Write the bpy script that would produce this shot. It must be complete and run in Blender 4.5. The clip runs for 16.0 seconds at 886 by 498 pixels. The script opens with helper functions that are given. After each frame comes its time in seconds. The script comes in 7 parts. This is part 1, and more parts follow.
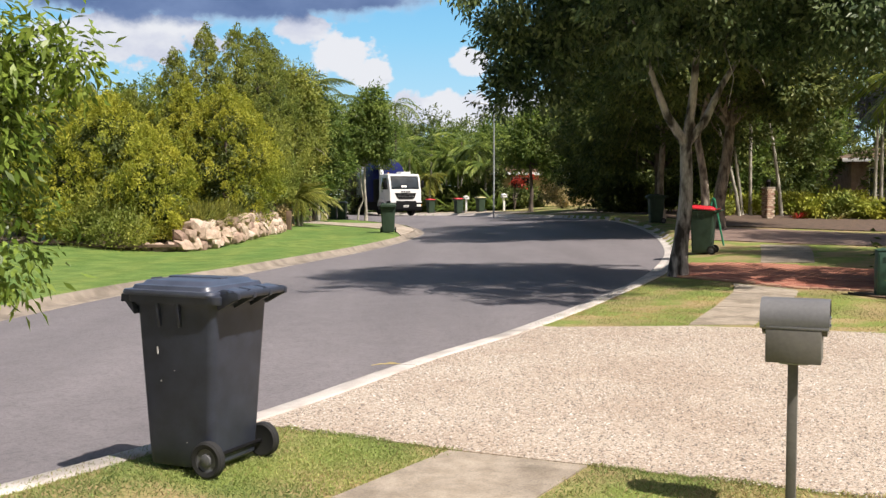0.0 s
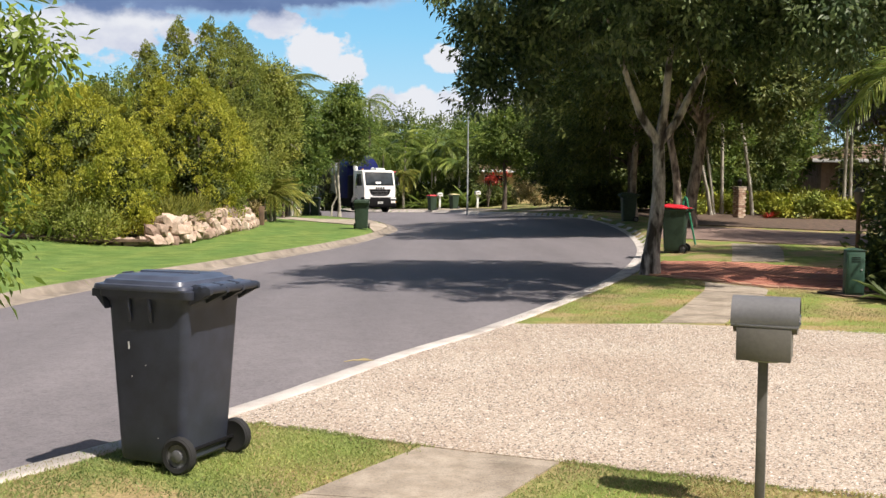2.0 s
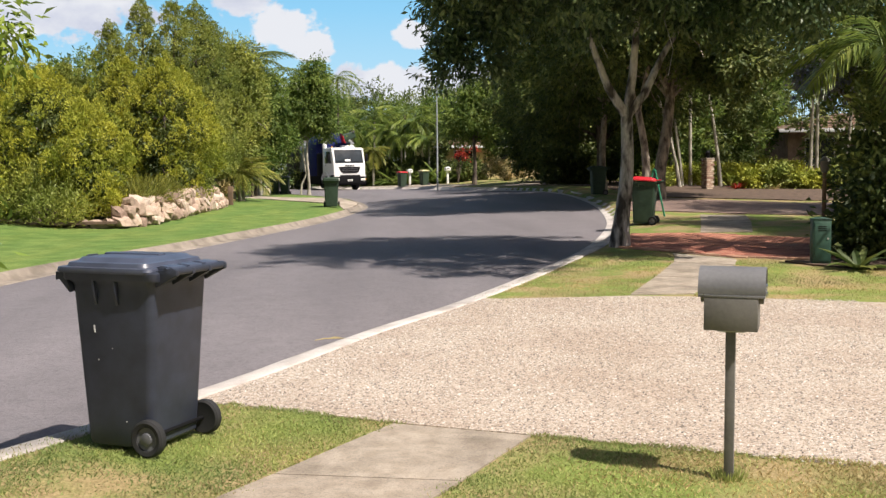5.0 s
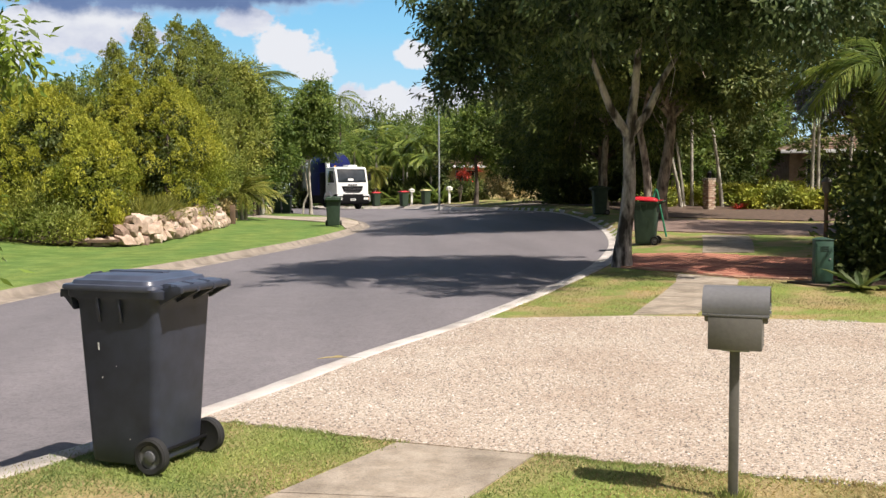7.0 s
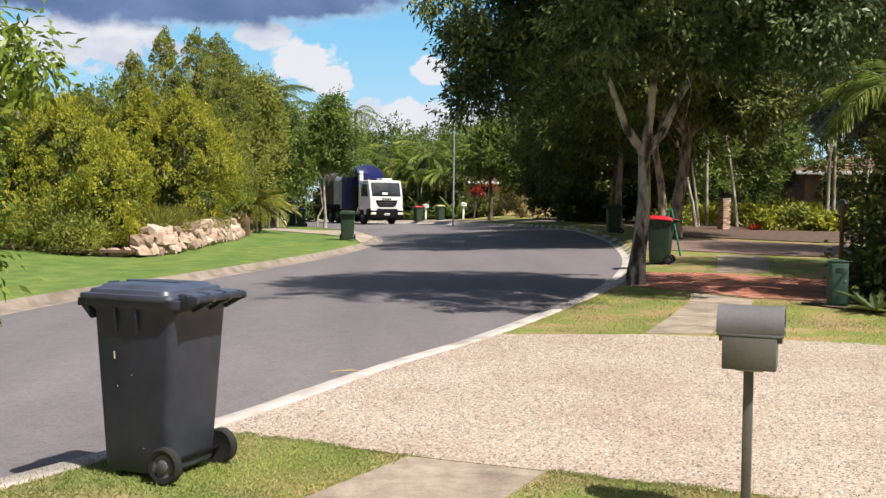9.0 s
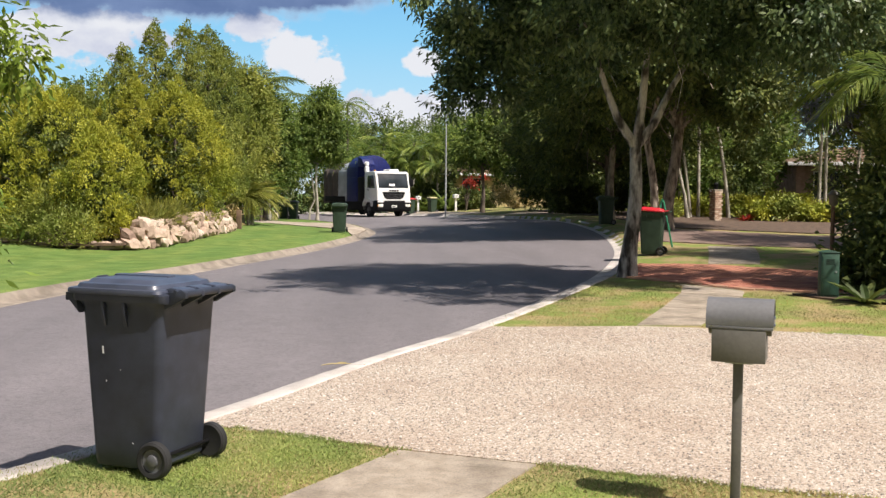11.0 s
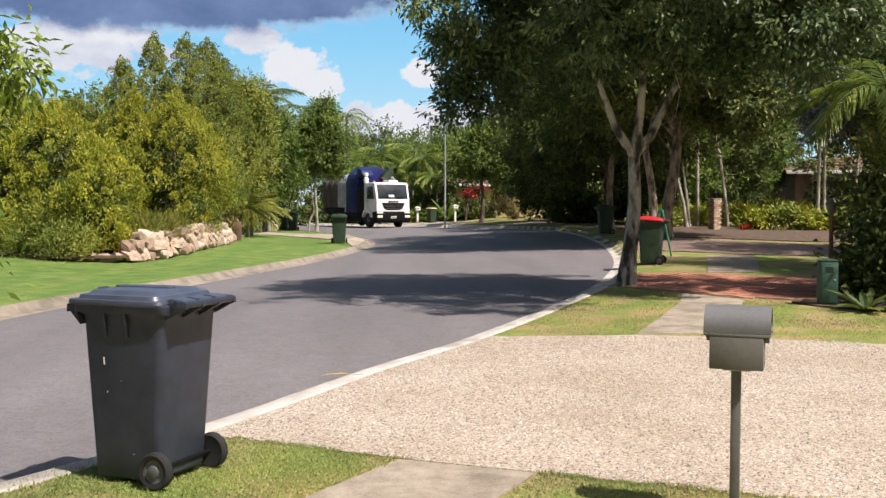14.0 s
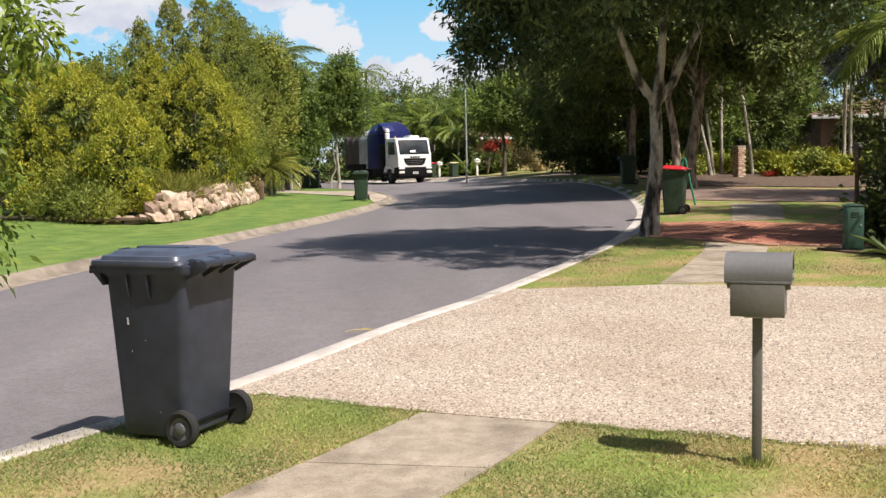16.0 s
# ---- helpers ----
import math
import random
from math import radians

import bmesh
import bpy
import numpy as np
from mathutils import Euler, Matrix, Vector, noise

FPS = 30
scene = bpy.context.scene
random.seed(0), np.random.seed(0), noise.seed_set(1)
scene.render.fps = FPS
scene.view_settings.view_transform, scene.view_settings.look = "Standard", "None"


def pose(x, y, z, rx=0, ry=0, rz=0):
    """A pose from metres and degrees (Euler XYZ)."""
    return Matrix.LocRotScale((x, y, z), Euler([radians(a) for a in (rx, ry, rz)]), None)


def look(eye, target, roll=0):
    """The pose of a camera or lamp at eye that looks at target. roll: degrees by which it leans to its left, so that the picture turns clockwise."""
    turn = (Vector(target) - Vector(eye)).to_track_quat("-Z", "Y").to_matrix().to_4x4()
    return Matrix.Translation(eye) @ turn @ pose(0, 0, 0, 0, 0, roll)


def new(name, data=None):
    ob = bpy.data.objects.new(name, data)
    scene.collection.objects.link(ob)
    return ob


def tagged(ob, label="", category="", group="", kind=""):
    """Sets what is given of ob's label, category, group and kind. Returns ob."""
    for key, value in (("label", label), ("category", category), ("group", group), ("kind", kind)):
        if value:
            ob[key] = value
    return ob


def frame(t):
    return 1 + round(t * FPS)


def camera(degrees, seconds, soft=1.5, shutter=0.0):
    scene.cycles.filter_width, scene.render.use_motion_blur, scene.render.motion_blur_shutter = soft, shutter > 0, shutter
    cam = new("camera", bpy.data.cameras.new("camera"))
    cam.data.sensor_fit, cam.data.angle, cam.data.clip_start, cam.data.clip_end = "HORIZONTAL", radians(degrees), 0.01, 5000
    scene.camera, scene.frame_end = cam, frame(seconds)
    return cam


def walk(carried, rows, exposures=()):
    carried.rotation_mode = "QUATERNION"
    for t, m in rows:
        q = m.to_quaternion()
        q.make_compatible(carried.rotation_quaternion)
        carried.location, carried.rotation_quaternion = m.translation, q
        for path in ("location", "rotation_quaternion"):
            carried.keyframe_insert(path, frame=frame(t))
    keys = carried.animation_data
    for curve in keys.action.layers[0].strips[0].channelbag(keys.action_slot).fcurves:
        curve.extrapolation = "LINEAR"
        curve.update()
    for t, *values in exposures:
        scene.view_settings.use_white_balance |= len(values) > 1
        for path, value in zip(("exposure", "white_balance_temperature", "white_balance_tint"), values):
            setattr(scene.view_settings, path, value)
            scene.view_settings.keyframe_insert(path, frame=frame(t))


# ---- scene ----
cam = camera(47.4, 16.0, soft=1.4)
PATH = [
    (0, (0.01, 0.055, 1.648), (0.011, 2.052, 1.538), -0.0),
    (0.5, (0.012, 0.058, 1.652), (0.032, 2.055, 1.529), -0.1),
    (1, (0.011, 0.058, 1.648), (0.042, 2.053, 1.515), 0.3),
    (1.5, (0.009, 0.058, 1.651), (0.047, 2.054, 1.527), 0.5),
    (2, (0.006, 0.054, 1.646), (0.06, 2.05, 1.53), 0.5),
    (2.5, (0.007, 0.058, 1.652), (0.079, 2.053, 1.537), 0.7),
    (3, (0.009, 0.064, 1.646), (0.091, 2.057, 1.51), 0.9),
    (3.5, (0.013, 0.067, 1.653), (0.11, 2.058, 1.485), 0.1),
    (6, (0.03, 0.079, 1.638), (0.139, 2.071, 1.496), -0.6),
    (6.5, (0.025, 0.071, 1.639), (0.129, 2.064, 1.516), -0.6),
    (7, (0.011, 0.065, 1.639), (0.119, 2.058, 1.515), -0.3),
    (7.5, (0.004, 0.061, 1.638), (0.103, 2.055, 1.511), 0.2),
    (8, (-0.001, 0.052, 1.636), (0.088, 2.046, 1.506), 0.4),
    (8.5, (-0.005, 0.04, 1.628), (0.068, 2.034, 1.484), 0.1),
    (9, (-0.001, 0.044, 1.636), (0.081, 2.04, 1.543), 0.6),
    (11.5, (0.017, 0.058, 1.643), (0.12, 2.052, 1.532), 0.3),
    (12, (0.017, 0.056, 1.643), (0.132, 2.051, 1.553), 0.2),
    (12.5, (0.024, 0.061, 1.642), (0.159, 2.055, 1.558), 0.3),
    (13, (0.028, 0.053, 1.642), (0.166, 2.046, 1.557), 0.3),
    (13.5, (0.039, 0.041, 1.64), (0.181, 2.033, 1.533), 0.2),
    (14, (0.019, 0.026, 1.639), (0.116, 2.022, 1.551), 0.1),
    (14.5, (0.007, 0.034, 1.639), (0.111, 2.03, 1.558), -0.1),
    (15, (0.002, 0.043, 1.64), (0.086, 2.038, 1.523), -0.9),
    (15.5, (0.042, 0.044, 1.641), (0.094, 2.037, 1.488), -0.7),
    (16, (0.048, 0.034, 1.633), (0.097, 2.025, 1.456), -1.3),
]
walk(cam, [(t, look(eye, target, roll)) for t, eye, target, roll in PATH], [(0, 0.48, 6750, 13), (16, 0.48, 6750, 13)])

# ---- light ----
SUN_TO = Vector((0.425, -0.372, 0.81)).normalized()
world = bpy.data.worlds.new("world")
scene.world = world
world.use_nodes = True
wn = world.node_tree.nodes
sky = wn.new("ShaderNodeTexSky")
sky.sky_type = "NISHITA"
sky.sun_disc = False
sky.sun_elevation = math.asin(SUN_TO.z)
sky.sun_rotation = math.atan2(SUN_TO.x, SUN_TO.y)
sky.air_density, sky.dust_density, sky.ozone_density = 1.0, 4.0, 0.3
wn["Background"].inputs[1].default_value = 0.05
world.node_tree.links.new(sky.outputs[0], wn["Background"].inputs[0])
sun_data = bpy.data.lights.new("sun", "SUN")
sun_data.energy, sun_data.angle, sun_data.color = 5.0, radians(0.55), (1.0, 0.96, 0.885)
sun = new("sun", sun_data)
sun.matrix_world = look(SUN_TO * 60, (0, 0, 0))


# ---- small tools ----
def smooth(a, b, v):
    v = min(1.0, max(0.0, (v - a) / (b - a)))
    return v * v * (3 - 2 * v)


def rise(x, y):
    """Height of the street's surface: level near by, climbing towards the far right."""
    return 0.010 * min(30, max(0, y - 14)) * (0.08 + 1.6 * smooth(-5, 8.5, x) ** 1.4)


def verge(x, y):
    """How far the verges tilt up from the kerb, beyond the first driveway and at the garden path."""
    edge = -1.25 - 0.0104 * (40 - y) ** 2
    return 0.075 * smooth(4.9, 6.6, x) * smooth(17.5, 22, y) + 0.1 * smooth(edge, edge - 0.6, x) * smooth(27, 33, y) * (1 - smooth(45, 52, y))


def land(x, y):
    """Height of the verges, a kerb's height above the street."""
    return rise(x, y) + 0.12 + verge(x, y)


def fast_mesh(name, verts, quads):
    """A mesh from arrays of vertices and of faces with equal corner counts."""
    verts, quads = np.asarray(verts, np.float32), np.asarray(quads, np.int32)
    me = bpy.data.meshes.new(name)
    me.vertices.add(len(verts))
    me.vertices.foreach_set("co", verts.ravel())
    me.loops.add(quads.size)
    me.loops.foreach_set("vertex_index", quads.ravel())
    me.polygons.add(len(quads))
    me.polygons.foreach_set("loop_start", np.arange(len(quads), dtype=np.int32) * quads.shape[1])
    me.update(calc_edges=True)
    me.validate()
    return me


def shade(me, angle=40):
    me.polygons.foreach_set("use_smooth", [True] * len(me.polygons))
    bm = bmesh.new()
    bm.from_mesh(me)
    for e in bm.edges:
        e.smooth = len(e.link_faces) == 2 and e.calc_face_angle(0) < radians(angle)
    bm.to_mesh(me)
    bm.free()


def part(name, bm, mat, parent=None, label="", soft=True, m=None):
    """One mesh object from a bmesh, under its thing."""
    me = bpy.data.meshes.new(name)
    bm.normal_update()
    bm.to_mesh(me)
    bm.free()
    if soft:
        shade(me)
    me.materials.append(mat)
    ob = new(name, me)
    ob.parent = parent
    if m is not None:
        ob.matrix_basis = m
    if label:
        ob["label"] = label
    return ob


def share(name, src, parent, m):
    """Another object on the same mesh."""
    ob = new(name, src.data)
    ob.parent = parent
    ob.matrix_basis = m
    return ob


def mesh_ob(name, me, mat, parent=None):
    me.materials.append(mat)
    ob = new(name, me)
    ob.parent = parent
    return ob


def thing(name, m, label, category, group="", kind=""):
    ob = new(name)
    ob.empty_display_size = 0.2
    ob.matrix_basis = m
    return tagged(ob, label, category, group, kind)


def box(bm, x0, x1, y0, y1, z0, z1, bevel=0.0, seg=2):
    vs = [bm.verts.new(p) for p in ((x0, y0, z0), (x1, y0, z0), (x1, y1, z0), (x0, y1, z0), (x0, y0, z1), (x1, y0, z1), (x1, y1, z1), (x0, y1, z1))]
    fs = [bm.faces.new([vs[i] for i in f]) for f in ((3, 2, 1, 0), (4, 5, 6, 7), (0, 1, 5, 4), (1, 2, 6, 5), (2, 3, 7, 6), (3, 0, 4, 7))]
    if bevel:
        bmesh.ops.bevel(bm, geom=list({e for f in fs for e in f.edges}), offset=bevel, segments=seg, affect="EDGES", profile=0.5)
    return bm


def prism(bm, outline, axis, a, b, bevel=0.0, seg=2):
    """An outline of two coordinates pushed along x, y or z from a to b."""
    def put(p, d):
        return {"x": (d, p[0], p[1]), "y": (p[0], d, p[1]), "z": (p[0], p[1], d)}[axis]
    lo, hi = [bm.verts.new(put(p, a)) for p in outline], [bm.verts.new(put(p, b)) for p in outline]
    n = len(outline)
    fs = [bm.faces.new(lo[::-1]), bm.faces.new(hi)]
    fs += [bm.faces.new((lo[i], lo[(i + 1) % n], hi[(i + 1) % n], hi[i])) for i in range(n)]
    bmesh.ops.recalc_face_normals(bm, faces=fs)
    if bevel:
        bmesh.ops.bevel(bm, geom=list({e for f in fs for e in f.edges}), offset=bevel, segments=seg, affect="EDGES", profile=0.5)
    return bm


def tube(bm, points, radii, sides=8, caps=True):
    """A round, tapering rod along points."""
    points = [Vector(p) for p in points]
    if not hasattr(radii, "__len__"):
        radii = [radii] * len(points)
    rings = []
    for i, p in enumerate(points):
        way = (points[min(i + 1, len(points) - 1)] - points[max(i - 1, 0)]).normalized()
        side = way.cross(Vector((0, 0, 1)) if abs(way.z) < 0.9 else Vector((1, 0, 0))).normalized()
        up = side.cross(way)
        rings.append([bm.verts.new(p + radii[i] * (math.cos(a) * side + math.sin(a) * up)) for a in (2 * math.pi * k / sides for k in range(sides))])
    for r, q in zip(rings, rings[1:]):
        for k in range(sides):
            bm.faces.new((r[k], r[(k + 1) % sides], q[(k + 1) % sides], q[k]))
    if caps:
        bm.faces.new(rings[0][::-1])
        bm.faces.new(rings[-1])
    bmesh.ops.recalc_face_normals(bm, faces=bm.faces)
    return bm


def lathe(bm, profile, axis="z", sides=24, at=(0, 0, 0)):
    """A turned solid: profile of (radius, height) from one end of the axis to the other."""
    rings = []
    for r, h in profile:
        ring = []
        for k in range(sides):
            a = 2 * math.pi * k / sides
            c, s = r * math.cos(a), r * math.sin(a)
            p = {"z": (c, s, h), "y": (c, h, s), "x": (h, c, s)}[axis]
            ring.append(bm.verts.new(Vector(p) + Vector(at)))
        rings.append(ring)
    fs = []
    for r, q in zip(rings, rings[1:]):
        fs += [bm.faces.new((r[k], r[(k + 1) % sides], q[(k + 1) % sides], q[k])) for k in range(sides)]
    fs += [bm.faces.new(rings[0]), bm.faces.new(rings[-1])]
    bmesh.ops.recalc_face_normals(bm, faces=fs)
    return bm


def blank():
    return bmesh.new()


# ---- materials ----
def material(name, rough=0.7, metal=0.0, spec=0.5):
    mat = bpy.data.materials.new(name)
    mat.use_nodes = True
    b = mat.node_tree.nodes["Principled BSDF"]
    b.inputs["Roughness"].default_value, b.inputs["Metallic"].default_value = rough, metal
    b.inputs["Specular IOR Level"].default_value = spec
    return mat, mat.node_tree.nodes, mat.node_tree.links, b


def ramp(nodes, stops):
    r = nodes.new("ShaderNodeValToRGB")
    while len(r.color_ramp.elements) < len(stops):
        r.color_ramp.elements.new(0.5)
    for e, (p, c) in zip(r.color_ramp.elements, stops):
        e.position, e.color = p, (*c, 1)
    return r


def tex(nodes, links, kind, scale, coord="Object", detail=4.0, stretch=(1, 1, 1), turn=0.0):
    """A noise or voronoi texture in object space, at metres."""
    c, mp = nodes.new("ShaderNodeTexCoord"), nodes.new("ShaderNodeMapping")
    mp.inputs["Scale"].default_value = stretch
    mp.inputs["Rotation"].default_value = (0, 0, turn)
    t = nodes.new({"noise": "ShaderNodeTexNoise", "voronoi": "ShaderNodeTexVoronoi", "wave": "ShaderNodeTexWave"}[kind])
    t.inputs["Scale"].default_value = scale
    if "Detail" in t.inputs:
        t.inputs["Detail"].default_value = detail
    links.new(c.outputs[coord], mp.inputs["Vector"])
    links.new(mp.outputs[0], t.inputs["Vector"])
    return t


def mix(nodes, links, kind, fac, a, b):
    m = nodes.new("ShaderNodeMix")
    m.data_type, m.blend_type = "RGBA", kind
    for sock, v in ((m.inputs["Factor"], fac), (m.inputs["A"], a), (m.inputs["B"], b)):
        if hasattr(v, "links"):
            links.new(v, sock)
        elif isinstance(v, tuple):
            sock.default_value = (*v, 1)
        else:
            sock.default_value = v
    return m.outputs["Result"]


def bump(nodes, links, b, height, strength, distance):
    n = nodes.new("ShaderNodeBump")
    n.inputs["Strength"].default_value, n.inputs["Distance"].default_value = strength, distance
    links.new(height, n.inputs["Height"])
    links.new(n.outputs[0], b.inputs["Normal"])


def plain(name, color, rough=0.6, metal=0.0, vary=0.25, scale=6.0, grain=60.0, relief=0.15, spec=0.5):
    """Paint, plastic or metal with broad wear and a fine grain."""
    mat, n, l, b = material(name, rough, metal, spec)
    t, g = tex(n, l, "noise", scale), tex(n, l, "noise", grain, detail=2)
    dark = tuple(c * (1 - vary) for c in color)
    light = tuple(min(1, c * (1 + vary)) for c in color)
    r = ramp(n, ((0.3, dark), (0.7, light)))
    l.new(t.outputs["Fac"], r.inputs[0])
    l.new(mix(n, l, "OVERLAY", 0.18, r.outputs[0], g.outputs["Fac"]), b.inputs["Base Color"])
    bump(n, l, b, g.outputs["Fac"], relief, 0.004)
    return mat


def asphalt_material():
    mat, n, l, b = material("asphalt", 0.8)
    big, mid = tex(n, l, "noise", 0.5, stretch=(1.4, 0.25, 1), turn=radians(25)), tex(n, l, "noise", 3.5)
    stone = tex(n, l, "voronoi", 75)
    r = ramp(n, ((0.3, (0.09, 0.083, 0.09)), (0.7, (0.126, 0.116, 0.125))))
    l.new(big.outputs["Fac"], r.inputs[0])
    c = mix(n, l, "OVERLAY", 0.16, r.outputs[0], mid.outputs["Fac"])
    grit = tex(n, l, "voronoi", 34)
    gs = ramp(n, ((0.0, (0.3, 0.3, 0.3)), (0.6, (0.5, 0.5, 0.5)), (1.0, (0.78, 0.77, 0.76))))
    l.new(grit.outputs["Color"], gs.inputs[0])
    c = mix(n, l, "OVERLAY", 0.45, c, gs.outputs[0])
    s = ramp(n, ((0.0, (0.25, 0.25, 0.25)), (1.0, (0.8, 0.78, 0.76))))
    l.new(stone.outputs["Color"], s.inputs[0])
    l.new(mix(n, l, "OVERLAY", 0.5, c, s.outputs[0]), b.inputs["Base Color"])
    bump(n, l, b, stone.outputs["Distance"], 0.5, 0.006)
    return mat


def aggregate_material():
    mat, n, l, b = material("exposed_aggregate", 0.75)
    stone, fine, broad = tex(n, l, "voronoi", 72), tex(n, l, "voronoi", 30), tex(n, l, "noise", 0.9)
    r = ramp(n, ((0.0, (0.1, 0.082, 0.068)), (0.2, (0.22, 0.19, 0.162)), (0.4, (0.41, 0.365, 0.315)), (0.65, (0.55, 0.51, 0.46)), (1.0, (0.88, 0.87, 0.85))))
    sep = n.new("ShaderNodeSeparateColor")
    l.new(stone.outputs["Color"], sep.inputs[0])
    l.new(sep.outputs[0], r.inputs[0])
    gap = ramp(n, ((0.45, (1, 1, 1)), (0.75, (0.5, 0.43, 0.37))))
    l.new(stone.outputs["Distance"], gap.inputs[0])
    c = mix(n, l, "MULTIPLY", 1.0, r.outputs[0], gap.outputs[0])
    c = mix(n, l, "OVERLAY", 0.12, c, fine.outputs["Distance"])
    w = ramp(n, ((0.38, (0.86, 0.81, 0.77)), (0.62, (0.98, 0.965, 0.945))))
    l.new(broad.outputs["Fac"], w.inputs[0])
    l.new(mix(n, l, "MULTIPLY", 1.0, c, w.outputs[0]), b.inputs["Base Color"])
    bump(n, l, b, stone.outputs["Distance"], -0.6, 0.01)
    return mat


def concrete_material(name, color, worn=0.0):
    """Concrete with broad stains; worn shows the sand and small stones of its face."""
    mat, n, l, b = material(name, 0.85)
    broad, mid, fine = tex(n, l, "noise", 0.8), tex(n, l, "noise", 5), tex(n, l, "noise", 120, detail=2)
    r = ramp(n, ((0.3, tuple(c * 0.72 for c in color)), (0.7, color)))
    l.new(broad.outputs["Fac"], r.inputs[0])
    c = mix(n, l, "OVERLAY", 0.35, r.outputs[0], mid.outputs["Fac"])
    grime = tex(n, l, "noise", 2.3, detail=8)
    g = ramp(n, ((0.36, (0.62, 0.6, 0.57)), (0.5, (0.94, 0.93, 0.92)), (0.7, (1.08, 1.07, 1.05))))
    l.new(grime.outputs["Fac"], g.inputs[0])
    c = mix(n, l, "MULTIPLY", 0.85, c, g.outputs[0])
    info = n.new("ShaderNodeObjectInfo")
    tone = ramp(n, ((0.0, (0.86, 0.85, 0.84)), (1.0, (1, 1, 1))))
    l.new(info.outputs["Random"], tone.inputs[0])
    c = mix(n, l, "MULTIPLY", 1.0, c, tone.outputs[0])
    if worn:
        speck, blotch = tex(n, l, "voronoi", 95), tex(n, l, "noise", 9, detail=7)
        s = ramp(n, ((0.0, (0.55, 0.52, 0.5)), (0.5, (0.95, 0.95, 0.95)), (1.0, (1.25, 1.22, 1.18))))
        sep = n.new("ShaderNodeSeparateColor")
        l.new(speck.outputs["Color"], sep.inputs[0])
        l.new(sep.outputs[0], s.inputs[0])
        c = mix(n, l, "MULTIPLY", 0.75 * worn, c, s.outputs[0])
        d = ramp(n, ((0.36, (0.72, 0.69, 0.65)), (0.58, (1.04, 1.03, 1.02))))
        l.new(blotch.outputs["Fac"], d.inputs[0])
        c = mix(n, l, "MULTIPLY", 0.65 * worn, c, d.outputs[0])
    l.new(mix(n, l, "OVERLAY", 0.3, c, fine.outputs["Fac"]), b.inputs["Base Color"])
    bump(n, l, b, fine.outputs["Fac"], 0.3, 0.004)
    return mat


def grass_material(name="grass", dry=0.5):
    mat, n, l, b = material(name, 0.9, spec=0.2)
    broad, patch = tex(n, l, "noise", 0.28), tex(n, l, "noise", 1.3, detail=6)
    fine = tex(n, l, "noise", 45, detail=5, stretch=(1, 0.7, 1))
    green = ramp(n, ((0.25, (0.12, 0.165, 0.033)), (0.5, (0.2, 0.25, 0.06)), (0.8, (0.28, 0.32, 0.095))))
    l.new(fine.outputs["Fac"], green.inputs[0])
    straw = ramp(n, ((0.3, (0.26, 0.2, 0.09)), (0.7, (0.44, 0.33, 0.18))))
    l.new(fine.outputs["Fac"], straw.inputs[0])
    where = ramp(n, ((dry, (0, 0, 0)), (dry + 0.16, (1, 1, 1))))
    l.new(patch.outputs["Fac"], where.inputs[0])
    c = mix(n, l, "MIX", where.outputs[0], green.outputs[0], straw.outputs[0])
    tone = ramp(n, ((0.3, (0.8, 0.82, 0.8)), (0.7, (1.0, 1.0, 1.0))))
    l.new(broad.outputs["Fac"], tone.inputs[0])
    l.new(mix(n, l, "MULTIPLY", 1.0, c, tone.outputs[0]), b.inputs["Base Color"])
    bump(n, l, b, fine.outputs["Fac"], 0.7, 0.03)
    return mat


def lawn_material():
    mat, n, l, b = material("mown_lawn", 0.9, spec=0.2)
    band = tex(n, l, "noise", 2.2, detail=8)
    patch, fine = tex(n, l, "noise", 1.0, detail=6, stretch=(1, 0.4, 1)), tex(n, l, "noise", 40, detail=5)
    r = ramp(n, ((0.3, (0.105, 0.185, 0.045)), (0.7, (0.195, 0.29, 0.085))))
    l.new(band.outputs["Fac"], r.inputs[0])
    f = ramp(n, ((0.3, (0.4, 0.5, 0.4)), (0.7, (1.2, 1.12, 1.05))))
    l.new(fine.outputs["Fac"], f.inputs[0])
    p = ramp(n, ((0.35, (0.85, 0.92, 0.9)), (0.7, (1.3, 1.1, 1.1))))
    l.new(patch.outputs["Fac"], p.inputs[0])
    c = mix(n, l, "MULTIPLY", 1.0, r.outputs[0], f.outputs[0])
    l.new(mix(n, l, "MULTIPLY", 1.0, c, p.outputs[0]), b.inputs["Base Color"])
    bump(n, l, b, fine.outputs["Fac"], 0.7, 0.03)
    return mat


def leaf_material(name, dark, light, through_light=0.35, rough=0.55):
    """Leaves that differ one from another and let some light through."""
    mat, n, l, b = material(name, rough, spec=0.35)
    geo = n.new("ShaderNodeNewGeometry")
    clump = tex(n, l, "noise", 0.9, detail=2)
    r = ramp(n, ((0.0, dark), (0.6, tuple((a + c) / 2 for a, c in zip(dark, light))), (1.0, light)))
    l.new(geo.outputs["Random Per Island"], r.inputs[0])
    tone = ramp(n, ((0.35, (0.6, 0.68, 0.6)), (0.64, (1.26, 1.15, 1.0))))
    l.new(clump.outputs["Fac"], tone.inputs[0])
    c = mix(n, l, "MULTIPLY", 1.0, r.outputs[0], tone.outputs[0])
    l.new(c, b.inputs["Base Color"])
    tr, ms = n.new("ShaderNodeBsdfTranslucent"), n.new("ShaderNodeMixShader")
    l.new(c, tr.inputs[0])
    ms.inputs[0].default_value = through_light
    l.new(b.outputs[0], ms.inputs[1])
    l.new(tr.outputs[0], ms.inputs[2])
    l.new(ms.outputs[0], n["Material Output"].inputs[0])
    return mat


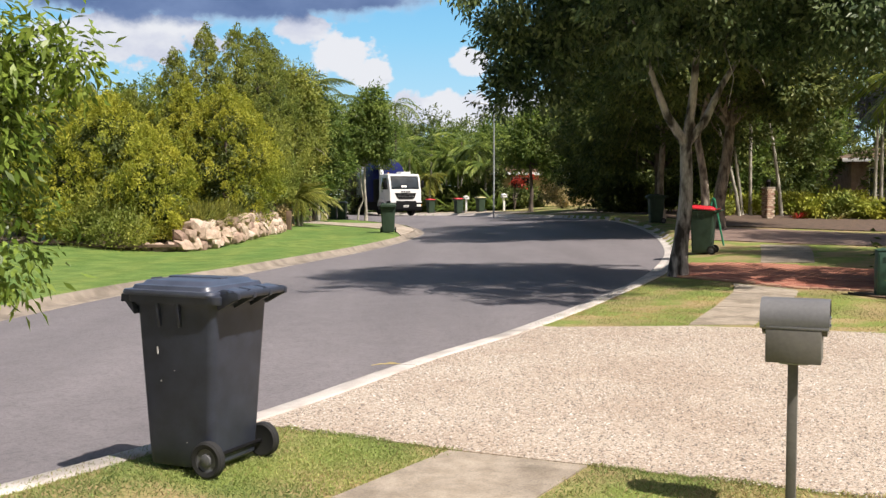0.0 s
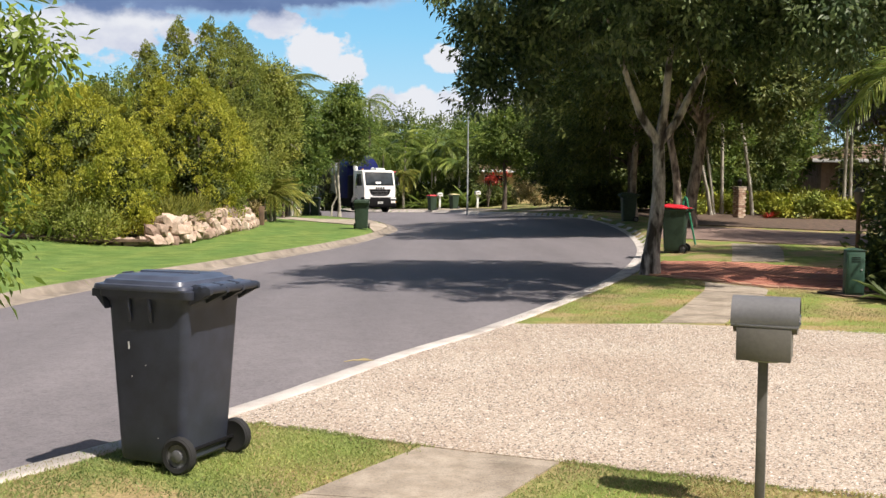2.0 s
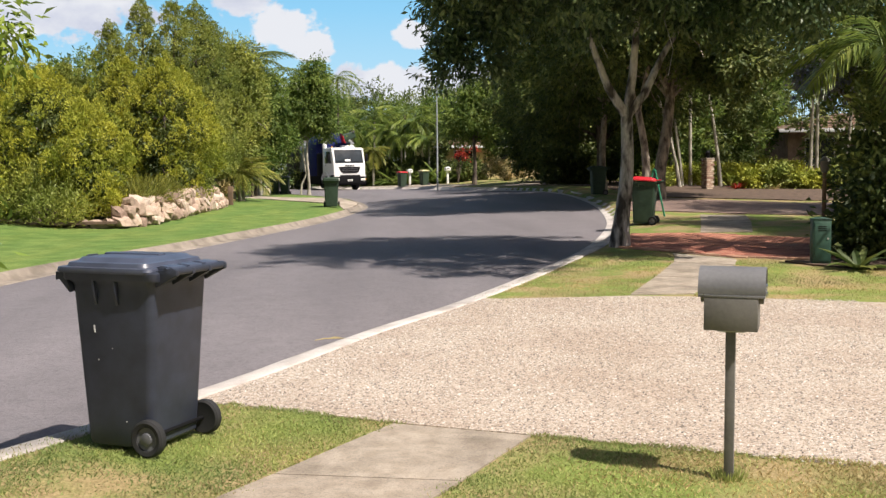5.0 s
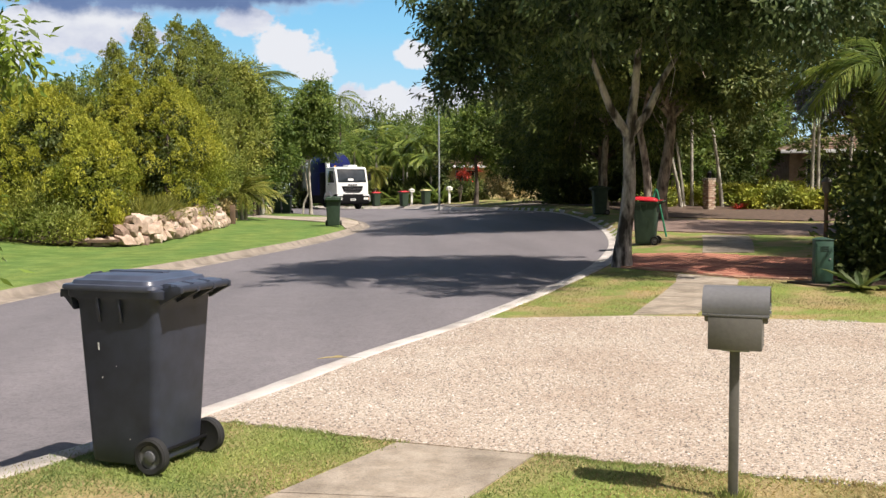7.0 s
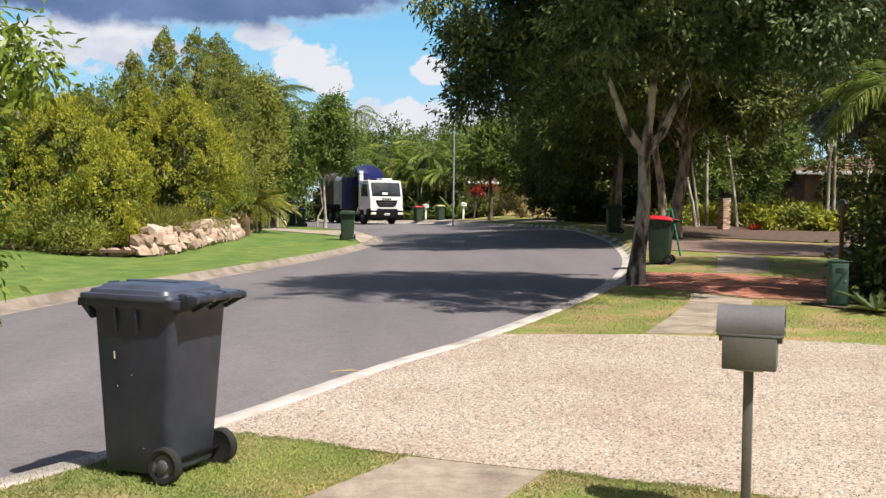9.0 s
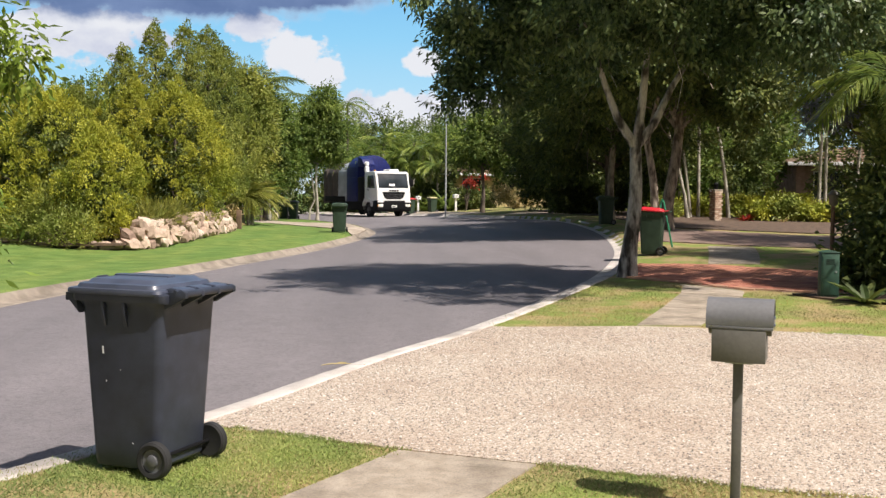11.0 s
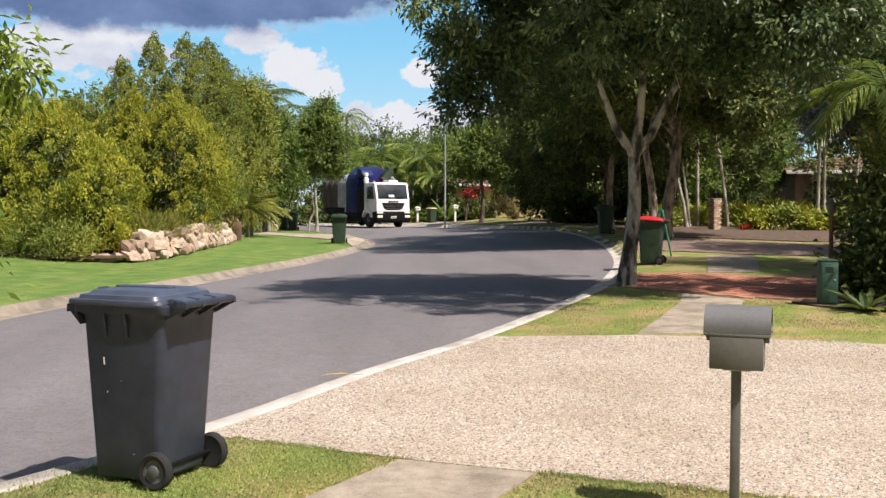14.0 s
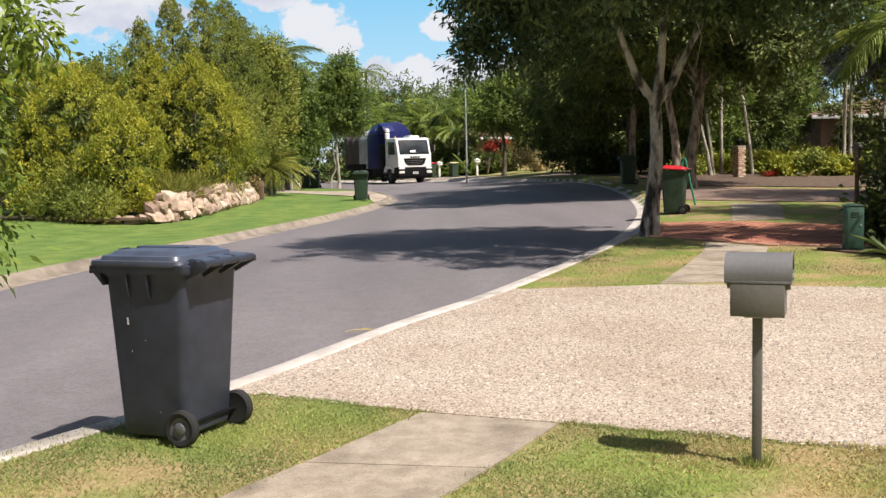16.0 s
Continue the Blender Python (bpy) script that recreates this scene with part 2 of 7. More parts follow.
def bark_material(name, dark, light, scale=6.0, patchy=0.1):
    mat, n, l, b = material(name, 0.9, spec=0.2)
    t = tex(n, l, "noise", scale, detail=6, stretch=(1, 1, 0.35))
    f = tex(n, l, "noise", 40, detail=3, stretch=(1, 1, 0.25))
    r = ramp(n, ((0.48 - patchy, dark), (0.48 + patchy, light)))
    l.new(t.outputs["Fac"], r.inputs[0])
    l.new(mix(n, l, "OVERLAY", 0.5, r.outputs[0], f.outputs["Fac"]), b.inputs["Base Color"])
    bump(n, l, b, f.outputs["Fac"], 0.6, 0.02)
    return mat


def piece_material(name, stops, rough=0.85, fine_scale=60, relief=0.4):
    """Bricks, stones: each piece takes its own tone."""
    mat, n, l, b = material(name, rough, spec=0.25)
    info, t, f = n.new("ShaderNodeObjectInfo"), tex(n, l, "noise", 4.5, detail=6), tex(n, l, "noise", fine_scale, detail=3)
    r = ramp(n, stops)
    l.new(info.outputs["Random"], r.inputs[0])
    c = mix(n, l, "OVERLAY", 0.5, r.outputs[0], t.outputs["Fac"])
    l.new(mix(n, l, "OVERLAY", 0.3, c, f.outputs["Fac"]), b.inputs["Base Color"])
    bump(n, l, b, f.outputs["Fac"], relief, 0.01)
    return mat


def glass_material(name, color=(0.02, 0.025, 0.03)):
    mat, n, l, b = material(name, 0.06, spec=0.7)
    t = tex(n, l, "noise", 2.0)
    r = ramp(n, ((0.3, color), (0.7, tuple(c * 2 for c in color))))
    l.new(t.outputs["Fac"], r.inputs[0])
    l.new(r.outputs[0], b.inputs["Base Color"])
    return mat


ASPHALT, AGGREGATE = asphalt_material(), aggregate_material()
FAR_KERB_MAT = concrete_material("weathered_kerb_concrete", (0.34, 0.29, 0.24))
KERB = concrete_material("kerb_concrete", (0.63, 0.585, 0.555))
SLAB = concrete_material("path_concrete", (0.375, 0.325, 0.27), 1.0)
APRON = concrete_material("apron_concrete", (0.52, 0.44, 0.36))
GRASS, LAWN = grass_material("verge_grass", 0.43), lawn_material()
MULCH = plain("mulch", (0.1, 0.065, 0.045), 0.95, vary=0.5, scale=5, grain=35, relief=0.9)
PAVER = piece_material("red_paver", ((0.0, (0.26, 0.098, 0.07)), (0.5, (0.4, 0.155, 0.105)), (1.0, (0.48, 0.225, 0.155))))
# second driveway's paving: the tree shade on it is put into this brown
PAVER_SHADED = plain("shade_browned_paving", (0.2, 0.135, 0.11), 0.9, vary=0.35, scale=2.5, grain=30, relief=0.5)
PAVER_PALE = piece_material("pale_paver", ((0.0, (0.36, 0.2, 0.13)), (1.0, (0.45, 0.28, 0.2))))
JOINT = plain("sand_joint", (0.16, 0.1, 0.075), 0.95)
ROCK = piece_material("sandstone_rock", ((0.0, (0.24, 0.165, 0.13)), (0.35, (0.4, 0.3, 0.24)), (0.7, (0.5, 0.375, 0.295)), (1.0, (0.56, 0.465, 0.4))), fine_scale=18, relief=0.8)
HOUSE_BRICK = piece_material("face_brick", ((0.0, (0.26, 0.15, 0.11)), (0.5, (0.42, 0.3, 0.22)), (1.0, (0.55, 0.45, 0.35))))
BIN_GREY = plain("dark_grey_plastic", (0.025, 0.030, 0.047), 0.5, vary=0.3, scale=7, grain=140, relief=0.06)
BIN_LID = plain("grey_lid_plastic", (0.056, 0.065, 0.097), 0.38, vary=0.25, scale=5, grain=140, relief=0.06)
BIN_GREEN = plain("dark_green_plastic", (0.03, 0.052, 0.034), 0.55, vary=0.2, spec=0.3)
BIN_RED = plain("red_lid_plastic", (0.55, 0.018, 0.03), 0.45, vary=0.15)
BIN_YELLOW = plain("yellow_lid_plastic", (0.5, 0.44, 0.24), 0.5, vary=0.15)
RUBBER = plain("black_rubber", (0.016, 0.016, 0.017), 0.75, vary=0.3)
HUB = plain("grey_hub_plastic", (0.1, 0.102, 0.11), 0.45)
SCUFF = plain("pale_scuff", (0.55, 0.55, 0.55), 0.7)
POST_PAINT = plain("grey_metal_paint", (0.14, 0.132, 0.122), 0.5, vary=0.12, spec=0.4)
BOX_PAINT = plain("letterbox_paint", (0.15, 0.149, 0.156), 0.4, vary=0.1, spec=0.5)
CHROME = plain("bright_metal", (0.6, 0.6, 0.62), 0.25, metal=1.0, vary=0.1)
UTIL_GREEN = plain("cabinet_green", (0.024, 0.068, 0.046), 0.55, vary=0.25, scale=9)
WHITE = plain("white_truck_paint", (0.78, 0.78, 0.78), 0.3, vary=0.05)
NAVY = plain("navy_truck_paint", (0.01, 0.016, 0.1), 0.5, vary=0.2, spec=0.25)
BODY_GREY = plain("pale_grey_truck_body", (0.36, 0.38, 0.4), 0.5, vary=0.2, scale=2)
# brown of the rear load body, darkened to hold the trees' shade
SHADED_PANEL = plain("shade_brown_truck_panel", (0.075, 0.06, 0.05), 0.65, vary=0.3, scale=2)
BLACK = plain("black_plastic", (0.006, 0.006, 0.007), 0.6, vary=0.2, spec=0.15)
STEEL = plain("galvanised_steel", (0.36, 0.37, 0.38), 0.5, metal=0.6, vary=0.15)
GLASS = glass_material("dark_glass")
LENS = plain("clear_lens", (0.75, 0.75, 0.72), 0.15)
AMBER = plain("amber_lens", (0.8, 0.35, 0.02), 0.3)
CREAM = plain("cream_render", (0.6, 0.48, 0.26), 0.85, vary=0.15, scale=1.5)
TILE_RED = plain("terracotta_roof", (0.34, 0.11, 0.06), 0.8, vary=0.25, scale=3)
FENCE_WOOD = plain("weathered_timber", (0.16, 0.1, 0.065), 0.85, vary=0.35, scale=3)
GREEN_PIPE = plain("green_powder_coat", (0.03, 0.22, 0.12), 0.45)
BARK_PALE = bark_material("pale_mottled_bark", (0.06, 0.052, 0.047), (0.46, 0.425, 0.4), 5.0, 0.07)
BARK_GREY = bark_material("grey_palm_bark", (0.2, 0.18, 0.15), (0.42, 0.39, 0.33))
BARK_DARK = bark_material("dark_bark", (0.05, 0.04, 0.033), (0.15, 0.12, 0.1))
LEAF_STREET = leaf_material("street_tree_leaf", (0.042, 0.08, 0.036), (0.185, 0.245, 0.105), 0.28, 0.44)
LEAF_GOLD = leaf_material("golden_hedge_leaf", (0.31, 0.345, 0.045), (0.45, 0.465, 0.07), 0.27)
LEAF_LIME = leaf_material("conifer_green_leaf", (0.215, 0.265, 0.055), (0.34, 0.375, 0.09), 0.26)
LEAF_MID = leaf_material("mid_green_leaf", (0.08, 0.145, 0.03), (0.26, 0.345, 0.085), 0.45)
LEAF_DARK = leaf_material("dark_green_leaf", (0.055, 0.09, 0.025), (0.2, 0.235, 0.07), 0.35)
LEAF_FAR = leaf_material("far_green_leaf", (0.08, 0.12, 0.04), (0.22, 0.27, 0.1), 0.35)
LEAF_NEAR = leaf_material("young_green_leaf", (0.085, 0.145, 0.02), (0.36, 0.47, 0.1), 0.4, 0.3)
LEAF_PALM = leaf_material("palm_leaf", (0.08, 0.14, 0.03), (0.3, 0.37, 0.095), 0.45, 0.35)
LEAF_YPALM = leaf_material("golden_palm_leaf", (0.12, 0.15, 0.03), (0.36, 0.36, 0.09), 0.35, 0.45)
LEAF_RED = leaf_material("red_leaf", (0.2, 0.02, 0.012), (0.5, 0.05, 0.03), 0.3)
LEAF_MAUVE = leaf_material("mauve_blossom", (0.13, 0.13, 0.2), (0.26, 0.25, 0.36), 0.3)
LEAF_DRY = leaf_material("dry_grass_blade", (0.3, 0.24, 0.11), (0.56, 0.45, 0.25), 0.3)
BLADE = leaf_material("grass_blade", (0.23, 0.29, 0.09), (0.48, 0.53, 0.22), 0.42, 0.6)


# ---- street plan ----
def curve(points, step):
    """Points along a smooth line through the given ones, evenly spaced."""
    p = [Vector(q) for q in points]
    p = [2 * p[0] - p[1], *p, 2 * p[-1] - p[-2]]
    fine = []
    for a, b, c, d in zip(p, p[1:], p[2:], p[3:]):
        for k in range(40):
            t = k / 40
            fine.append(0.5 * (2 * b + (c - a) * t + (2 * a - 5 * b + 4 * c - d) * t * t + (3 * b - a - 3 * c + d) * t ** 3))
    fine.append(p[-2])
    out, left = [fine[0]], step
    for a, b in zip(fine, fine[1:]):
        far = (b - a).length
        while far >= left > 0:
            a = a + (b - a) * (left / far)
            out.append(a.copy())
            far, left = (b - a).length, step
        left -= far
    return out


NEAR_KERB = curve([(-14, -12), (-8.2, -3), (-4.6, 2.4), (-2.28, 5.85), (-1.32, 7.6), (-0.44, 9.55), (0.43, 11.2), (1.3, 13.1), (2.22, 15.25), (3.62, 18.6), (4.7, 21.9), (5.75, 26),
                   (6.75, 32), (7.25, 37.5), (7.3, 42), (6.5, 47), (4.9, 52), (3.3, 58), (2.3, 63), (0.9, 68), (-1.6, 73), (-6, 79), (-13, 85), (-26, 92), (-50, 98)], 0.5)
FAR_KERB = curve([(-19, -6), (-12, 0), (-8.0, 6), (-6.2, 10.5), (-5.72, 13.07), (-5.5, 14.6), (-5.05, 16.9), (-4.05, 20.5), (-3.07, 24.6), (-2.24, 28.1), (-1.49, 32.2), (-0.95, 36.5), (-0.75, 40),
                  (-1.3, 46), (-2.6, 51.5), (-5, 58), (-9, 65), (-15, 71.5), (-28, 79), (-50, 85)], 0.5)


def side_of(line, i):
    """The unit normal to the right of a line's way at a point."""
    w = (line[min(i + 1, len(line) - 1)] - line[max(i - 1, 0)]).normalized()
    return Vector((w.y, -w.x))


def road():
    n, across = 260, 14
    def pick(line, f):
        k = f * (len(line) - 1)
        i = min(int(k), len(line) - 2)
        return line[i].lerp(line[i + 1], k - i)
    verts, quads = [], []
    for i in range(n + 1):
        a, b = pick(FAR_KERB, i / n), pick(NEAR_KERB, i / n)
        for j in range(across + 1):
            f = j / across
            p = a.lerp(b, f)
            verts.append((p.x, p.y, rise(p.x, p.y) + 0.05 * (1 - (2 * f - 1) ** 2) - 0.0))
    for i in range(n):
        for j in range(across):
            k = i * (across + 1) + j
            quads.append((k, k + 1, k + across + 2, k + across + 1))
    ob = mesh_ob("road", fast_mesh("road", verts, quads), ASPHALT)
    ob.data.polygons.foreach_set("use_smooth", [True] * len(quads))
    tagged(ob, "dark grey asphalt suburban road bending away", "road", kind="structure")


def kerb(name, line, sign, label, mat):
    """A low roll-over kerb with a flat channel; sign 1 where the land lies to the right of the line's way."""
    back = 0.47 if sign > 0 else 0.37
    profile = [(-0.06, -0.06), (-0.02, 0.012), (0.0, 0.014), (0.14, 0.018), (0.2, 0.04), (0.26, 0.1), (0.3, 0.128), (back - 0.03, 0.134), (back, 0.128), (back, -0.05)]
    root = thing(name, Matrix(), label, "kerb", kind="structure")
    per = 5
    for s in range(0, len(line) - 1, per):
        pts = list(range(s, min(s + per, len(line) - 1) + 1))
        if line[pts[0]].y < 1 or line[pts[0]].y > 82:
            continue
        verts, quads, m = [], [], len(profile)
        for e, i in enumerate(pts):
            nrm = side_of(line, i) * sign
            p = line[i].copy()
            if e in (0, len(pts) - 1):
                p = p + (line[pts[1]] - line[pts[0]]).normalized() * (0.006 if e == 0 else -0.006)
            for d, h in profile:
                q = p + nrm * d
                verts.append((q.x, q.y, rise(q.x, q.y) + h))
        for e in range(len(pts) - 1):
            for k in range(m - 1):
                a = e * m + k
                quads.append((a, a + 1, a + m + 1, a + m) if sign > 0 else (a, a + m, a + m + 1, a + 1))
        ob = mesh_ob("kerb_stone", fast_mesh("kerb_stone", verts, quads), mat, root)


ROAD_RING = np.array([(p.x, p.y) for p in NEAR_KERB] + [(p.x, p.y) for p in FAR_KERB[::-1]])


def road_depth(xy):
    """Signed distance to the road's edge, positive inside."""
    a, b = ROAD_RING, np.roll(ROAD_RING, -1, 0)
    best, inside = np.full(len(xy), 1e9), np.zeros(len(xy), bool)
    for (ax, ay), (bx, by) in zip(a, b):
        dx, dy = bx - ax, by - ay
        t = np.clip(((xy[:, 0] - ax) * dx + (xy[:, 1] - ay) * dy) / (dx * dx + dy * dy + 1e-12), 0, 1)
        best = np.minimum(best, np.hypot(xy[:, 0] - ax - t * dx, xy[:, 1] - ay - t * dy))
        if dy:
            cross = ((ay > xy[:, 1]) != (by > xy[:, 1])) & (xy[:, 0] < (bx - ax) * (xy[:, 1] - ay) / dy + ax)
            inside ^= cross
    return np.where(inside, best, -best)


def ground():
    xs = np.concatenate([[-1500, -400, -150, -80], np.arange(-46, -13, 1.0), np.arange(-13, 14, 0.2), np.arange(14, 46, 1.0), [80, 150, 400, 1500]])
    ys = np.concatenate([[-1500, -400, -100, -40], np.arange(-14, 3, 1.0), np.arange(3, 60, 0.22), np.arange(60, 100, 1.0), [130, 200, 500, 1500]])
    gx, gy = np.meshgrid(xs, ys)
    xy = np.stack([gx.ravel(), gy.ravel()], 1)
    depth = road_depth(xy)
    z = np.array([rise(x, y) + verge(x, y) for x, y in xy])
    f = np.clip((-depth - 0.12) / 0.26, 0, 1)
    rough = 0.004 * np.sin(xy[:, 0] * 3.1 + np.sin(xy[:, 1] * 2.3)) * np.sin(xy[:, 1] * 2.7)
    z = z - 0.09 + 0.21 * f * f * (3 - 2 * f) + rough * np.clip((-depth - 0.8) / 1.0, 0, 1)
    # the bank behind the rock wall
    bank = np.clip((-depth - 4.0) / 3.0, 0, 1) * (xy[:, 0] < -4) * np.clip((xy[:, 1] - 12) / 6, 0, 1) * np.clip((60 - xy[:, 1]) / 10, 0, 1)
    z = z + 0.16 * bank
    nx, ny = len(xs), len(ys)
    i = (np.arange(ny - 1)[:, None] * nx + np.arange(nx - 1)[None]).ravel()
    quads = np.stack([i, i + 1, i + nx + 1, i + nx], 1)
    mx, my = xy[i, 0], xy[i, 1]
    me = fast_mesh("ground", np.column_stack([xy, z]), quads)
    me.materials.append(GRASS)
    me.materials.append(LAWN)
    me.polygons.foreach_set("material_index", ((mx < -0.35 + 0 * my) & (my > 8) & (mx < (my - 42) * 0.2 + 1.2)).astype(np.int32))
    me.polygons.foreach_set("use_smooth", [True] * len(quads))
    me.update()
    tagged(new("ground", me), "grassy ground, mown lawn across the street and patchy verge", "ground", kind="structure")


def draped(name, outline, mat, lift, label, category, thick=0.06, step=0.4, parent=None, kind="structure"):
    """A slab with the given outline lying on the ground."""
    bm = blank()
    pts = []
    for a, b in zip(outline, outline[1:] + outline[:1]):
        a, b = Vector(a), Vector(b)
        n = max(1, int((b - a).length / step))
        pts += [a.lerp(b, k / n) for k in range(n)]
    top = [bm.verts.new((p.x, p.y, 0)) for p in pts]
    f = bm.faces.new(top)
    bmesh.ops.triangulate(bm, faces=[f])
    for _ in range(3):
        long = [e for e in bm.edges if e.calc_length() > step * 2.2 and not e.is_boundary]
        if not long:
            break
        bmesh.ops.subdivide_edges(bm, edges=long, cuts=1)
        bmesh.ops.triangulate(bm, faces=bm.faces)
    bmesh.ops.recalc_face_normals(bm, faces=bm.faces)
    if sum(g.normal.z for g in bm.faces) < 0:
        bmesh.ops.reverse_faces(bm, faces=bm.faces)
    edge = [e for e in bm.edges if e.is_boundary]
    ext = bmesh.ops.extrude_edge_only(bm, edges=edge)
    low = {v for v in ext["geom"] if isinstance(v, bmesh.types.BMVert)}
    for v in bm.verts:
        v.co.z = land(v.co.x, v.co.y) + lift - (thick if v in low else 0)
    ob = part(name, bm, mat, parent, soft=False)
    return tagged(ob, label, category, kind=kind) if parent is None else ob


def inset(line, y0, y1, d):
    """The stretch of the near kerb between two distances, moved d to its right."""
    return [tuple(line[i] + side_of(line, i) * d) for i in range(len(line)) if y0 < line[i].y < y1]


road()
kerb("kerb_near", NEAR_KERB, 1, "pale concrete roll-over kerb along the verge", KERB)
kerb("kerb_far", FAR_KERB, -1, "weathered tan concrete roll-over kerb along the lawn", FAR_KERB_MAT)
ground()
draped("driveway", inset(NEAR_KERB, 6.45, 11.8, 0.472) + [(1.35, 11.53), (2.06, 11.56), (2.86, 11.62), (3.94, 11.36), (4.83, 10.95), (7.5, 9.9), (12, 8.0), (9.0, 2.2), (5.0, 3.85),
       (2.38, 4.97), (1.58, 5.32), (0.83, 5.65), (0.06, 6.0), (-0.5, 6.3), (-1.0, 6.58)], AGGREGATE, 0.006, "exposed-aggregate driveway of cream and brown pebbles", "driveway")


def path(name, left, right, cuts, mat, label):
    """A footpath of slabs between two edges."""
    root = thing(name, Matrix(), label, "footpath", kind="structure")
    left, right = [Vector(p) for p in left], [Vector(p) for p in right]
    def at(line, f):
        k = f * (len(line) - 1)
        i = min(int(k), len(line) - 2)
        return line[i].lerp(line[i + 1], k - i)
    for a, b in zip(cuts, cuts[1:]):
        g = 0.011 / max(0.1, (left[-1] - left[0]).length)
        q = [at(left, a + g), at(left, b - g), at(right, b - g), at(right, a + g)]
        draped("slab", [tuple(p) for p in q], mat, 0.012, "", "", parent=root)


path("footpath_near", [(-3.3, 0.9), (-0.86, 4.53), (0.05, 5.96)], [(-2.35, 0.4), (0.13, 4.42), (0.82, 5.62)], [0, 0.3, 0.67, 1], SLAB, "weathered concrete footpath slabs beside the letterbox")
path("footpath_far", [(2.86, 11.68), (3.78, 13.8), (4.66, 15.9), (4.8, 16.7)], [(3.62, 11.68), (4.5, 13.4), (5.45, 15.3), (5.5, 15.7)], [0, 0.3, 0.58, 0.84, 1], SLAB, "weathered concrete footpath slabs between two driveways")
path("footpath_end", [(6.38, 20.2), (7.15, 22.6), (7.86, 24.95)], [(7.4, 20.05), (8.2, 22.3), (8.88, 24.5)], [0, 0.5, 1], SLAB, "grey concrete footpath slabs beyond the brick driveway")
draped("garden_path", [(-1.42, 35.0), (-1.8, 38.2), (-3.3, 41.5), (-5.8, 46.4), (-9.6, 53.5), (-13, 60), (-11.5, 62), (-9.1, 58.5), (-5.2, 51.0), (-2.4, 46.0), (-1.3, 42.5), (-1.12, 40.0), (-1.22, 37.0)], APRON, 0.03,
       "pale concrete garden path crossing the lawn", "path")
draped("far_footpath", [(3.75, 58.5), (2.75, 63), (1.4, 68), (-1.1, 73.2), (-5.6, 79.3), (-4.2, 81), (0.3, 75.2), (3.2, 69.3), (4.6, 63.6), (5.4, 59)], APRON, 0.03,
       "pale concrete footpath along the far kerb", "footpath")
draped("far_apron", [(6.6, 49.2), (5.5, 52.6), (7.6, 54.0), (9.4, 50.4)], APRON, 0.03, "pale concrete driveway crossing", "driveway")
draped("garden_bed_right", [(6.1, 15.15), (6.3, 14.62), (6.62, 14.3), (7.4, 13.75), (9.6, 12.7), (16, 9.6), (18, 16), (11, 18), (9.4, 15.4), (6.9, 15.3)], MULCH, 0.03, "dark mulched garden bed under palms", "garden bed")
draped("garden_bed_far", [(9.6, 34), (13, 31), (24, 30), (30, 60), (8, 62), (9, 46)], MULCH, 0.03, "dark mulched bed beneath shady trees", "garden bed")
draped("garden_bed_left", [(-6.1, 29.2), (-6.9, 25.9), (-8.2, 25.6), (-10.6, 26.8), (-20, 32), (-20, 48), (-9, 50), (-6.2, 38)], MULCH, 0.2, "dark bed behind the rock wall", "garden bed")


# ---- wheelie bins ----
def ring_loft(bm, rings, cap_lo=True, cap_hi=True):
    rows = [[bm.verts.new(p) for p in r] for r in rings]
    n = len(rows[0])
    fs = []
    for a, b in zip(rows, rows[1:]):
        fs += [bm.faces.new((a[k], a[(k + 1) % n], b[(k + 1) % n], b[k])) for k in range(n)]
    if cap_lo:
        fs.append(bm.faces.new(rows[0][::-1]))
    if cap_hi:
        fs.append(bm.faces.new(rows[-1]))
    bmesh.ops.recalc_face_normals(bm, faces=fs)
    return bm


def rounded(x0, x1, y0, y1, r, z, seg=4):
    pts = []
    for cx, cy, a0 in ((x1 - r, y1 - r, 0), (x0 + r, y1 - r, 90), (x0 + r, y0 + r, 180), (x1 - r, y0 + r, 270)):
        for k in range(seg + 1):
            a = radians(a0 + 90 * k / seg)
            pts.append((cx + r * math.cos(a), cy + r * math.sin(a), z))
    return pts


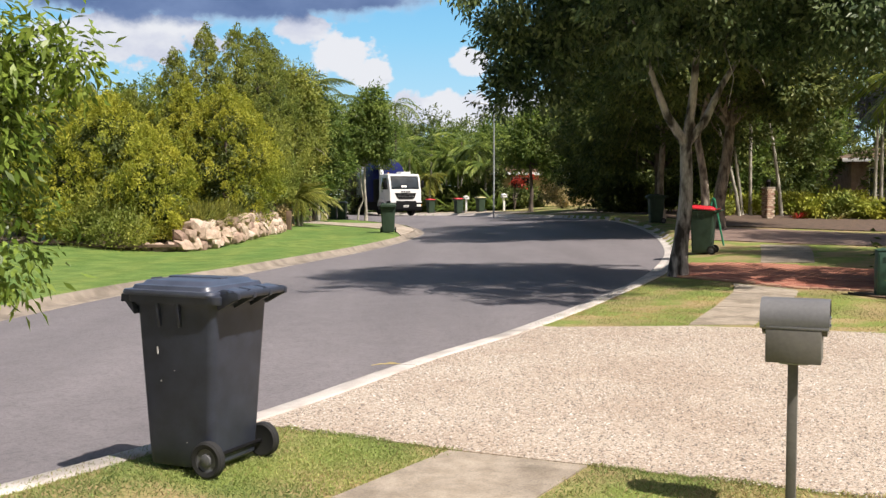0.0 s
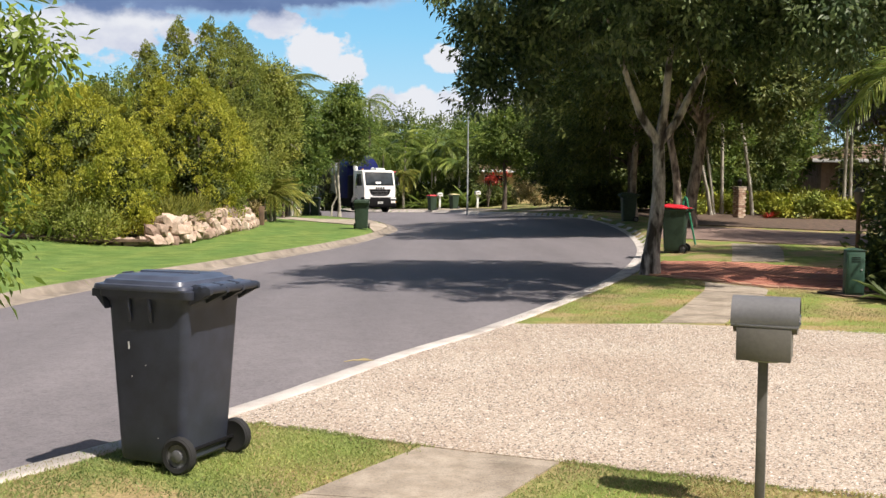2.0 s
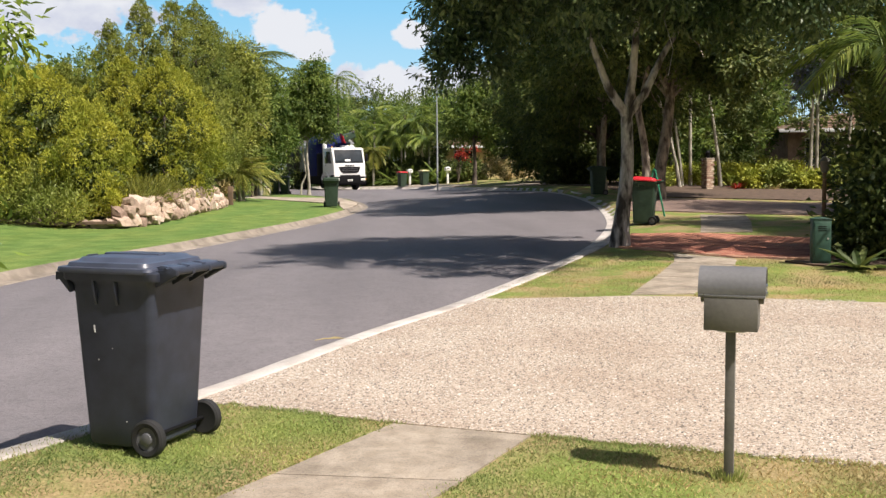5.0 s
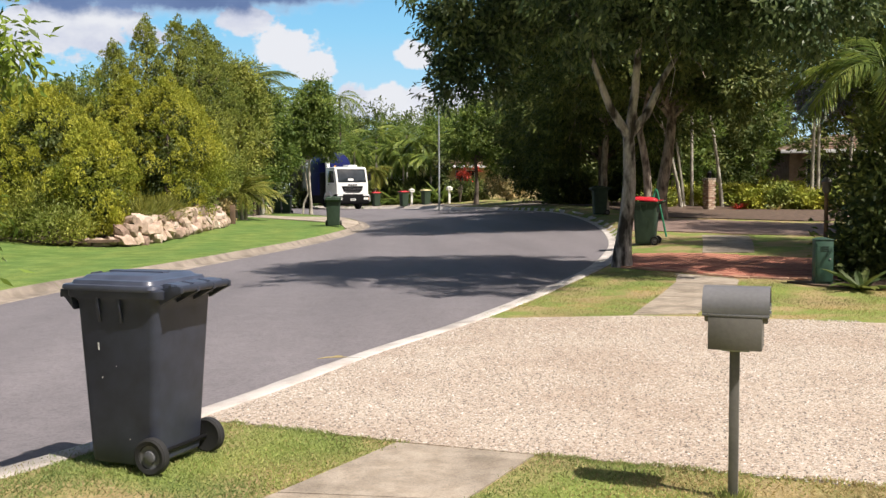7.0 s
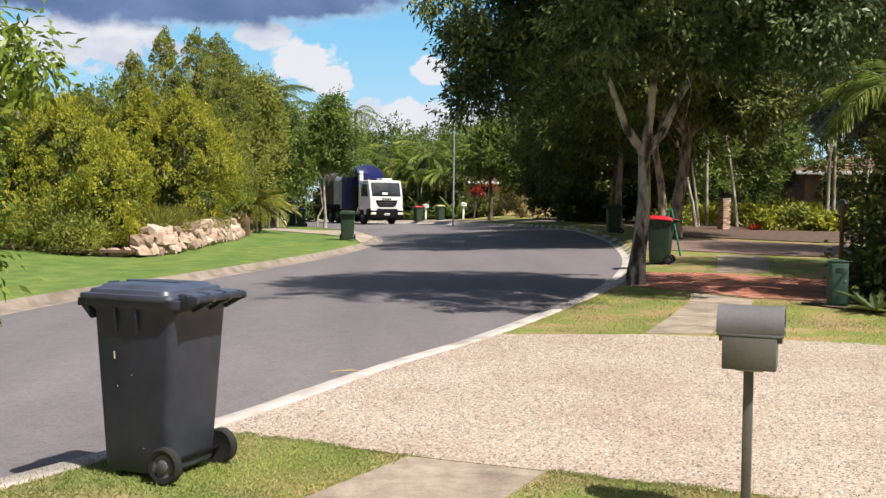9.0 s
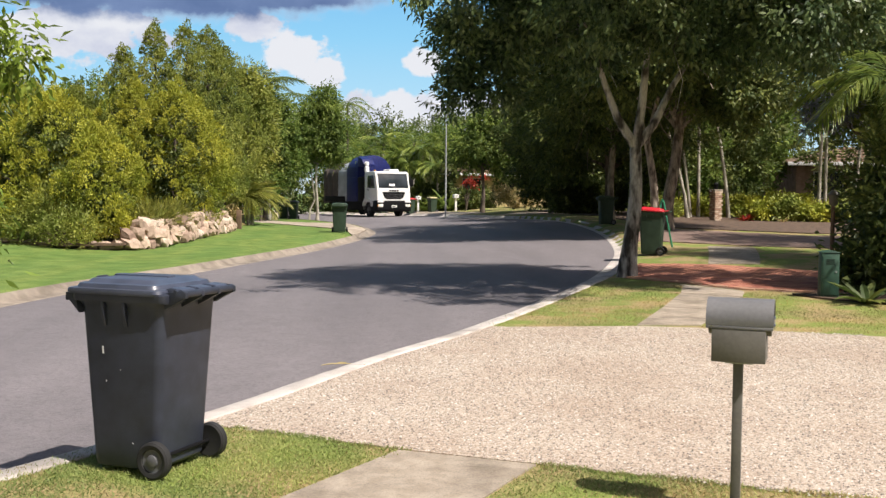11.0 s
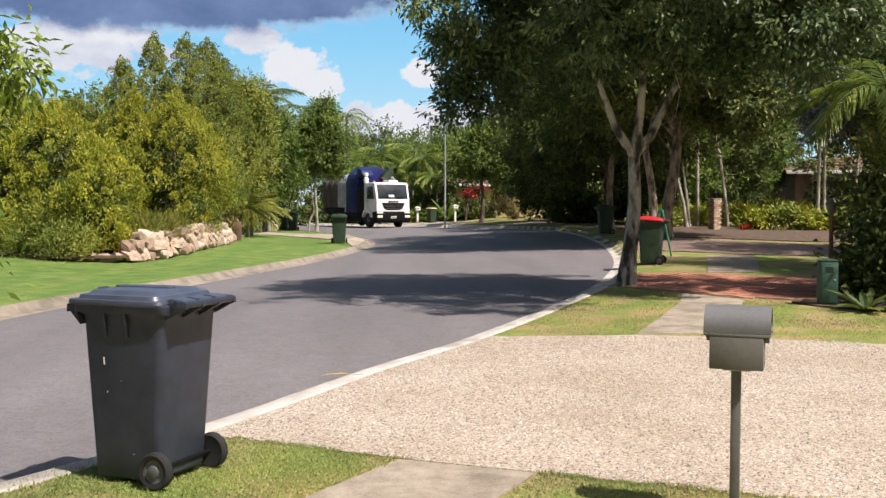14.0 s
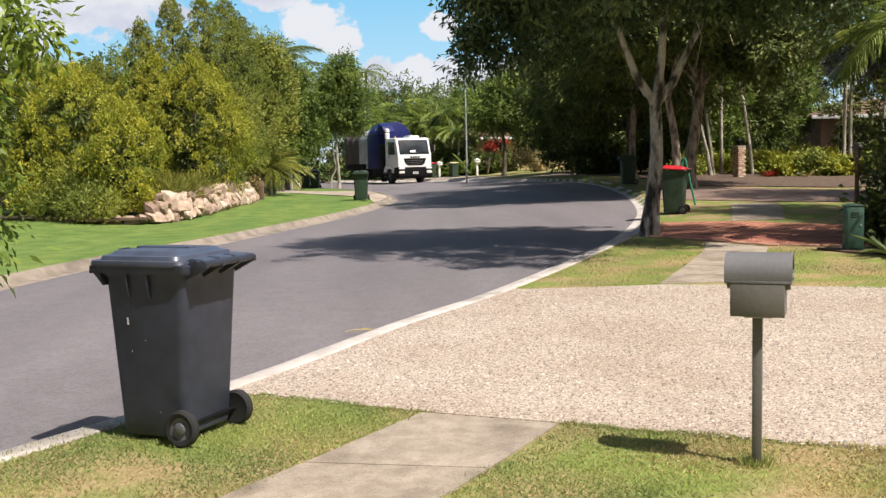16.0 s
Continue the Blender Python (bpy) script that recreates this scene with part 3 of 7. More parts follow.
def wheelie_bin(m, body, lid, label, group="", lid_open=0.0, scuffs=False, close=False):
    """A 240 litre bin; its handle and wheels are towards +x, its front towards -x."""
    root = thing("wheelie_bin", m, label, "wheelie bin", group)
    # tapering body with a step under the rim and a hollow for the axle
    bm = ring_loft(blank(), [rounded(-0.25, 0.2, -0.225, 0.225, 0.05, 0.03), rounded(-0.255, 0.225, -0.23, 0.23, 0.05, 0.05), rounded(-0.262, 0.235, -0.236, 0.236, 0.05, 0.16),
                             rounded(-0.3, 0.285, -0.268, 0.268, 0.05, 0.86), rounded(-0.305, 0.29, -0.27, 0.27, 0.05, 0.905), rounded(-0.335, 0.31, -0.285, 0.285, 0.05, 0.935)], True, False)
    part("body", bm, body, root)
    part("rim", ring_loft(blank(), [rounded(-0.345, 0.33, -0.295, 0.295, 0.045, 0.93), rounded(-0.35, 0.335, -0.3, 0.3, 0.045, 0.94), rounded(-0.35, 0.335, -0.3, 0.3, 0.045, 0.975),
                                    rounded(-0.33, 0.32, -0.285, 0.285, 0.045, 0.985)]), body, root)
    # ribs under the rim on both sides
    rib = None
    for s in (-1, 1):
        for x in (-0.12, 0.035):
            if rib is None:
                bm = prism(blank(), [(0, 0.94), (0.035, 0.94), (0.03, 0.87), (0.008, 0.8), (0, 0.8)], "x", -0.012, 0.012, 0.003)
                rib = part("rib", bm, body, root, m=Matrix.Translation((x, 0.262 * s, 0)))
            else:
                mm = Matrix.Translation((x, 0.262 * s, 0)) @ (Matrix.Rotation(math.pi, 4, "Z") if s < 0 else Matrix())
                share("rib", rib, root, mm)
    rib.matrix_basis = Matrix.Translation((-0.12, -0.262, 0)) @ Matrix.Rotation(math.pi, 4, "Z")
    # front comb edge that the lifter grips
    part("front_lip", prism(blank(), [(-0.33, 0.975), (-0.4, 0.972), (-0.404, 0.93), (-0.396, 0.925), (-0.38, 0.935), (-0.3, 0.86)], "y", -0.285, 0.285, 0.005), body, root)
    # domed lid, hinged at the handle
    hinge = Matrix.Translation((0.31, 0, 0.99)) @ Matrix.Rotation(radians(lid_open), 4, "Y")
    back = Matrix.Translation((-0.31, 0, -0.99))
    bm = ring_loft(blank(), [rounded(-0.385, 0.3, -0.306, 0.306, 0.05, 0.97), rounded(-0.39, 0.305, -0.311, 0.311, 0.05, 0.983), rounded(-0.385, 0.3, -0.306, 0.306, 0.05, 1.0),
                             rounded(-0.345, 0.26, -0.285, 0.285, 0.06, 1.003), rounded(-0.335, 0.25, -0.275, 0.275, 0.06, 1.024), rounded(-0.3, 0.22, -0.24, 0.24, 0.06, 1.03), rounded(-0.285, 0.2, -0.225, 0.225, 0.06, 1.046), rounded(-0.2, 0.14, -0.16, 0.16, 0.06, 1.052)])
    top = part("lid", bm, lid, root, m=hinge @ back)
    bm = box(blank(), -0.25, 0.16, -0.035, 0.035, 1.04, 1.06, 0.008)
    part("lid_ridge", bm, lid, top)
    bm = tube(blank(), [(-0.36, -0.05, 1.01), (-0.375, -0.04, 1.035), (-0.375, 0.04, 1.035), (-0.36, 0.05, 1.01)], 0.011, 6)
    part("lid_grip", bm, body, top)
    # handle bar with its brackets, and the hinge pin
    handle = part("handle", tube(blank(), [(0.43, -0.24, 0.985), (0.43, 0.24, 0.985)], 0.019, 10), body, root)
    for y in (-0.235, -0.08, 0.08, 0.235):
        bm = prism(blank(), [(0.29, 0.985), (0.42, 1.006), (0.45, 0.995), (0.45, 0.965), (0.42, 0.955), (0.3, 0.9)], "y", y - 0.014, y + 0.014, 0.004)
        part("handle_bracket", bm, body, handle)
    for y in (-0.16, 0.0, 0.16):
        bm = prism(blank(), [(0.27, 1.0), (0.32, 1.015), (0.4, 1.008), (0.42, 0.99), (0.36, 0.98), (0.28, 0.975)], "y", y - 0.06, y + 0.06, 0.005)
        part("hinge_lug", bm, lid, top)
    part("hinge_pin", tube(blank(), [(0.375, -0.25, 0.995), (0.375, 0.25, 0.995)], 0.012, 8), body, root)
    # axle and two wheels
    part("axle", tube(blank(), [(0.235, -0.27, 0.1), (0.235, 0.27, 0.1)], 0.012, 8), BLACK, root)
    part("axle_housing", prism(blank(), [(0.12, 0.15), (0.2, 0.15), (0.2, 0.12), (0.19, 0.08), (0.12, 0.06)], "y", -0.16, 0.16, 0.01), BLACK, root)
    wheel = None
    for s in (-1, 1):
        mm = Matrix.Translation((0.235, 0.275 * s, 0.1)) @ (Matrix.Rotation(math.pi, 4, "Z") if s < 0 else Matrix())
        if wheel is None:
            bm = lathe(blank(), [(0.055, -0.022), (0.088, -0.027), (0.1, -0.018), (0.1, 0.018), (0.088, 0.027), (0.066, 0.023), (0.06, 0.012)], "y", 28)
            wheel = part("wheel", bm, RUBBER, root, m=mm)
            hub = part("hub", lathe(blank(), [(0.061, -0.008), (0.061, 0.016), (0.05, 0.012), (0.036, 0.013), (0.032, 0.026), (0.02, 0.031)], "y", 20), HUB, wheel)
        else:
            w2 = share("wheel", wheel, root, mm)
            share("hub", hub, w2, Matrix())
    for ob in root.children_recursive:
        if ob.name.startswith(("wheel", "hub")):
            ob.location.x *= 0.9
            ob.location.y *= 0.93
        else:
            if ob.data.users == 1 or ob is rib:
                ob.data.transform(Matrix.Diagonal((0.89, 0.935, 1, 1)))
            ob.location.x *= 0.89
            ob.location.y *= 0.935
    if close:
        # pale scuffs and scrapes on the side that faces the path
        for x, z, w, h, tilt in ((-0.125, 0.668, 0.0045, 0.04, -6), (-0.11, 0.5, 0.0025, 0.009, 20), (-0.015, 0.565, 0.0018, 0.004, 0), (0.05, 0.17, 0.003, 0.004, 0)):
            y = 0.935 * (-0.228 - 0.0445 * (z - 0.05)) - 0.0065
            bm = box(blank(), -w, w, -0.001, 0.001, -h / 2, h / 2)
            part("scuff", bm, SCUFF, root, "pale scuff mark", False, Matrix.Translation((x, y, z)) @ Matrix.Rotation(radians(tilt), 4, "Y"))
    return root


def standing(x, y, turn, z=None, tilt=0.0):
    return Matrix.Translation((x, y, land(x, y) + 0.0 if z is None else z)) @ Matrix.Rotation(radians(turn), 4, "Z") @ Matrix.Rotation(radians(tilt), 4, "Y")


wheelie_bin(standing(-1.33, 5.70, -24.5, 0.125), BIN_GREY, BIN_LID, "dark grey plastic wheelie bin, scuffed, on the verge grass", "wheelie bins", close=True)
RED_BIN = wheelie_bin(standing(5.87, 22.7, -22), BIN_GREEN, BIN_RED, "dark green wheelie bin with a red lid, overfull", "wheelie bins", lid_open=4)
wheelie_bin(standing(7.72, 36.5, 0), BIN_GREEN, BIN_GREEN, "dark green wheelie bin standing in tree shade", "wheelie bins")
wheelie_bin(standing(-1.92, 35.9, 92), BIN_GREEN, BIN_GREEN, "dark green wheelie bin beside a concrete garden path", "wheelie bins")
for px, py in ((-6.34, 58.5), (-5.76, 58.2)):
    wheelie_bin(standing(px, py, 82), BIN_GREEN, BIN_LID, "dark green wheelie bin under the street trees", "wheelie bins")
wheelie_bin(standing(2.59, 68.7, 30), BIN_GREEN, BIN_YELLOW, "dark green wheelie bin with a yellow lid", "wheelie bins")
BIN_ONE = wheelie_bin(standing(-0.85, 73.6, 20), BIN_GREEN, BIN_RED, "dark green wheelie bin with a red lid, emptied first", "wheelie bins")
BIN_TWO = wheelie_bin(standing(1.1, 68.3, 20), BIN_GREEN, BIN_RED, "dark green wheelie bin with a red lid, emptied last", "wheelie bins")


# ---- letterbox ----
def letterbox():
    g = 0.12
    root = thing("letterbox", pose(1.665, 4.78, g, 0, 0, -23), "grey metal letterbox with a paper tube on a post", "letterbox")
    part("post", box(blank(), -0.023, 0.023, -0.023, 0.023, -0.15, 0.74, 0.004), POST_PAINT, root)
    part("mount", box(blank(), -0.06, 0.07, -0.05, 0.05, 0.728, 0.742, 0.003), STEEL, root)
    part("box", box(blank(), -0.118, 0.128, -0.107, 0.1, 0.742, 0.9, 0.004), POST_PAINT, root)
    # curved hood over a tube, open at both ends
    outer, inner = [], []
    for k in range(15):
        a = radians(-12 + 204 * k / 14)
        outer.append((-0.108 * math.cos(a) + 0.0, 0.935 + 0.104 * math.sin(a)))
        inner.append((-0.103 * math.cos(a) + 0.0, 0.935 + 0.099 * math.sin(a)))
    outline = outer + inner[::-1]
    part("hood", prism(blank(), outline, "x", -0.146, 0.16), BOX_PAINT, root)
    part("tube", tube(blank(), [(-0.138, 0, 0.945), (0.15, 0, 0.945)], 0.084, 20), POST_PAINT, root)
    part("floor_plate", box(blank(), -0.145, 0.158, -0.1085, 0.11, 0.9, 0.912, 0.001), BOX_PAINT, root)
    lock = part("lock", lathe(blank(), [(0.018, 0), (0.018, 0.012), (0.01, 0.016)], "x", 14, (0.15, -0.02, 0.945)), CHROME, root)
    part("latch", box(blank(), 0.152, 0.166, -0.05, -0.02, 0.9, 0.925, 0.002), CHROME, root)
    part("rivet", lathe(blank(), [(0.004, 0), (0.003, -0.003)], "y", 10, (-0.12, -0.107, 0.912)), CHROME, root)


letterbox()


# ---- rubbish truck ----
def truck():
    """Front at the origin, nose towards +x, its left towards +y."""
    root = thing("garbage_truck", Matrix(), "white side-loading garbage truck with a navy hopper", "truck")
    # cab
    side = [(-1.95, 0.95), (-1.95, 2.78), (-1.86, 2.92), (-0.5, 2.95), (-0.32, 2.88), (-0.06, 1.95), (-0.02, 1.75), (0.0, 1.05), (-0.02, 0.95)]
    cab = part("cab", prism(blank(), side, "y", -1.2, 1.2, 0.06, 3), WHITE, root)
    def on_front(z, y, out=0.0):
        """A place on the raked windscreen."""
        f = (z - 1.95) / (2.88 - 1.95)
        return (-0.06 - 0.26 * f + 0.0 + out, y, z)
    def slanted(name, y0, y1, z0, z1, mat, parent, out, thick=0.02):
        bm = blank()
        pts = [on_front(z0, y0, out), on_front(z0, y1, out), on_front(z1, y1, out), on_front(z1, y0, out)]
        back = [(p[0] - thick, p[1], p[2]) for p in pts]
        vs = [bm.verts.new(p) for p in pts + back]
        for f in ((0, 1, 2, 3), (7, 6, 5, 4), (0, 4, 5, 1), (1, 5, 6, 2), (2, 6, 7, 3), (3, 7, 4, 0)):
            bm.faces.new([vs[i] for i in f])
        bmesh.ops.recalc_face_normals(bm, faces=bm.faces)
        bmesh.ops.bevel(bm, geom=bm.edges[:], offset=0.008, segments=2, affect="EDGES", profile=0.5)
        return part(name, bm, mat, parent)
    screen = slanted("windscreen", -1.06, 1.06, 1.88, 2.78, GLASS, cab, 0.012, 0.03)
    for s in (-1, 1):
        bm = tube(blank(), [on_front(1.94, 0.1 * s, 0.03), on_front(2.02, 0.75 * s, 0.03)], 0.012, 6)
        part("wiper", bm, BLACK, screen)
    slanted("dash_paper", -0.3, 0.1, 2.0, 2.14, WHITE, screen, 0.02, 0.004)
    slanted("sun_visor", -1.06, 1.06, 2.8, 2.87, WHITE, cab, 0.05, 0.05)
    # tapered grille and badge bars
    part("grille", prism(blank(), [(-0.82, 1.62), (0.82, 1.62), (0.68, 1.28), (0.5, 1.16), (-0.5, 1.16), (-0.68, 1.28)], "x", -0.03, 0.015, 0.012), BLACK, cab)
    for z in (1.25, 1.36, 1.47):
        part("grille_bar", box(blank(), 0.0, 0.03, -0.62, 0.62, z - 0.012, z + 0.012, 0.004), HUB, cab)
    for y in (-0.27, -0.09, 0.09, 0.27):
        part("badge_bar", box(blank(), 0.0, 0.022, y - 0.06, y + 0.06, 1.66, 1.76, 0.004), BLACK, cab)
    bumper = part("bumper", prism(blank(), [(-0.6, 0.36), (-0.6, 1.04), (-0.02, 1.08), (0.06, 1.02), (0.07, 0.5), (0.0, 0.36)], "y", -1.22, 1.22, 0.03), BLACK, root)
    for s in (-1, 1):
        lamp = part("headlight", box(blank(), 0.03, 0.095, s * 0.98 - 0.17, s * 0.98 + 0.17, 0.66, 0.83, 0.02), LENS, bumper)
        part("indicator", box(blank(), 0.0, 0.085, s * 1.17 - 0.03, s * 1.17 + 0.03, 0.68, 0.8, 0.01), AMBER, bumper)
        part("corner_panel", box(blank(), -0.06, 0.085, s * 0.98 - 0.21, s * 0.98 + 0.21, 0.94, 1.05, 0.015), WHITE, bumper)
    plate = part("number_plate", box(blank(), 0.05, 0.075, -0.19, 0.19, 0.62, 0.76, 0.004), LENS, bumper)
    part("plate_bar", box(blank(), 0.074, 0.079, -0.14, 0.14, 0.665, 0.715), HUB, plate, soft=False)
    # doors with windows, arches, steps and mirrors
    for s in (-1, 1):
        door = part("door", box(blank(), -1.5, -0.32, min(1.19 * s, 1.215 * s), max(1.19 * s, 1.215 * s), 1.12, 2.74, 0.01), WHITE, root)
        win = [(-1.46, 1.86), (-1.46, 2.68), (-0.56, 2.68), (-0.36, 1.86)]
        part("door_window", prism(blank(), win, "y", 1.2 * s, 1.222 * s, 0.004), GLASS, door)
        part("door_handle", box(blank(), -1.42, -1.24, min(1.21 * s, 1.24 * s), max(1.21 * s, 1.24 * s), 1.72, 1.77, 0.008), BLACK, door)
        mirror = part("mirror", box(blank(), -0.32, -0.22, s * 1.42 - 0.1, s * 1.42 + 0.1, 2.0, 2.48, 0.03), BLACK, root)
        part("mirror_arm", tube(blank(), [(-0.3, 1.18 * s, 2.6), (-0.27, 1.42 * s, 2.58), (-0.27, 1.42 * s, 2.0), (-0.3, 1.18 * s, 1.9)], 0.018, 6), BLACK, mirror)
        arch = []
        for k in range(11):
            a = radians(10 + 160 * k / 10)
            arch.append((-1.38 + 0.7 * math.cos(a), 0.58 + 0.7 * math.sin(a)))
        inner = [(-1.38 + (p[0] + 1.38) * 0.86, 0.55 + (p[1] - 0.55) * 0.86) for p in arch]
        part("wheel_arch", prism(blank(), arch + inner[::-1], "y", 0.9 * s, 1.29 * s, 0.008), WHITE, root)
        part("step", box(blank(), -0.72, -0.3, min(0.95 * s, 1.22 * s), max(0.95 * s, 1.22 * s), 0.42, 0.52, 0.015), BLACK, root)
    # chassis, tank and guards
    for s in (-1, 1):
        part("chassis_rail", box(blank(), -8.9, -0.3, s * 0.42 - 0.05, s * 0.42 + 0.05, 0.72, 0.95, 0.01), BLACK, root)
    part("fuel_tank", lathe(blank(), [(0.24, -4.0), (0.3, -3.95), (0.3, -2.85), (0.24, -2.8)], "x", 20, (0, -0.85, 0.72)), STEEL, root)
    for s in (-1, 1):
        part("side_guard", box(blank(), -5.0, -2.3, s * 1.17 - 0.03, s * 1.17 + 0.03, 0.4, 1.2, 0.01), BLACK, root)
        part("side_skirt", box(blank(), -8.4, -5.0, s * 1.25 - 0.025, s * 1.25 + 0.025, 0.95, 1.3, 0.01), BLACK, root)
    part("underbody", box(blank(), -8.6, -0.7, -0.75, 0.75, 0.5, 0.98, 0.02), BLACK, root)
    part("tool_box", box(blank(), -4.9, -4.1, -1.2, -0.7, 0.5, 0.98, 0.02), BLACK, root)
    # hopper, packer and body
    # navy hopper coloured black, for the shadow in the gap behind the cab
    part("hopper", prism(blank(), [(-1.22, 0.98), (-1.22, 2.55), (-1.1, 2.62), (-1.0, 2.55), (-0.98, 1.2), (0.98, 1.2), (1.0, 2.3), (1.1, 2.36), (1.22, 2.3), (1.22, 0.98)], "x", -2.95, -2.05, 0.01), BLACK, root)
    arc = [(1.24 * math.cos(radians(a)), 2.95 + 1.12 * math.sin(radians(a))) for a in range(0, 181, 15)]
    packer = part("packer", prism(blank(), [(1.24, 0.98), *arc, (-1.24, 0.98)], "x", -4.75, -2.95, 0.03), NAVY, root)
    part("packer_hood", prism(blank(), [(-3.1, 3.95), (-2.45, 3.78), (-2.2, 3.45), (-2.2, 3.3), (-3.1, 3.3)], "y", -1.15, -0.35, 0.02), NAVY, packer)
    part("packer_panel", box(blank(), -4.6, -3.1, -1.27, -1.235, 1.3, 2.6, 0.01), NAVY, packer)
    arc = [(1.23 * math.cos(radians(a)), 2.75 + 0.95 * math.sin(radians(a))) for a in range(0, 181, 15)]
    body = part("body", prism(blank(), [(1.23, 0.98), *arc, (-1.23, 0.98)], "x", -6.2, -4.75, 0.02), BODY_GREY, root, "pale grey front section of the load body")
    arc = [(1.21 * math.cos(radians(a)), 2.7 + 0.92 * math.sin(radians(a))) for a in range(0, 181, 15)]
    part("rear_body", prism(blank(), [(1.21, 0.98), *arc, (-1.21, 0.98)], "x", -8.3, -6.2, 0.02), SHADED_PANEL, root, "grey-brown load body, darkened for tree shade")
    for x in (-6.25, -7.25, -8.25):
        part("body_rib", prism(blank(), [(1.26, 0.98), *[(1.26 * math.cos(radians(a)), 2.7 + 0.97 * math.sin(radians(a))) for a in range(0, 181, 15)], (-1.26, 0.98)], "x", x - 0.05, x + 0.05, 0.01), SHADED_PANEL, root)
    part("tailgate", prism(blank(), [(1.2, 0.8), (1.2, 3.1), (0.6, 3.55), (-0.6, 3.55), (-1.2, 3.1), (-1.2, 0.8)], "x", -8.9, -8.3, 0.04), SHADED_PANEL, root)
    # air intake, beacons and rails behind the cab
    part("air_intake", lathe(blank(), [(0.11, 1.0), (0.11, 2.9), (0.16, 2.95), (0.16, 3.25), (0.1, 3.32)], "z", 18, (-2.05, -0.98, 0)), WHITE, root)
    part("intake_cap", lathe(blank(), [(0.08, 3.32), (0.15, 3.38), (0.15, 3.55), (0.07, 3.6)], "z", 16, (-2.05, -0.98, 0)), WHITE, root)
    part("exhaust", tube(blank(), [(-2.2, -1.05, 0.9), (-2.2, -1.1, 1.9), (-2.2, -1.1, 2.2)], 0.1, 12), STEEL, root)
    for s in (-1, 1):
        part("beacon", lathe(blank(), [(0.05, 2.94), (0.055, 3.0), (0.045, 3.05), (0.02, 3.06)], "z", 14, (-1.2, 0.8 * s, 0)), AMBER, cab)
    part("roof_unit", box(blank(), -1.75, -0.8, 0.05, 0.75, 2.94, 3.1, 0.04), WHITE, cab)
    # wheels: steer axle and two rear axles
    wheel = None
    for x, twin in ((-1.38, False), (-5.75, True), (-7.05, True)):
        for s in (-1, 1):
            mm = Matrix.Translation((x, s * 1.03, 0.5)) @ (Matrix.Rotation(math.pi, 4, "Z") if s < 0 else Matrix())
            if wheel is None:
                wheel = part("wheel", lathe(blank(), [(0.28, -0.13), (0.44, -0.15), (0.5, -0.11), (0.5, 0.11), (0.44, 0.15), (0.3, 0.13), (0.27, 0.05)], "y", 30), RUBBER, root, m=mm)
                rim = part("rim", lathe(blank(), [(0.28, -0.06), (0.28, 0.1), (0.24, 0.05), (0.15, 0.04), (0.13, 0.14), (0.06, 0.16)], "y", 24), HUB, wheel)
                WHEELS.append(wheel)
            else:
                w2 = share("wheel", wheel, root, mm)
                share("rim", rim, w2, Matrix())
                WHEELS.append(w2)
    part("mudguard", box(blank(), -7.75, -5.05, -1.22, -0.8, 1.02, 1.06, 0.01), BLACK, root)
    return root


WHEELS = []
TRUCK = truck()
# the lifter: two links and a gripper, each keyed in the truck's space
UPPER, FORE = 1.45, 1.45
ARM_UPPER = part("lift_arm", box(blank(), -0.09, 0.09, -0.07, 0.07, 0, UPPER, 0.02), WHITE, TRUCK, "white steel lifting arm")
ARM_FORE = part("lift_forearm", box(blank(), -0.07, 0.07, -0.06, 0.06, 0, FORE - 0.12, 0.02), WHITE, TRUCK, "white steel forearm of the lifter")
part("gripper", prism(blank(), [(-0.42, -0.02), (-0.36, 0.1), (0.36, 0.1), (0.42, -0.02), (0.42, 0.42), (0.36, 0.42), (0.33, 0.16), (-0.33, 0.16), (-0.36, 0.42), (-0.42, 0.42)], "y", -0.08, 0.08, 0.01), STEEL, ARM_FORE,
     "grey steel gripper", m=Matrix.Translation((0, 0, FORE - 0.25)))


# ---- plants ----
def leaf_mesh(name, at, way, length, width, rng, fold=0.25, face=None):
    """Pointed leaves, one quad each folded along the middle, from places and ways."""
    n = len(at)
    way = way / (np.linalg.norm(way, axis=1, keepdims=True) + 1e-9)
    hint = rng.normal(size=(n, 3)) if face is None else face + 0.4 * rng.normal(size=(n, 3))
    side = np.cross(way, hint)
    side /= np.linalg.norm(side, axis=1, keepdims=True) + 1e-9
    lift = np.cross(side, way)
    ln, wd = length * rng.uniform(0.6, 1.3, (n, 1)), width * rng.uniform(0.7, 1.25, (n, 1))
    a = at
    b = at + way * ln * 0.45 + side * wd * 0.5 + lift * wd * fold
    c = at + way * ln - lift * wd * fold
    d = at + way * ln * 0.45 - side * wd * 0.5 + lift * wd * fold
    verts = np.stack([a, b, c, d], 1).reshape(-1, 3)
    return fast_mesh(name, verts, np.arange(4 * n).reshape(-1, 4))


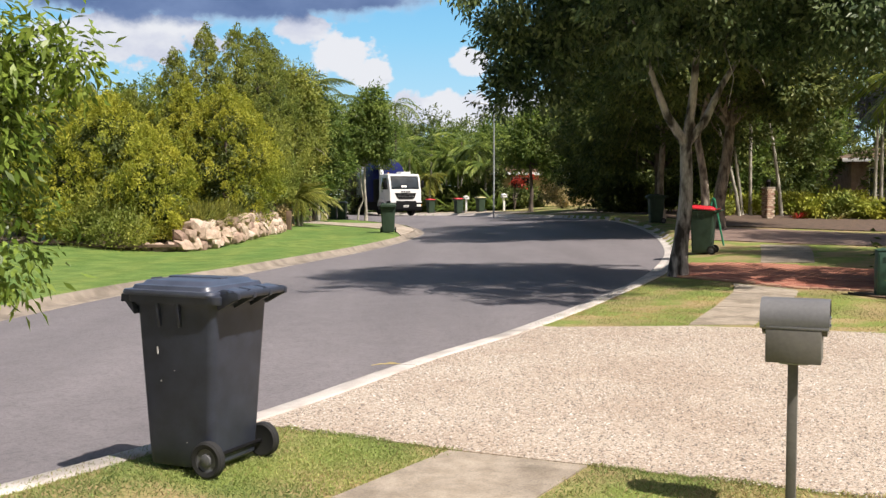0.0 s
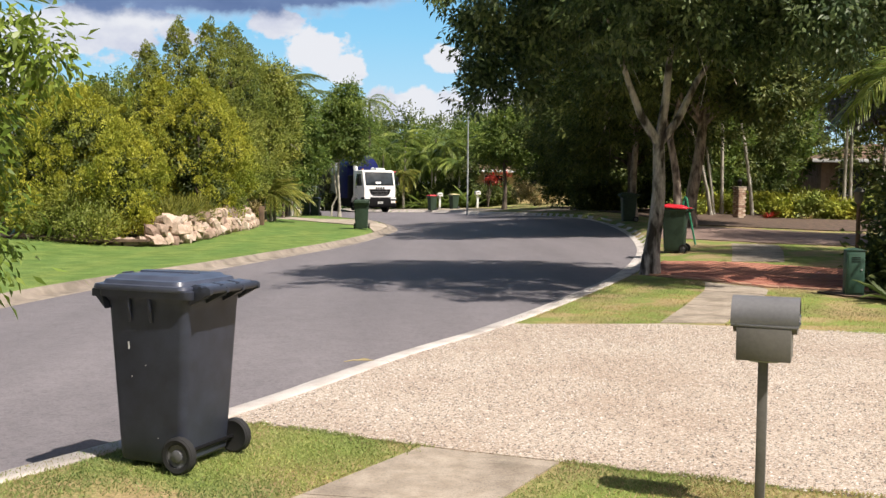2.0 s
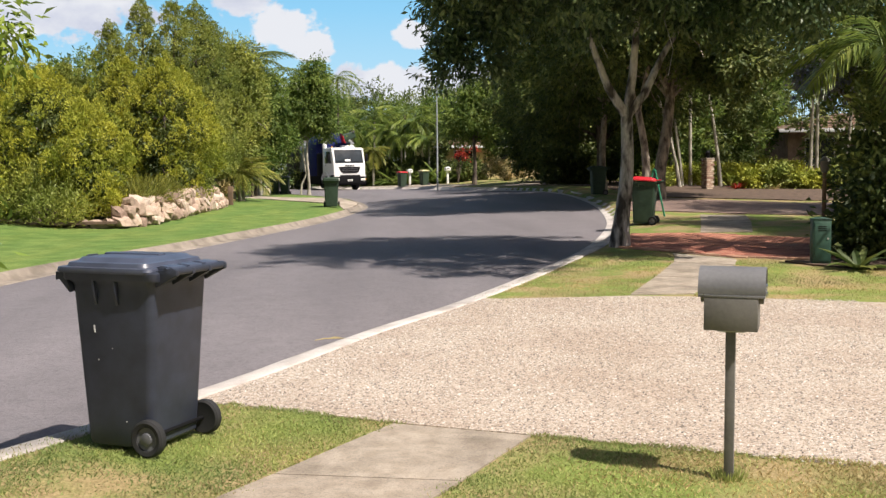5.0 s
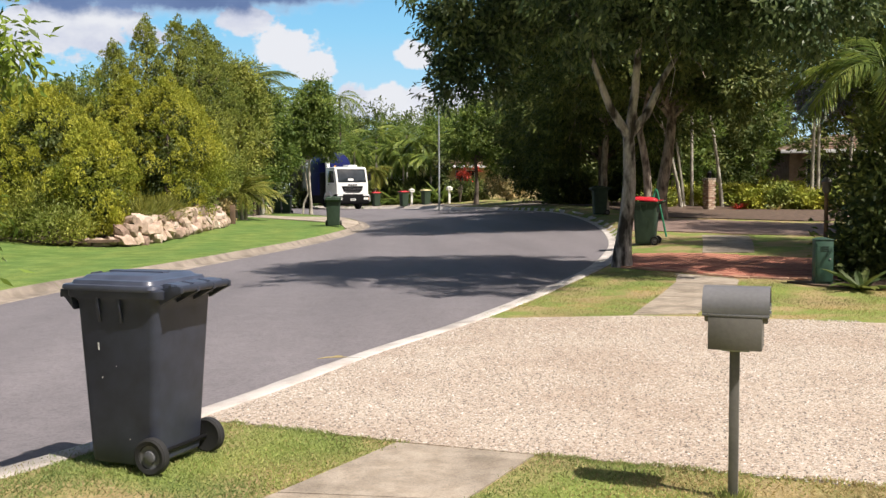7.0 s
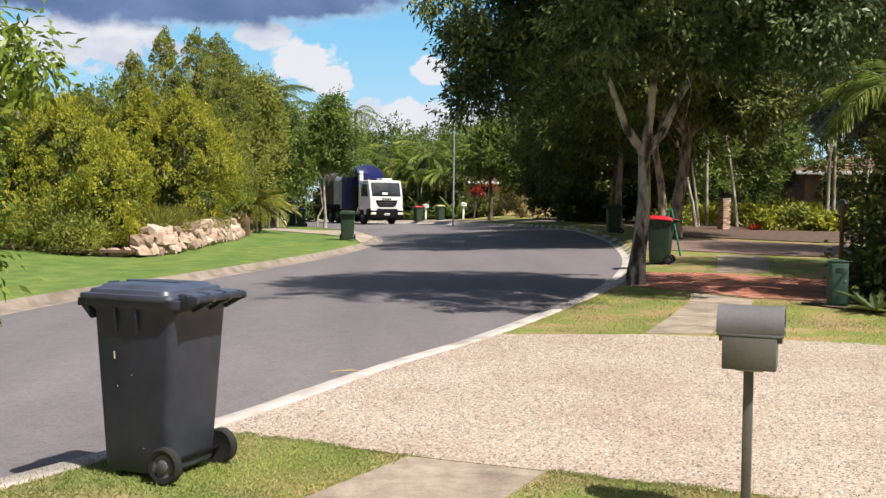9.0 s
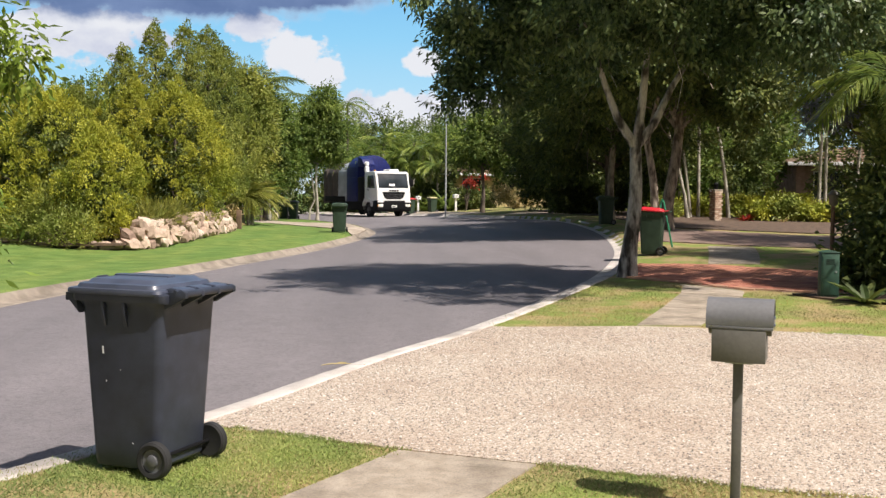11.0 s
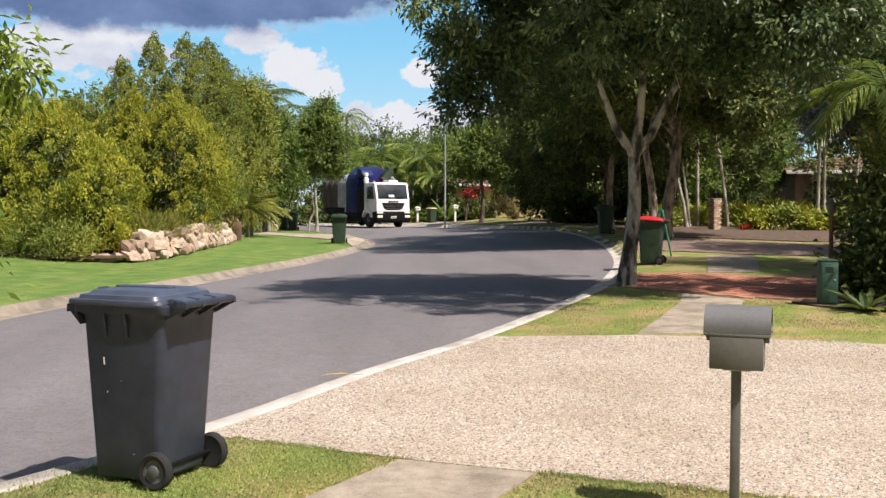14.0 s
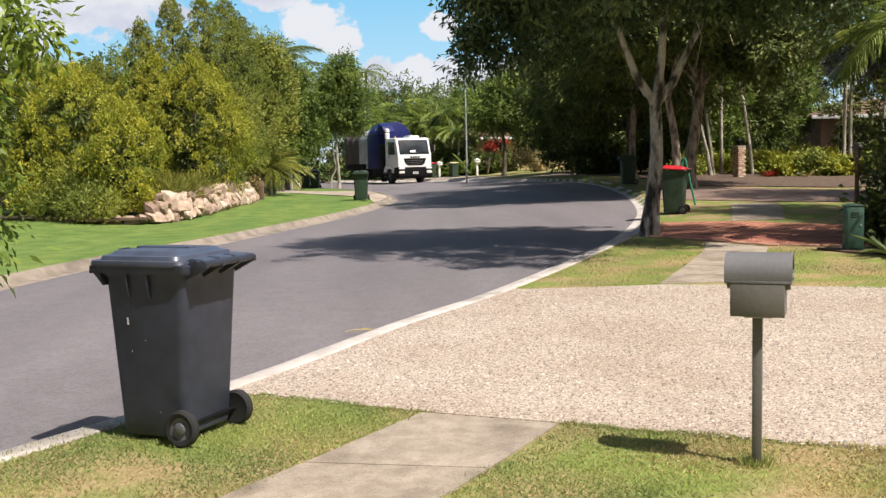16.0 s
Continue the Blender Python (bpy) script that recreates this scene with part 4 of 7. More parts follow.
def foliage(name, blobs, count, length, width, mat, parent, seed, clump=0.35, per=28, droop=0.25, shell=0.45, outward=0.7):
    """A crown: leaves in clumps, the clumps spread through rounded masses with an uneven outline. Places in the world."""
    rng = np.random.RandomState(seed)
    blobs = np.array(blobs, float)
    base = np.array(parent.matrix_basis.translation)
    share_of = blobs[:, 3] * blobs[:, 4] * blobs[:, 5]
    share_of = share_of ** 0.75 / (share_of ** 0.75).sum()
    n = max(4, count // per)
    which = rng.choice(len(blobs), n, p=share_of)
    way = rng.normal(size=(n, 3))
    way /= np.linalg.norm(way, axis=1, keepdims=True)
    lump = 1 + 0.16 * np.sin(way[:, 0] * 6 + which) * np.sin(way[:, 1] * 7 + 2 * which) + 0.12 * np.sin(way[:, 2] * 9 + which * 1.7)
    r = (shell + (1 - shell) * rng.uniform(0, 1, n) ** 0.6) * lump
    centre = blobs[which, :3] + way * r[:, None] * blobs[which, 3:6]
    size = clump * rng.uniform(0.5, 1.3, n)
    k = np.repeat(np.arange(n), per)
    off = rng.normal(size=(n * per, 3)) * size[k][:, None] * (0.55, 0.55, 0.45)
    at = centre[k] + off
    dirs = outward * way[k] + 0.5 * off / (size[k][:, None] + 1e-6) + 0.6 * rng.normal(size=(n * per, 3)) + np.array((0, 0, -droop))
    return mesh_ob(name, leaf_mesh(name, at - base, dirs, length, width, rng, face=way[k] + 0.5 * off / (size[k][:, None] + 1e-6) + np.array((0, 0, 0.5))), mat, parent)


def limb_points(a, b, rng, bow=0.12, n=6):
    a, b = Vector(a), Vector(b)
    far = (b - a).length
    return [a.lerp(b, k / n) + Vector(rng.normal(size=3)) * far * bow * 0.3 * math.sin(math.pi * k / n) + Vector((0, 0, far * bow * math.sin(math.pi * k / n))) for k in range(n + 1)]


def tree(x, y, height, radius, blobs, count, length, width, leaf, bark, label, seed, lean=(0, 0), droop=0.25, clump=0.35, group="", sink=0.0, forks=None, **more):
    """A trunk, a limb to each mass of the crown with twigs, and the crown."""
    rng = np.random.RandomState(seed)
    z = land(x, y) - sink
    root = thing("tree", Matrix.Translation((x, y, z)), label, "tree", group)
    top = Vector((lean[0], lean[1], height))
    trunk = []
    for k in range(9):
        f = k / 8
        trunk.append(Vector((lean[0] * f ** 1.4 + 0.04 * math.sin(5 * f + seed), lean[1] * f ** 1.4 + 0.03 * math.sin(4 * f + 2 * seed), height * f - 0.12 * (k == 0))))
    radii = [radius * (1.45 if k == 0 else 1.12 if k == 1 else 1 - 0.3 * k / 8) for k in range(9)]
    part("trunk", tube(blank(), trunk, radii, 12), bark, root)
    for i, bl in enumerate(sorted(blobs, key=lambda q: -q[3] * q[4] * q[5])[:9]):
        end = Vector(bl[:3]) - Vector((x, y, z))
        start = Vector(min(forks, key=lambda q: (Vector(q[-1]) - end).length)[-1]) if forks else trunk[-1] if end.z > height else trunk[max(3, int(8 * end.z / height) - 2)] if end.z > 0.5 else trunk[2]
        pts = limb_points(start, end, rng)
        rr = radius * (0.62 if i < 4 else 0.42) * (0.5 if forks else 1)
        bm = tube(blank(), pts, [rr * (1 - 0.72 * k / 6) for k in range(7)], 8)
        for _ in range(4):
            s = pts[rng.randint(3, 6)]
            w = Vector(rng.normal(size=3)) * Vector((bl[3], bl[4], bl[5])).length * 0.33
            tube(bm, limb_points(s, s + w, rng), [rr * 0.3 * (1 - 0.7 * k / 6) for k in range(7)], 5)
        part("limb", bm, bark, root)
    for f in forks or ():
        pts = [trunk[-1], *[Vector(p) for p in f]]
        part("limb", tube(blank(), pts, [radius * 0.62 * (1 - 0.6 * k / len(f)) for k in range(len(pts))], 10), bark, root)
    foliage("crown", blobs, count, length, width, leaf, root, seed, clump, droop=droop, **more)
    return root


def shrub(x, y, blobs, count, length, width, leaf, label, seed, category="shrub", clump=0.25, group="", droop=0.0, **more):
    root = thing("shrub", Matrix.Translation((x, y, land(x, y))), label, category, group)
    rng = np.random.RandomState(seed)
    bm = blank()
    for bl in blobs:
        tube(bm, limb_points((0, 0, -0.08), Vector(bl[:3]) - Vector((x, y, land(x, y))), rng), [0.05 * (1 - 0.7 * k / 6) for k in range(7)], 6)
    part("stem", bm, BARK_DARK, root)
    foliage("foliage", blobs, int(count * 0.8), length * 1.08, width * 1.08, leaf, root, seed, clump, droop=droop, **more)
    return root


def frond_mesh(length, pairs, leaflet, arch, rng, width=0.035):
    """A feather frond along +x that arches over, leaflets hanging from both sides."""
    def spine(f):
        return np.array([length * f * (1 - 0.22 * arch * f), 0.0, length * (0.28 * f - (0.28 + 0.62 * arch) * f * f)])
    at, way = [], []
    for k in range(pairs):
        f = 0.12 + 0.88 * k / (pairs - 1)
        p, q = spine(f), spine(min(1.0, f + 0.02)) + 1e-4
        ahead = (q - p) / np.linalg.norm(q - p)
        for s in (-1, 1):
            at.append(p)
            way.append(ahead * 0.75 + np.array([0, 0.9 * s, -0.28 - 0.3 * rng.uniform()]) + 0.08 * rng.normal(size=3))
    ln = leaflet * np.array([0.45 + 0.55 * math.sin(math.pi * (0.12 + 0.8 * k / pairs)) for k in range(pairs) for _ in (0, 1)])
    at, way = np.array(at), np.array(way)
    way /= np.linalg.norm(way, axis=1, keepdims=True)
    n = len(at)
    flat = np.cross(way, np.array([0, 0, 1.0]))
    flat /= np.linalg.norm(flat, axis=1, keepdims=True) + 1e-9
    sag = np.array([0, 0, -1.0]) * ln[:, None] * 0.22
    mid = at + way * ln[:, None] * 0.5 - sag * 0.2
    tip = at + way * ln[:, None] + sag
    w = width * 0.5
    verts = np.stack([at - flat * w * 0.4, at + flat * w * 0.4, mid + flat * w, mid - flat * w, tip + flat * w * 0.1, tip - flat * w * 0.1], 1).reshape(-1, 3)
    base = np.arange(n)[:, None] * 6
    quads = np.concatenate([base + [0, 1, 2, 3], base + [3, 2, 4, 5]])
    bm = tube(blank(), [spine(k / 8) for k in range(9)], [0.022 * (1 - 0.85 * k / 8) for k in range(9)], 5)
    me = bpy.data.meshes.new("frond")
    bm.to_mesh(me)
    bm.free()
    v0 = len(me.vertices)
    sv = np.array([v.co[:] for v in me.vertices])
    sq = [tuple(p.vertices) for p in me.polygons if len(p.vertices) == 4]
    bpy.data.meshes.remove(me)
    return fast_mesh("frond", np.concatenate([sv, verts]), np.concatenate([np.array(sq), quads + v0]))


def palm(x, y, height, radius, fronds, length, leaf, label, seed, lean=(0, 0), leaflet=0.4, arch=0.8, pairs=26, z=None, group="palms", width=0.04, stems=1, tilt=(-35, 55), bark=None):
    rng = np.random.RandomState(seed)
    g = land(x, y) if z is None else z
    root = thing("palm", Matrix.Translation((x, y, g)), label, "palm tree", group)
    for s in range(stems):
        dx, dy = (0, 0) if s == 0 else tuple(rng.uniform(-0.45, 0.45, 2))
        h = height * (1 if s == 0 else rng.uniform(0.6, 1.0))
        pts = [(dx + (lean[0] + dx * 0.8) * (k / 7) ** 1.3, dy + lean[1] * (k / 7) ** 1.3, h * k / 7 - 0.1 * (k == 0)) for k in range(8)]
        bm = tube(blank(), pts, [radius * (1.3 if k == 0 else 1 - 0.25 * k / 7) for k in range(8)], 9)
        for k in range(1, 14):
            f = k / 14
            p = (dx + (lean[0] + dx * 0.8) * f ** 1.3, dy + lean[1] * f ** 1.3, h * f)
            tube(bm, [(p[0], p[1], p[2] - 0.012), (p[0], p[1], p[2] + 0.012)], radius * 1.08, 9)
        part("trunk", bm, bark or BARK_GREY, root)
        me = frond_mesh(length, pairs, leaflet, arch, rng, width)
        me.materials.append(leaf)
        for k in range(fronds):
            ob = new("frond", me)
            ob.parent = root
            up = rng.uniform(*tilt)
            size = rng.uniform(0.8, 1.1)
            ob.matrix_basis = Matrix.Translation(pts[-1]) @ Matrix.Rotation(2.4 * k + rng.uniform(-0.2, 0.2), 4, "Z") @ Matrix.Rotation(-radians(up), 4, "Y") @ Matrix.Diagonal((size, size, size, 1))
    return root


def strap_plant(x, y, count, length, width, leaf, label, seed, category="plant", z=None, spread=1.0):
    """A rosette of long blades."""
    rng = np.random.RandomState(seed)
    root = thing("strap_plant", Matrix.Translation((x, y, land(x, y) if z is None else z)), label, category)
    bm = blank()
    for k in range(count):
        a = 2.4 * k
        up = rng.uniform(0.35, 1.3)
        w = Vector((math.cos(a) * spread, math.sin(a) * spread, up)).normalized()
        side = Vector((-math.sin(a), math.cos(a), 0))
        ln = length * rng.uniform(0.7, 1.15)
        rows = []
        for j in range(6):
            f = j / 5
            p = w * ln * f + Vector((0, 0, -0.35 * ln * f * f * (1.4 - up * 0.6)))
            ww = width * (0.6 + 1.2 * f) * (1 - f) ** 0.6 if j < 5 else 0.002
            rows.append((bm.verts.new(p - side * ww), bm.verts.new(p + Vector((0, 0, -ww * 0.5))), bm.verts.new(p + side * ww)))
        for r, q in zip(rows, rows[1:]):
            bm.faces.new((r[0], r[1], q[1], q[0]))
            bm.faces.new((r[1], r[2], q[2], q[1]))
    part("rosette", bm, leaf, root)
    return root


# the big street tree on the verge
tree(4.27, 18.1, 2.35, 0.15, [(1.75, 16.6, 5.2, 1.3, 1.6, 1.0), (1.2, 17.4, 3.9, 0.5, 0.7, 0.55), (2.0, 17.2, 4.1, 0.7, 1.0, 0.6), (1.1, 16.8, 4.65, 0.5, 0.7, 0.4), (0.95, 16.3, 5.3, 0.45, 0.6, 0.45), (1.9, 16.4, 4.4, 0.7, 0.8, 0.4), (1.6, 16.8, 5.9, 0.8, 0.8, 0.55), (1.0, 16.6, 4.3, 0.42, 0.5, 0.34), (1.12, 17.1, 3.3, 0.36, 0.5, 0.38), (1.7, 17.2, 3.42, 0.5, 0.6, 0.4), (1.0, 16.9, 3.85, 0.36, 0.5, 0.3), (0.35, 14.9, 4.6, 0.38, 0.5, 0.3), (0.8, 15.5, 4.9, 0.4, 0.5, 0.3), (3.5, 15.2, 5.7, 2.1, 2.1, 1.7), (5.4, 16.5, 5.5, 2.4, 2.3, 1.7), (4.4, 17.9, 5.9, 2.5, 2.0, 1.8),
      (6.5, 17.2, 5.4, 1.7, 1.8, 1.5), (4.5, 16.6, 7.4, 2.6, 2.5, 1.4), (2.5, 17.3, 6.3, 1.6, 1.8, 1.4), (4.7, 13.2, 5.8, 1.5, 1.3, 0.5), (3.1, 17.5, 4.6, 1.2, 1.5, 0.8), (6.3, 15.3, 4.5, 1.5, 1.5, 0.9), (5.2, 17.2, 4.5, 1.3, 1.4, 0.7)],
     118000, 0.122, 0.048, LEAF_STREET, BARK_PALE, "broad shady street tree with mottled pale bark on the verge", 11, lean=(0.1, 0.05), droop=0.45, clump=0.27, per=96, shell=0.3,
     forks=[[(-0.28, -0.08, 2.85), (-0.52, -0.15, 3.4), (-0.85, -0.4, 4.2)], [(0.18, 0.0, 3.1), (0.2, -0.2, 4.0), (0.1, -0.8, 5.2)], [(0.4, 0.0, 2.75), (0.72, 0.1, 3.4), (1.3, 0.2, 4.3)]])
# the young tree beside the camera, only its sprays seen
tree(-2.78, 4.45, 1.2, 0.032, [(-2.45, 4.95, 2.1, 0.38, 0.45, 0.45), (-2.4, 5.0, 1.75, 0.26, 0.3, 0.3), (-2.16, 5.0, 1.38, 0.22, 0.3, 0.27), (-2.2, 5.05, 1.95, 0.24, 0.3, 0.36), (-2.15, 5.1, 2.2, 0.22, 0.25, 0.22), (-2.3, 5.05, 2.42, 0.4, 0.3, 0.16), (-1.98, 5.1, 2.38, 0.26, 0.2, 0.13),
      (-1.8, 5.1, 2.26, 0.16, 0.16, 0.14), (-2.75, 4.5, 2.6, 0.6, 0.6, 0.5), (-3.0, 4.4, 1.9, 0.5, 0.5, 0.6)],
     13500, 0.07, 0.025, LEAF_NEAR, BARK_PALE, "young street tree with glossy light green leaves", 12, lean=(0.05, 0.1), droop=0.6, clump=0.13, per=14)

# the tall hedge trees behind the rock wall
def plumes(name, spots, per, length, width, mat, parent, seed):
    """Upright, teardrop-shaped tufts of small scaly leaves; spots are x, y, z, radius, height in the world."""
    rng = np.random.RandomState(seed)
    spots = np.array(spots)
    k = np.repeat(np.arange(len(spots)), per)
    n = len(k)
    a, f = rng.uniform(0, 2 * math.pi, n), rng.uniform(0, 1, n) ** 0.8
    girth = np.sin(math.pi * np.clip(0.16 + 0.84 * f, 0, 1)) ** 0.7 * rng.uniform(0.78, 1.12, n)
    out = np.column_stack([np.cos(a), np.sin(a), np.zeros(n)])
    lean = rng.normal(size=(len(spots), 2)) * 0.16
    at = spots[k, :3] + out * (girth * spots[k, 3])[:, None] + np.column_stack([lean[k] * (f * spots[k, 4])[:, None], (f - 0.35) * spots[k, 4]])
    face = out + np.array((0, 0, 1.0)) * (f - 0.25)[:, None] * 1.5
    way = 0.55 * out + np.array((0, 0, 0.9)) + 0.45 * rng.normal(size=(n, 3))
    base = np.array(parent.matrix_basis.translation)
    return mesh_ob(name, leaf_mesh(name, at - base, way, length, width, rng, face=face), mat, parent)


def hedge_tree(x, y, h, w, leaf, seed, label, low=0.3, blunt=1.8, many=165):
    """A columnar hedge conifer: trunk, limbs, a dark inside and many bright tufts in uneven lobes."""
    rng = np.random.RandomState(seed)
    z = land(x, y)
    root = thing("tree", Matrix.Translation((x, y, z)), label, "tree", "hedge trees")
    part("trunk", tube(blank(), [(0.03 * math.sin(3 * k + seed), 0.03 * math.cos(2 * k), h * 0.85 * k / 6 - 0.1 * (k == 0)) for k in range(7)], [0.1 * (1 - 0.8 * k / 6) for k in range(7)], 8), BARK_DARK, root)
    def girth(f, a):
        lobes = 1 + 0.22 * math.sin(3 * a + seed + 4.5 * f) + 0.16 * math.sin(4 * a - 9 * f + 2 * seed)
        return w * (0.86 + 0.3 * math.sin(math.pi * min(1, 1.15 * f)) - 0.74 * f ** blunt) * lobes
    bm = blank()
    for k in range(10):
        f, a = 0.1 + 0.075 * k, 2.4 * k
        r = girth(f, a) * 0.7
        tube(bm, limb_points((0, 0, h * f * 0.85), (r * math.cos(a), r * math.sin(a), low + (h - low) * f), rng), [0.035 * (1 - 0.7 * j / 6) for j in range(7)], 5)
    part("limb", bm, BARK_DARK, root)
    # inner leaves coloured dark green, for the shade between the tufts
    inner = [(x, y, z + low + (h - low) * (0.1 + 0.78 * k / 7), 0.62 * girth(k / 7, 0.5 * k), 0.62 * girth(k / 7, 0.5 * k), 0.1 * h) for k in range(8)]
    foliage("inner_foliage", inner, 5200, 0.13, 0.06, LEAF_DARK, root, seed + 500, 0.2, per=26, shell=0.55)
    spots = []
    for k in range(many):
        f = ((k + rng.uniform()) / many) ** 1.15
        a = 2.39996 * k + rng.normal() * 0.25
        r = girth(f, a) * rng.uniform(0.78, 1.06)
        size = rng.uniform(0.1, 0.26) * (1 - 0.25 * f) * (0.8 + 0.25 * w)
        spots.append((x + r * math.cos(a), y + r * math.sin(a), z + low + (h - low) * 0.95 * f, size, size * rng.uniform(1.9, 2.9)))
    spots.append((x, y, z + h * 0.96, 0.13, 0.55))
    plumes("crown", spots, 135, 0.082, 0.033, leaf, root, seed)
    return root


GOLD_L, LIME_L = "dense golden-green hedge conifer behind the rock wall", "tall feathery green hedge conifer behind the rock wall"
for hx, hy, hh, hw, hl, hs in ((-9.0, 27.5, 4.2, 1.45, LEAF_GOLD, 21), (-7.9, 27.3, 3.2, 0.95, LEAF_GOLD, 22), (-10.4, 28.3, 4.5, 1.5, LEAF_GOLD, 23), (-12.6, 30.2, 4.7, 1.5, LEAF_GOLD, 24), 
                               (-8.95, 34.2, 6.2, 1.1, LEAF_LIME, 26), (-8.0, 34.6, 7.1, 1.15, LEAF_LIME, 27), (-7.1, 35.2, 7.2, 1.15, LEAF_LIME, 28), (-6.6, 36.4, 7.2, 1.1, LEAF_LIME, 29), (-6.5, 38.6, 7.0, 1.1, LEAF_LIME, 30),
                               (-6.9, 32.4, 4.9, 1.25, LEAF_GOLD, 31), (-8.3, 33.0, 5.0, 1.15, LEAF_GOLD, 32), (-6.72, 34.2, 4.6, 1.0, LEAF_GOLD, 33), (-10.5, 34.5, 4.9, 1.3, LEAF_LIME, 34), (-12.4, 35.5, 5.2, 1.5, LEAF_GOLD, 35)):
    hedge_tree(hx, hy, hh, hw, hl, hs, GOLD_L if hl is LEAF_GOLD else LIME_L, low=1.2 if hx > -6.75 else 0.3, blunt=5.0 if hl is LEAF_GOLD else 2.6)
tree(-13.6, 46, 2.0, 0.2, [(-13.4, 46, 5.4, 2.2, 1.8, 1.5), (-12, 45, 4.2, 2, 1.6, 1.5), (-15.5, 46, 4.5, 2, 1.6, 1.6)], 12000, 0.2, 0.08, LEAF_MID, BARK_DARK, "green tree rising behind the hedge", 41)
shrub(-6.7, 34.0, [(-6.7, 33.8, 1.3, 0.8, 0.7, 0.6), (-6.5, 34.8, 1.1, 0.6, 0.6, 0.5)], 6000, 0.14, 0.07, LEAF_DARK, "dark green bush above the rock wall", 42)
shrub(-7.2, 27.4, [(-6.8, 27.9, 0.85, 0.4, 0.4, 0.25), (-6.6, 28.8, 0.9, 0.4, 0.5, 0.28), (-6.5, 30.0, 0.9, 0.4, 0.6, 0.28)], 5000, 0.24, 0.018, LEAF_YPALM, "olive ornamental grass spilling over the rock wall", 43, droop=-0.9, category="ornamental grass")
tree(-6.5, 43.5, 2.2, 0.12, [(-6.1, 43.6, 5.2, 0.9, 0.9, 1.1), (-6.8, 43.8, 4.0, 1.1, 1.0, 1.0), (-5.7, 43.6, 3.8, 0.7, 0.7, 0.9), (-5.8, 43.4, 6.1, 0.6, 0.6, 0.8), (-6.7, 43.4, 6.4, 0.8, 0.8, 0.8), (-6.1, 43.2, 2.6, 0.8, 0.7, 0.7), (-5.6, 43.6, 5.0, 0.6, 0.6, 0.7)], 18000, 0.16, 0.06, LEAF_LIME, BARK_GREY, "grey-green feathery tree at the end of the hedge", 53, droop=-0.3)
palm(-6.8, 52, 6.7, 0.07, 15, 2.3, LEAF_FAR, "silvery feather palm rising behind the hedge", 54, leaflet=0.65, tilt=(0, 70), bark=BARK_DARK)
# beyond the lawn, on both sides of the garden path
tree(-6.9, 54.0, 2.0, 0.1, [(-6.4, 52.5, 4.6, 1.4, 1.4, 1.6), (-7.4, 53, 3.4, 1.5, 1.4, 1.5), (-5.7, 53.5, 3.2, 1.0, 1.0, 1.1), (-6.2, 53, 6.0, 0.9, 0.9, 0.9), (-5.5, 52.6, 4.6, 0.7, 0.7, 0.7), (-7.0, 52, 5.6, 0.8, 0.8, 0.7), (-6.6, 52.2, 2.2, 0.9, 0.8, 0.7)], 17000, 0.2, 0.08, LEAF_MID, BARK_DARK, "green tree behind the garden path", 44)
root = tree(-4.3, 56.5, 3.0, 0.085, [(-4.2, 56.5, 5.0, 1.2, 1.2, 1.2), (-5.0, 56.5, 3.9, 0.9, 0.9, 0.8), (-3.4, 56.8, 3.9, 0.8, 0.8, 0.7), (-3.9, 56.5, 7.0, 0.7, 0.7, 0.8), (-3.2, 56.4, 5.2, 0.6, 0.6, 0.7), (-4.6, 56.3, 6.1, 0.7, 0.7, 0.7), (-3.6, 56.2, 6.1, 0.6, 0.6, 0.6)], 17000, 0.18, 0.08, LEAF_MID, BARK_GREY, "slender street tree with a pale trunk beside bins", 45)
part("stem", tube(blank(), [(-0.42, 0, -0.1), (-0.36, 0, 0.6), (-0.1, 0.02, 1.15), (-0.25, 0.0, 2.2), (-0.3, 0.0, 3.0)], [0.06, 0.055, 0.05, 0.045, 0.03], 10), BARK_GREY, root)
tree(-8.6, 62, 2.4, 0.15, [(-8.6, 62, 5, 2.2, 2, 2), (-10.5, 62, 4, 2, 2, 2), (-7, 63, 4.0, 1.6, 1.6, 1.8), (-7.6, 63, 2.2, 1.6, 1.2, 1.4)], 12000, 0.24, 0.1, LEAF_DARK, BARK_DARK, "dark leafy tree beyond the garden path", 46)
# dark leaf mass added beside the road to give the deep shade there
shrub(-8.5, 74, [(-9.5, 74, 1.6, 1.8, 1.2, 1.6), (-7.2, 75.5, 1.4, 1.6, 1.2, 1.5), (-11.5, 72, 1.8, 1.8, 1.2, 1.7), (-8.6, 74, 3.2, 1.8, 1.2, 1.4)], 9000, 0.24, 0.1, LEAF_DARK, "dark bush added for the deep shade behind the bins", 57)
shrub(-7.6, 47, [(-7.6, 47, 0.9, 0.9, 0.8, 0.6), (-6.9, 46.6, 0.7, 0.6, 0.6, 0.5)], 4000, 0.16, 0.07, LEAF_MID, "low green bush at the garden path", 47)
palm(-5.9, 42.4, 1.1, 0.07, 16, 1.6, LEAF_YPALM, "clumping golden cane palm beside the lawn", 48, leaflet=0.4, stems=3, tilt=(5, 70))
palm(-6.9, 56, 6.2, 0.11, 14, 2.6, LEAF_PALM, "tall feathery palm above the trees", 49, leaflet=0.7)
palm(-3.75, 81, 8.5, 0.11, 14, 2.6, LEAF_PALM, "tall feathery palm above the trees", 50, leaflet=0.6, bark=BARK_DARK)
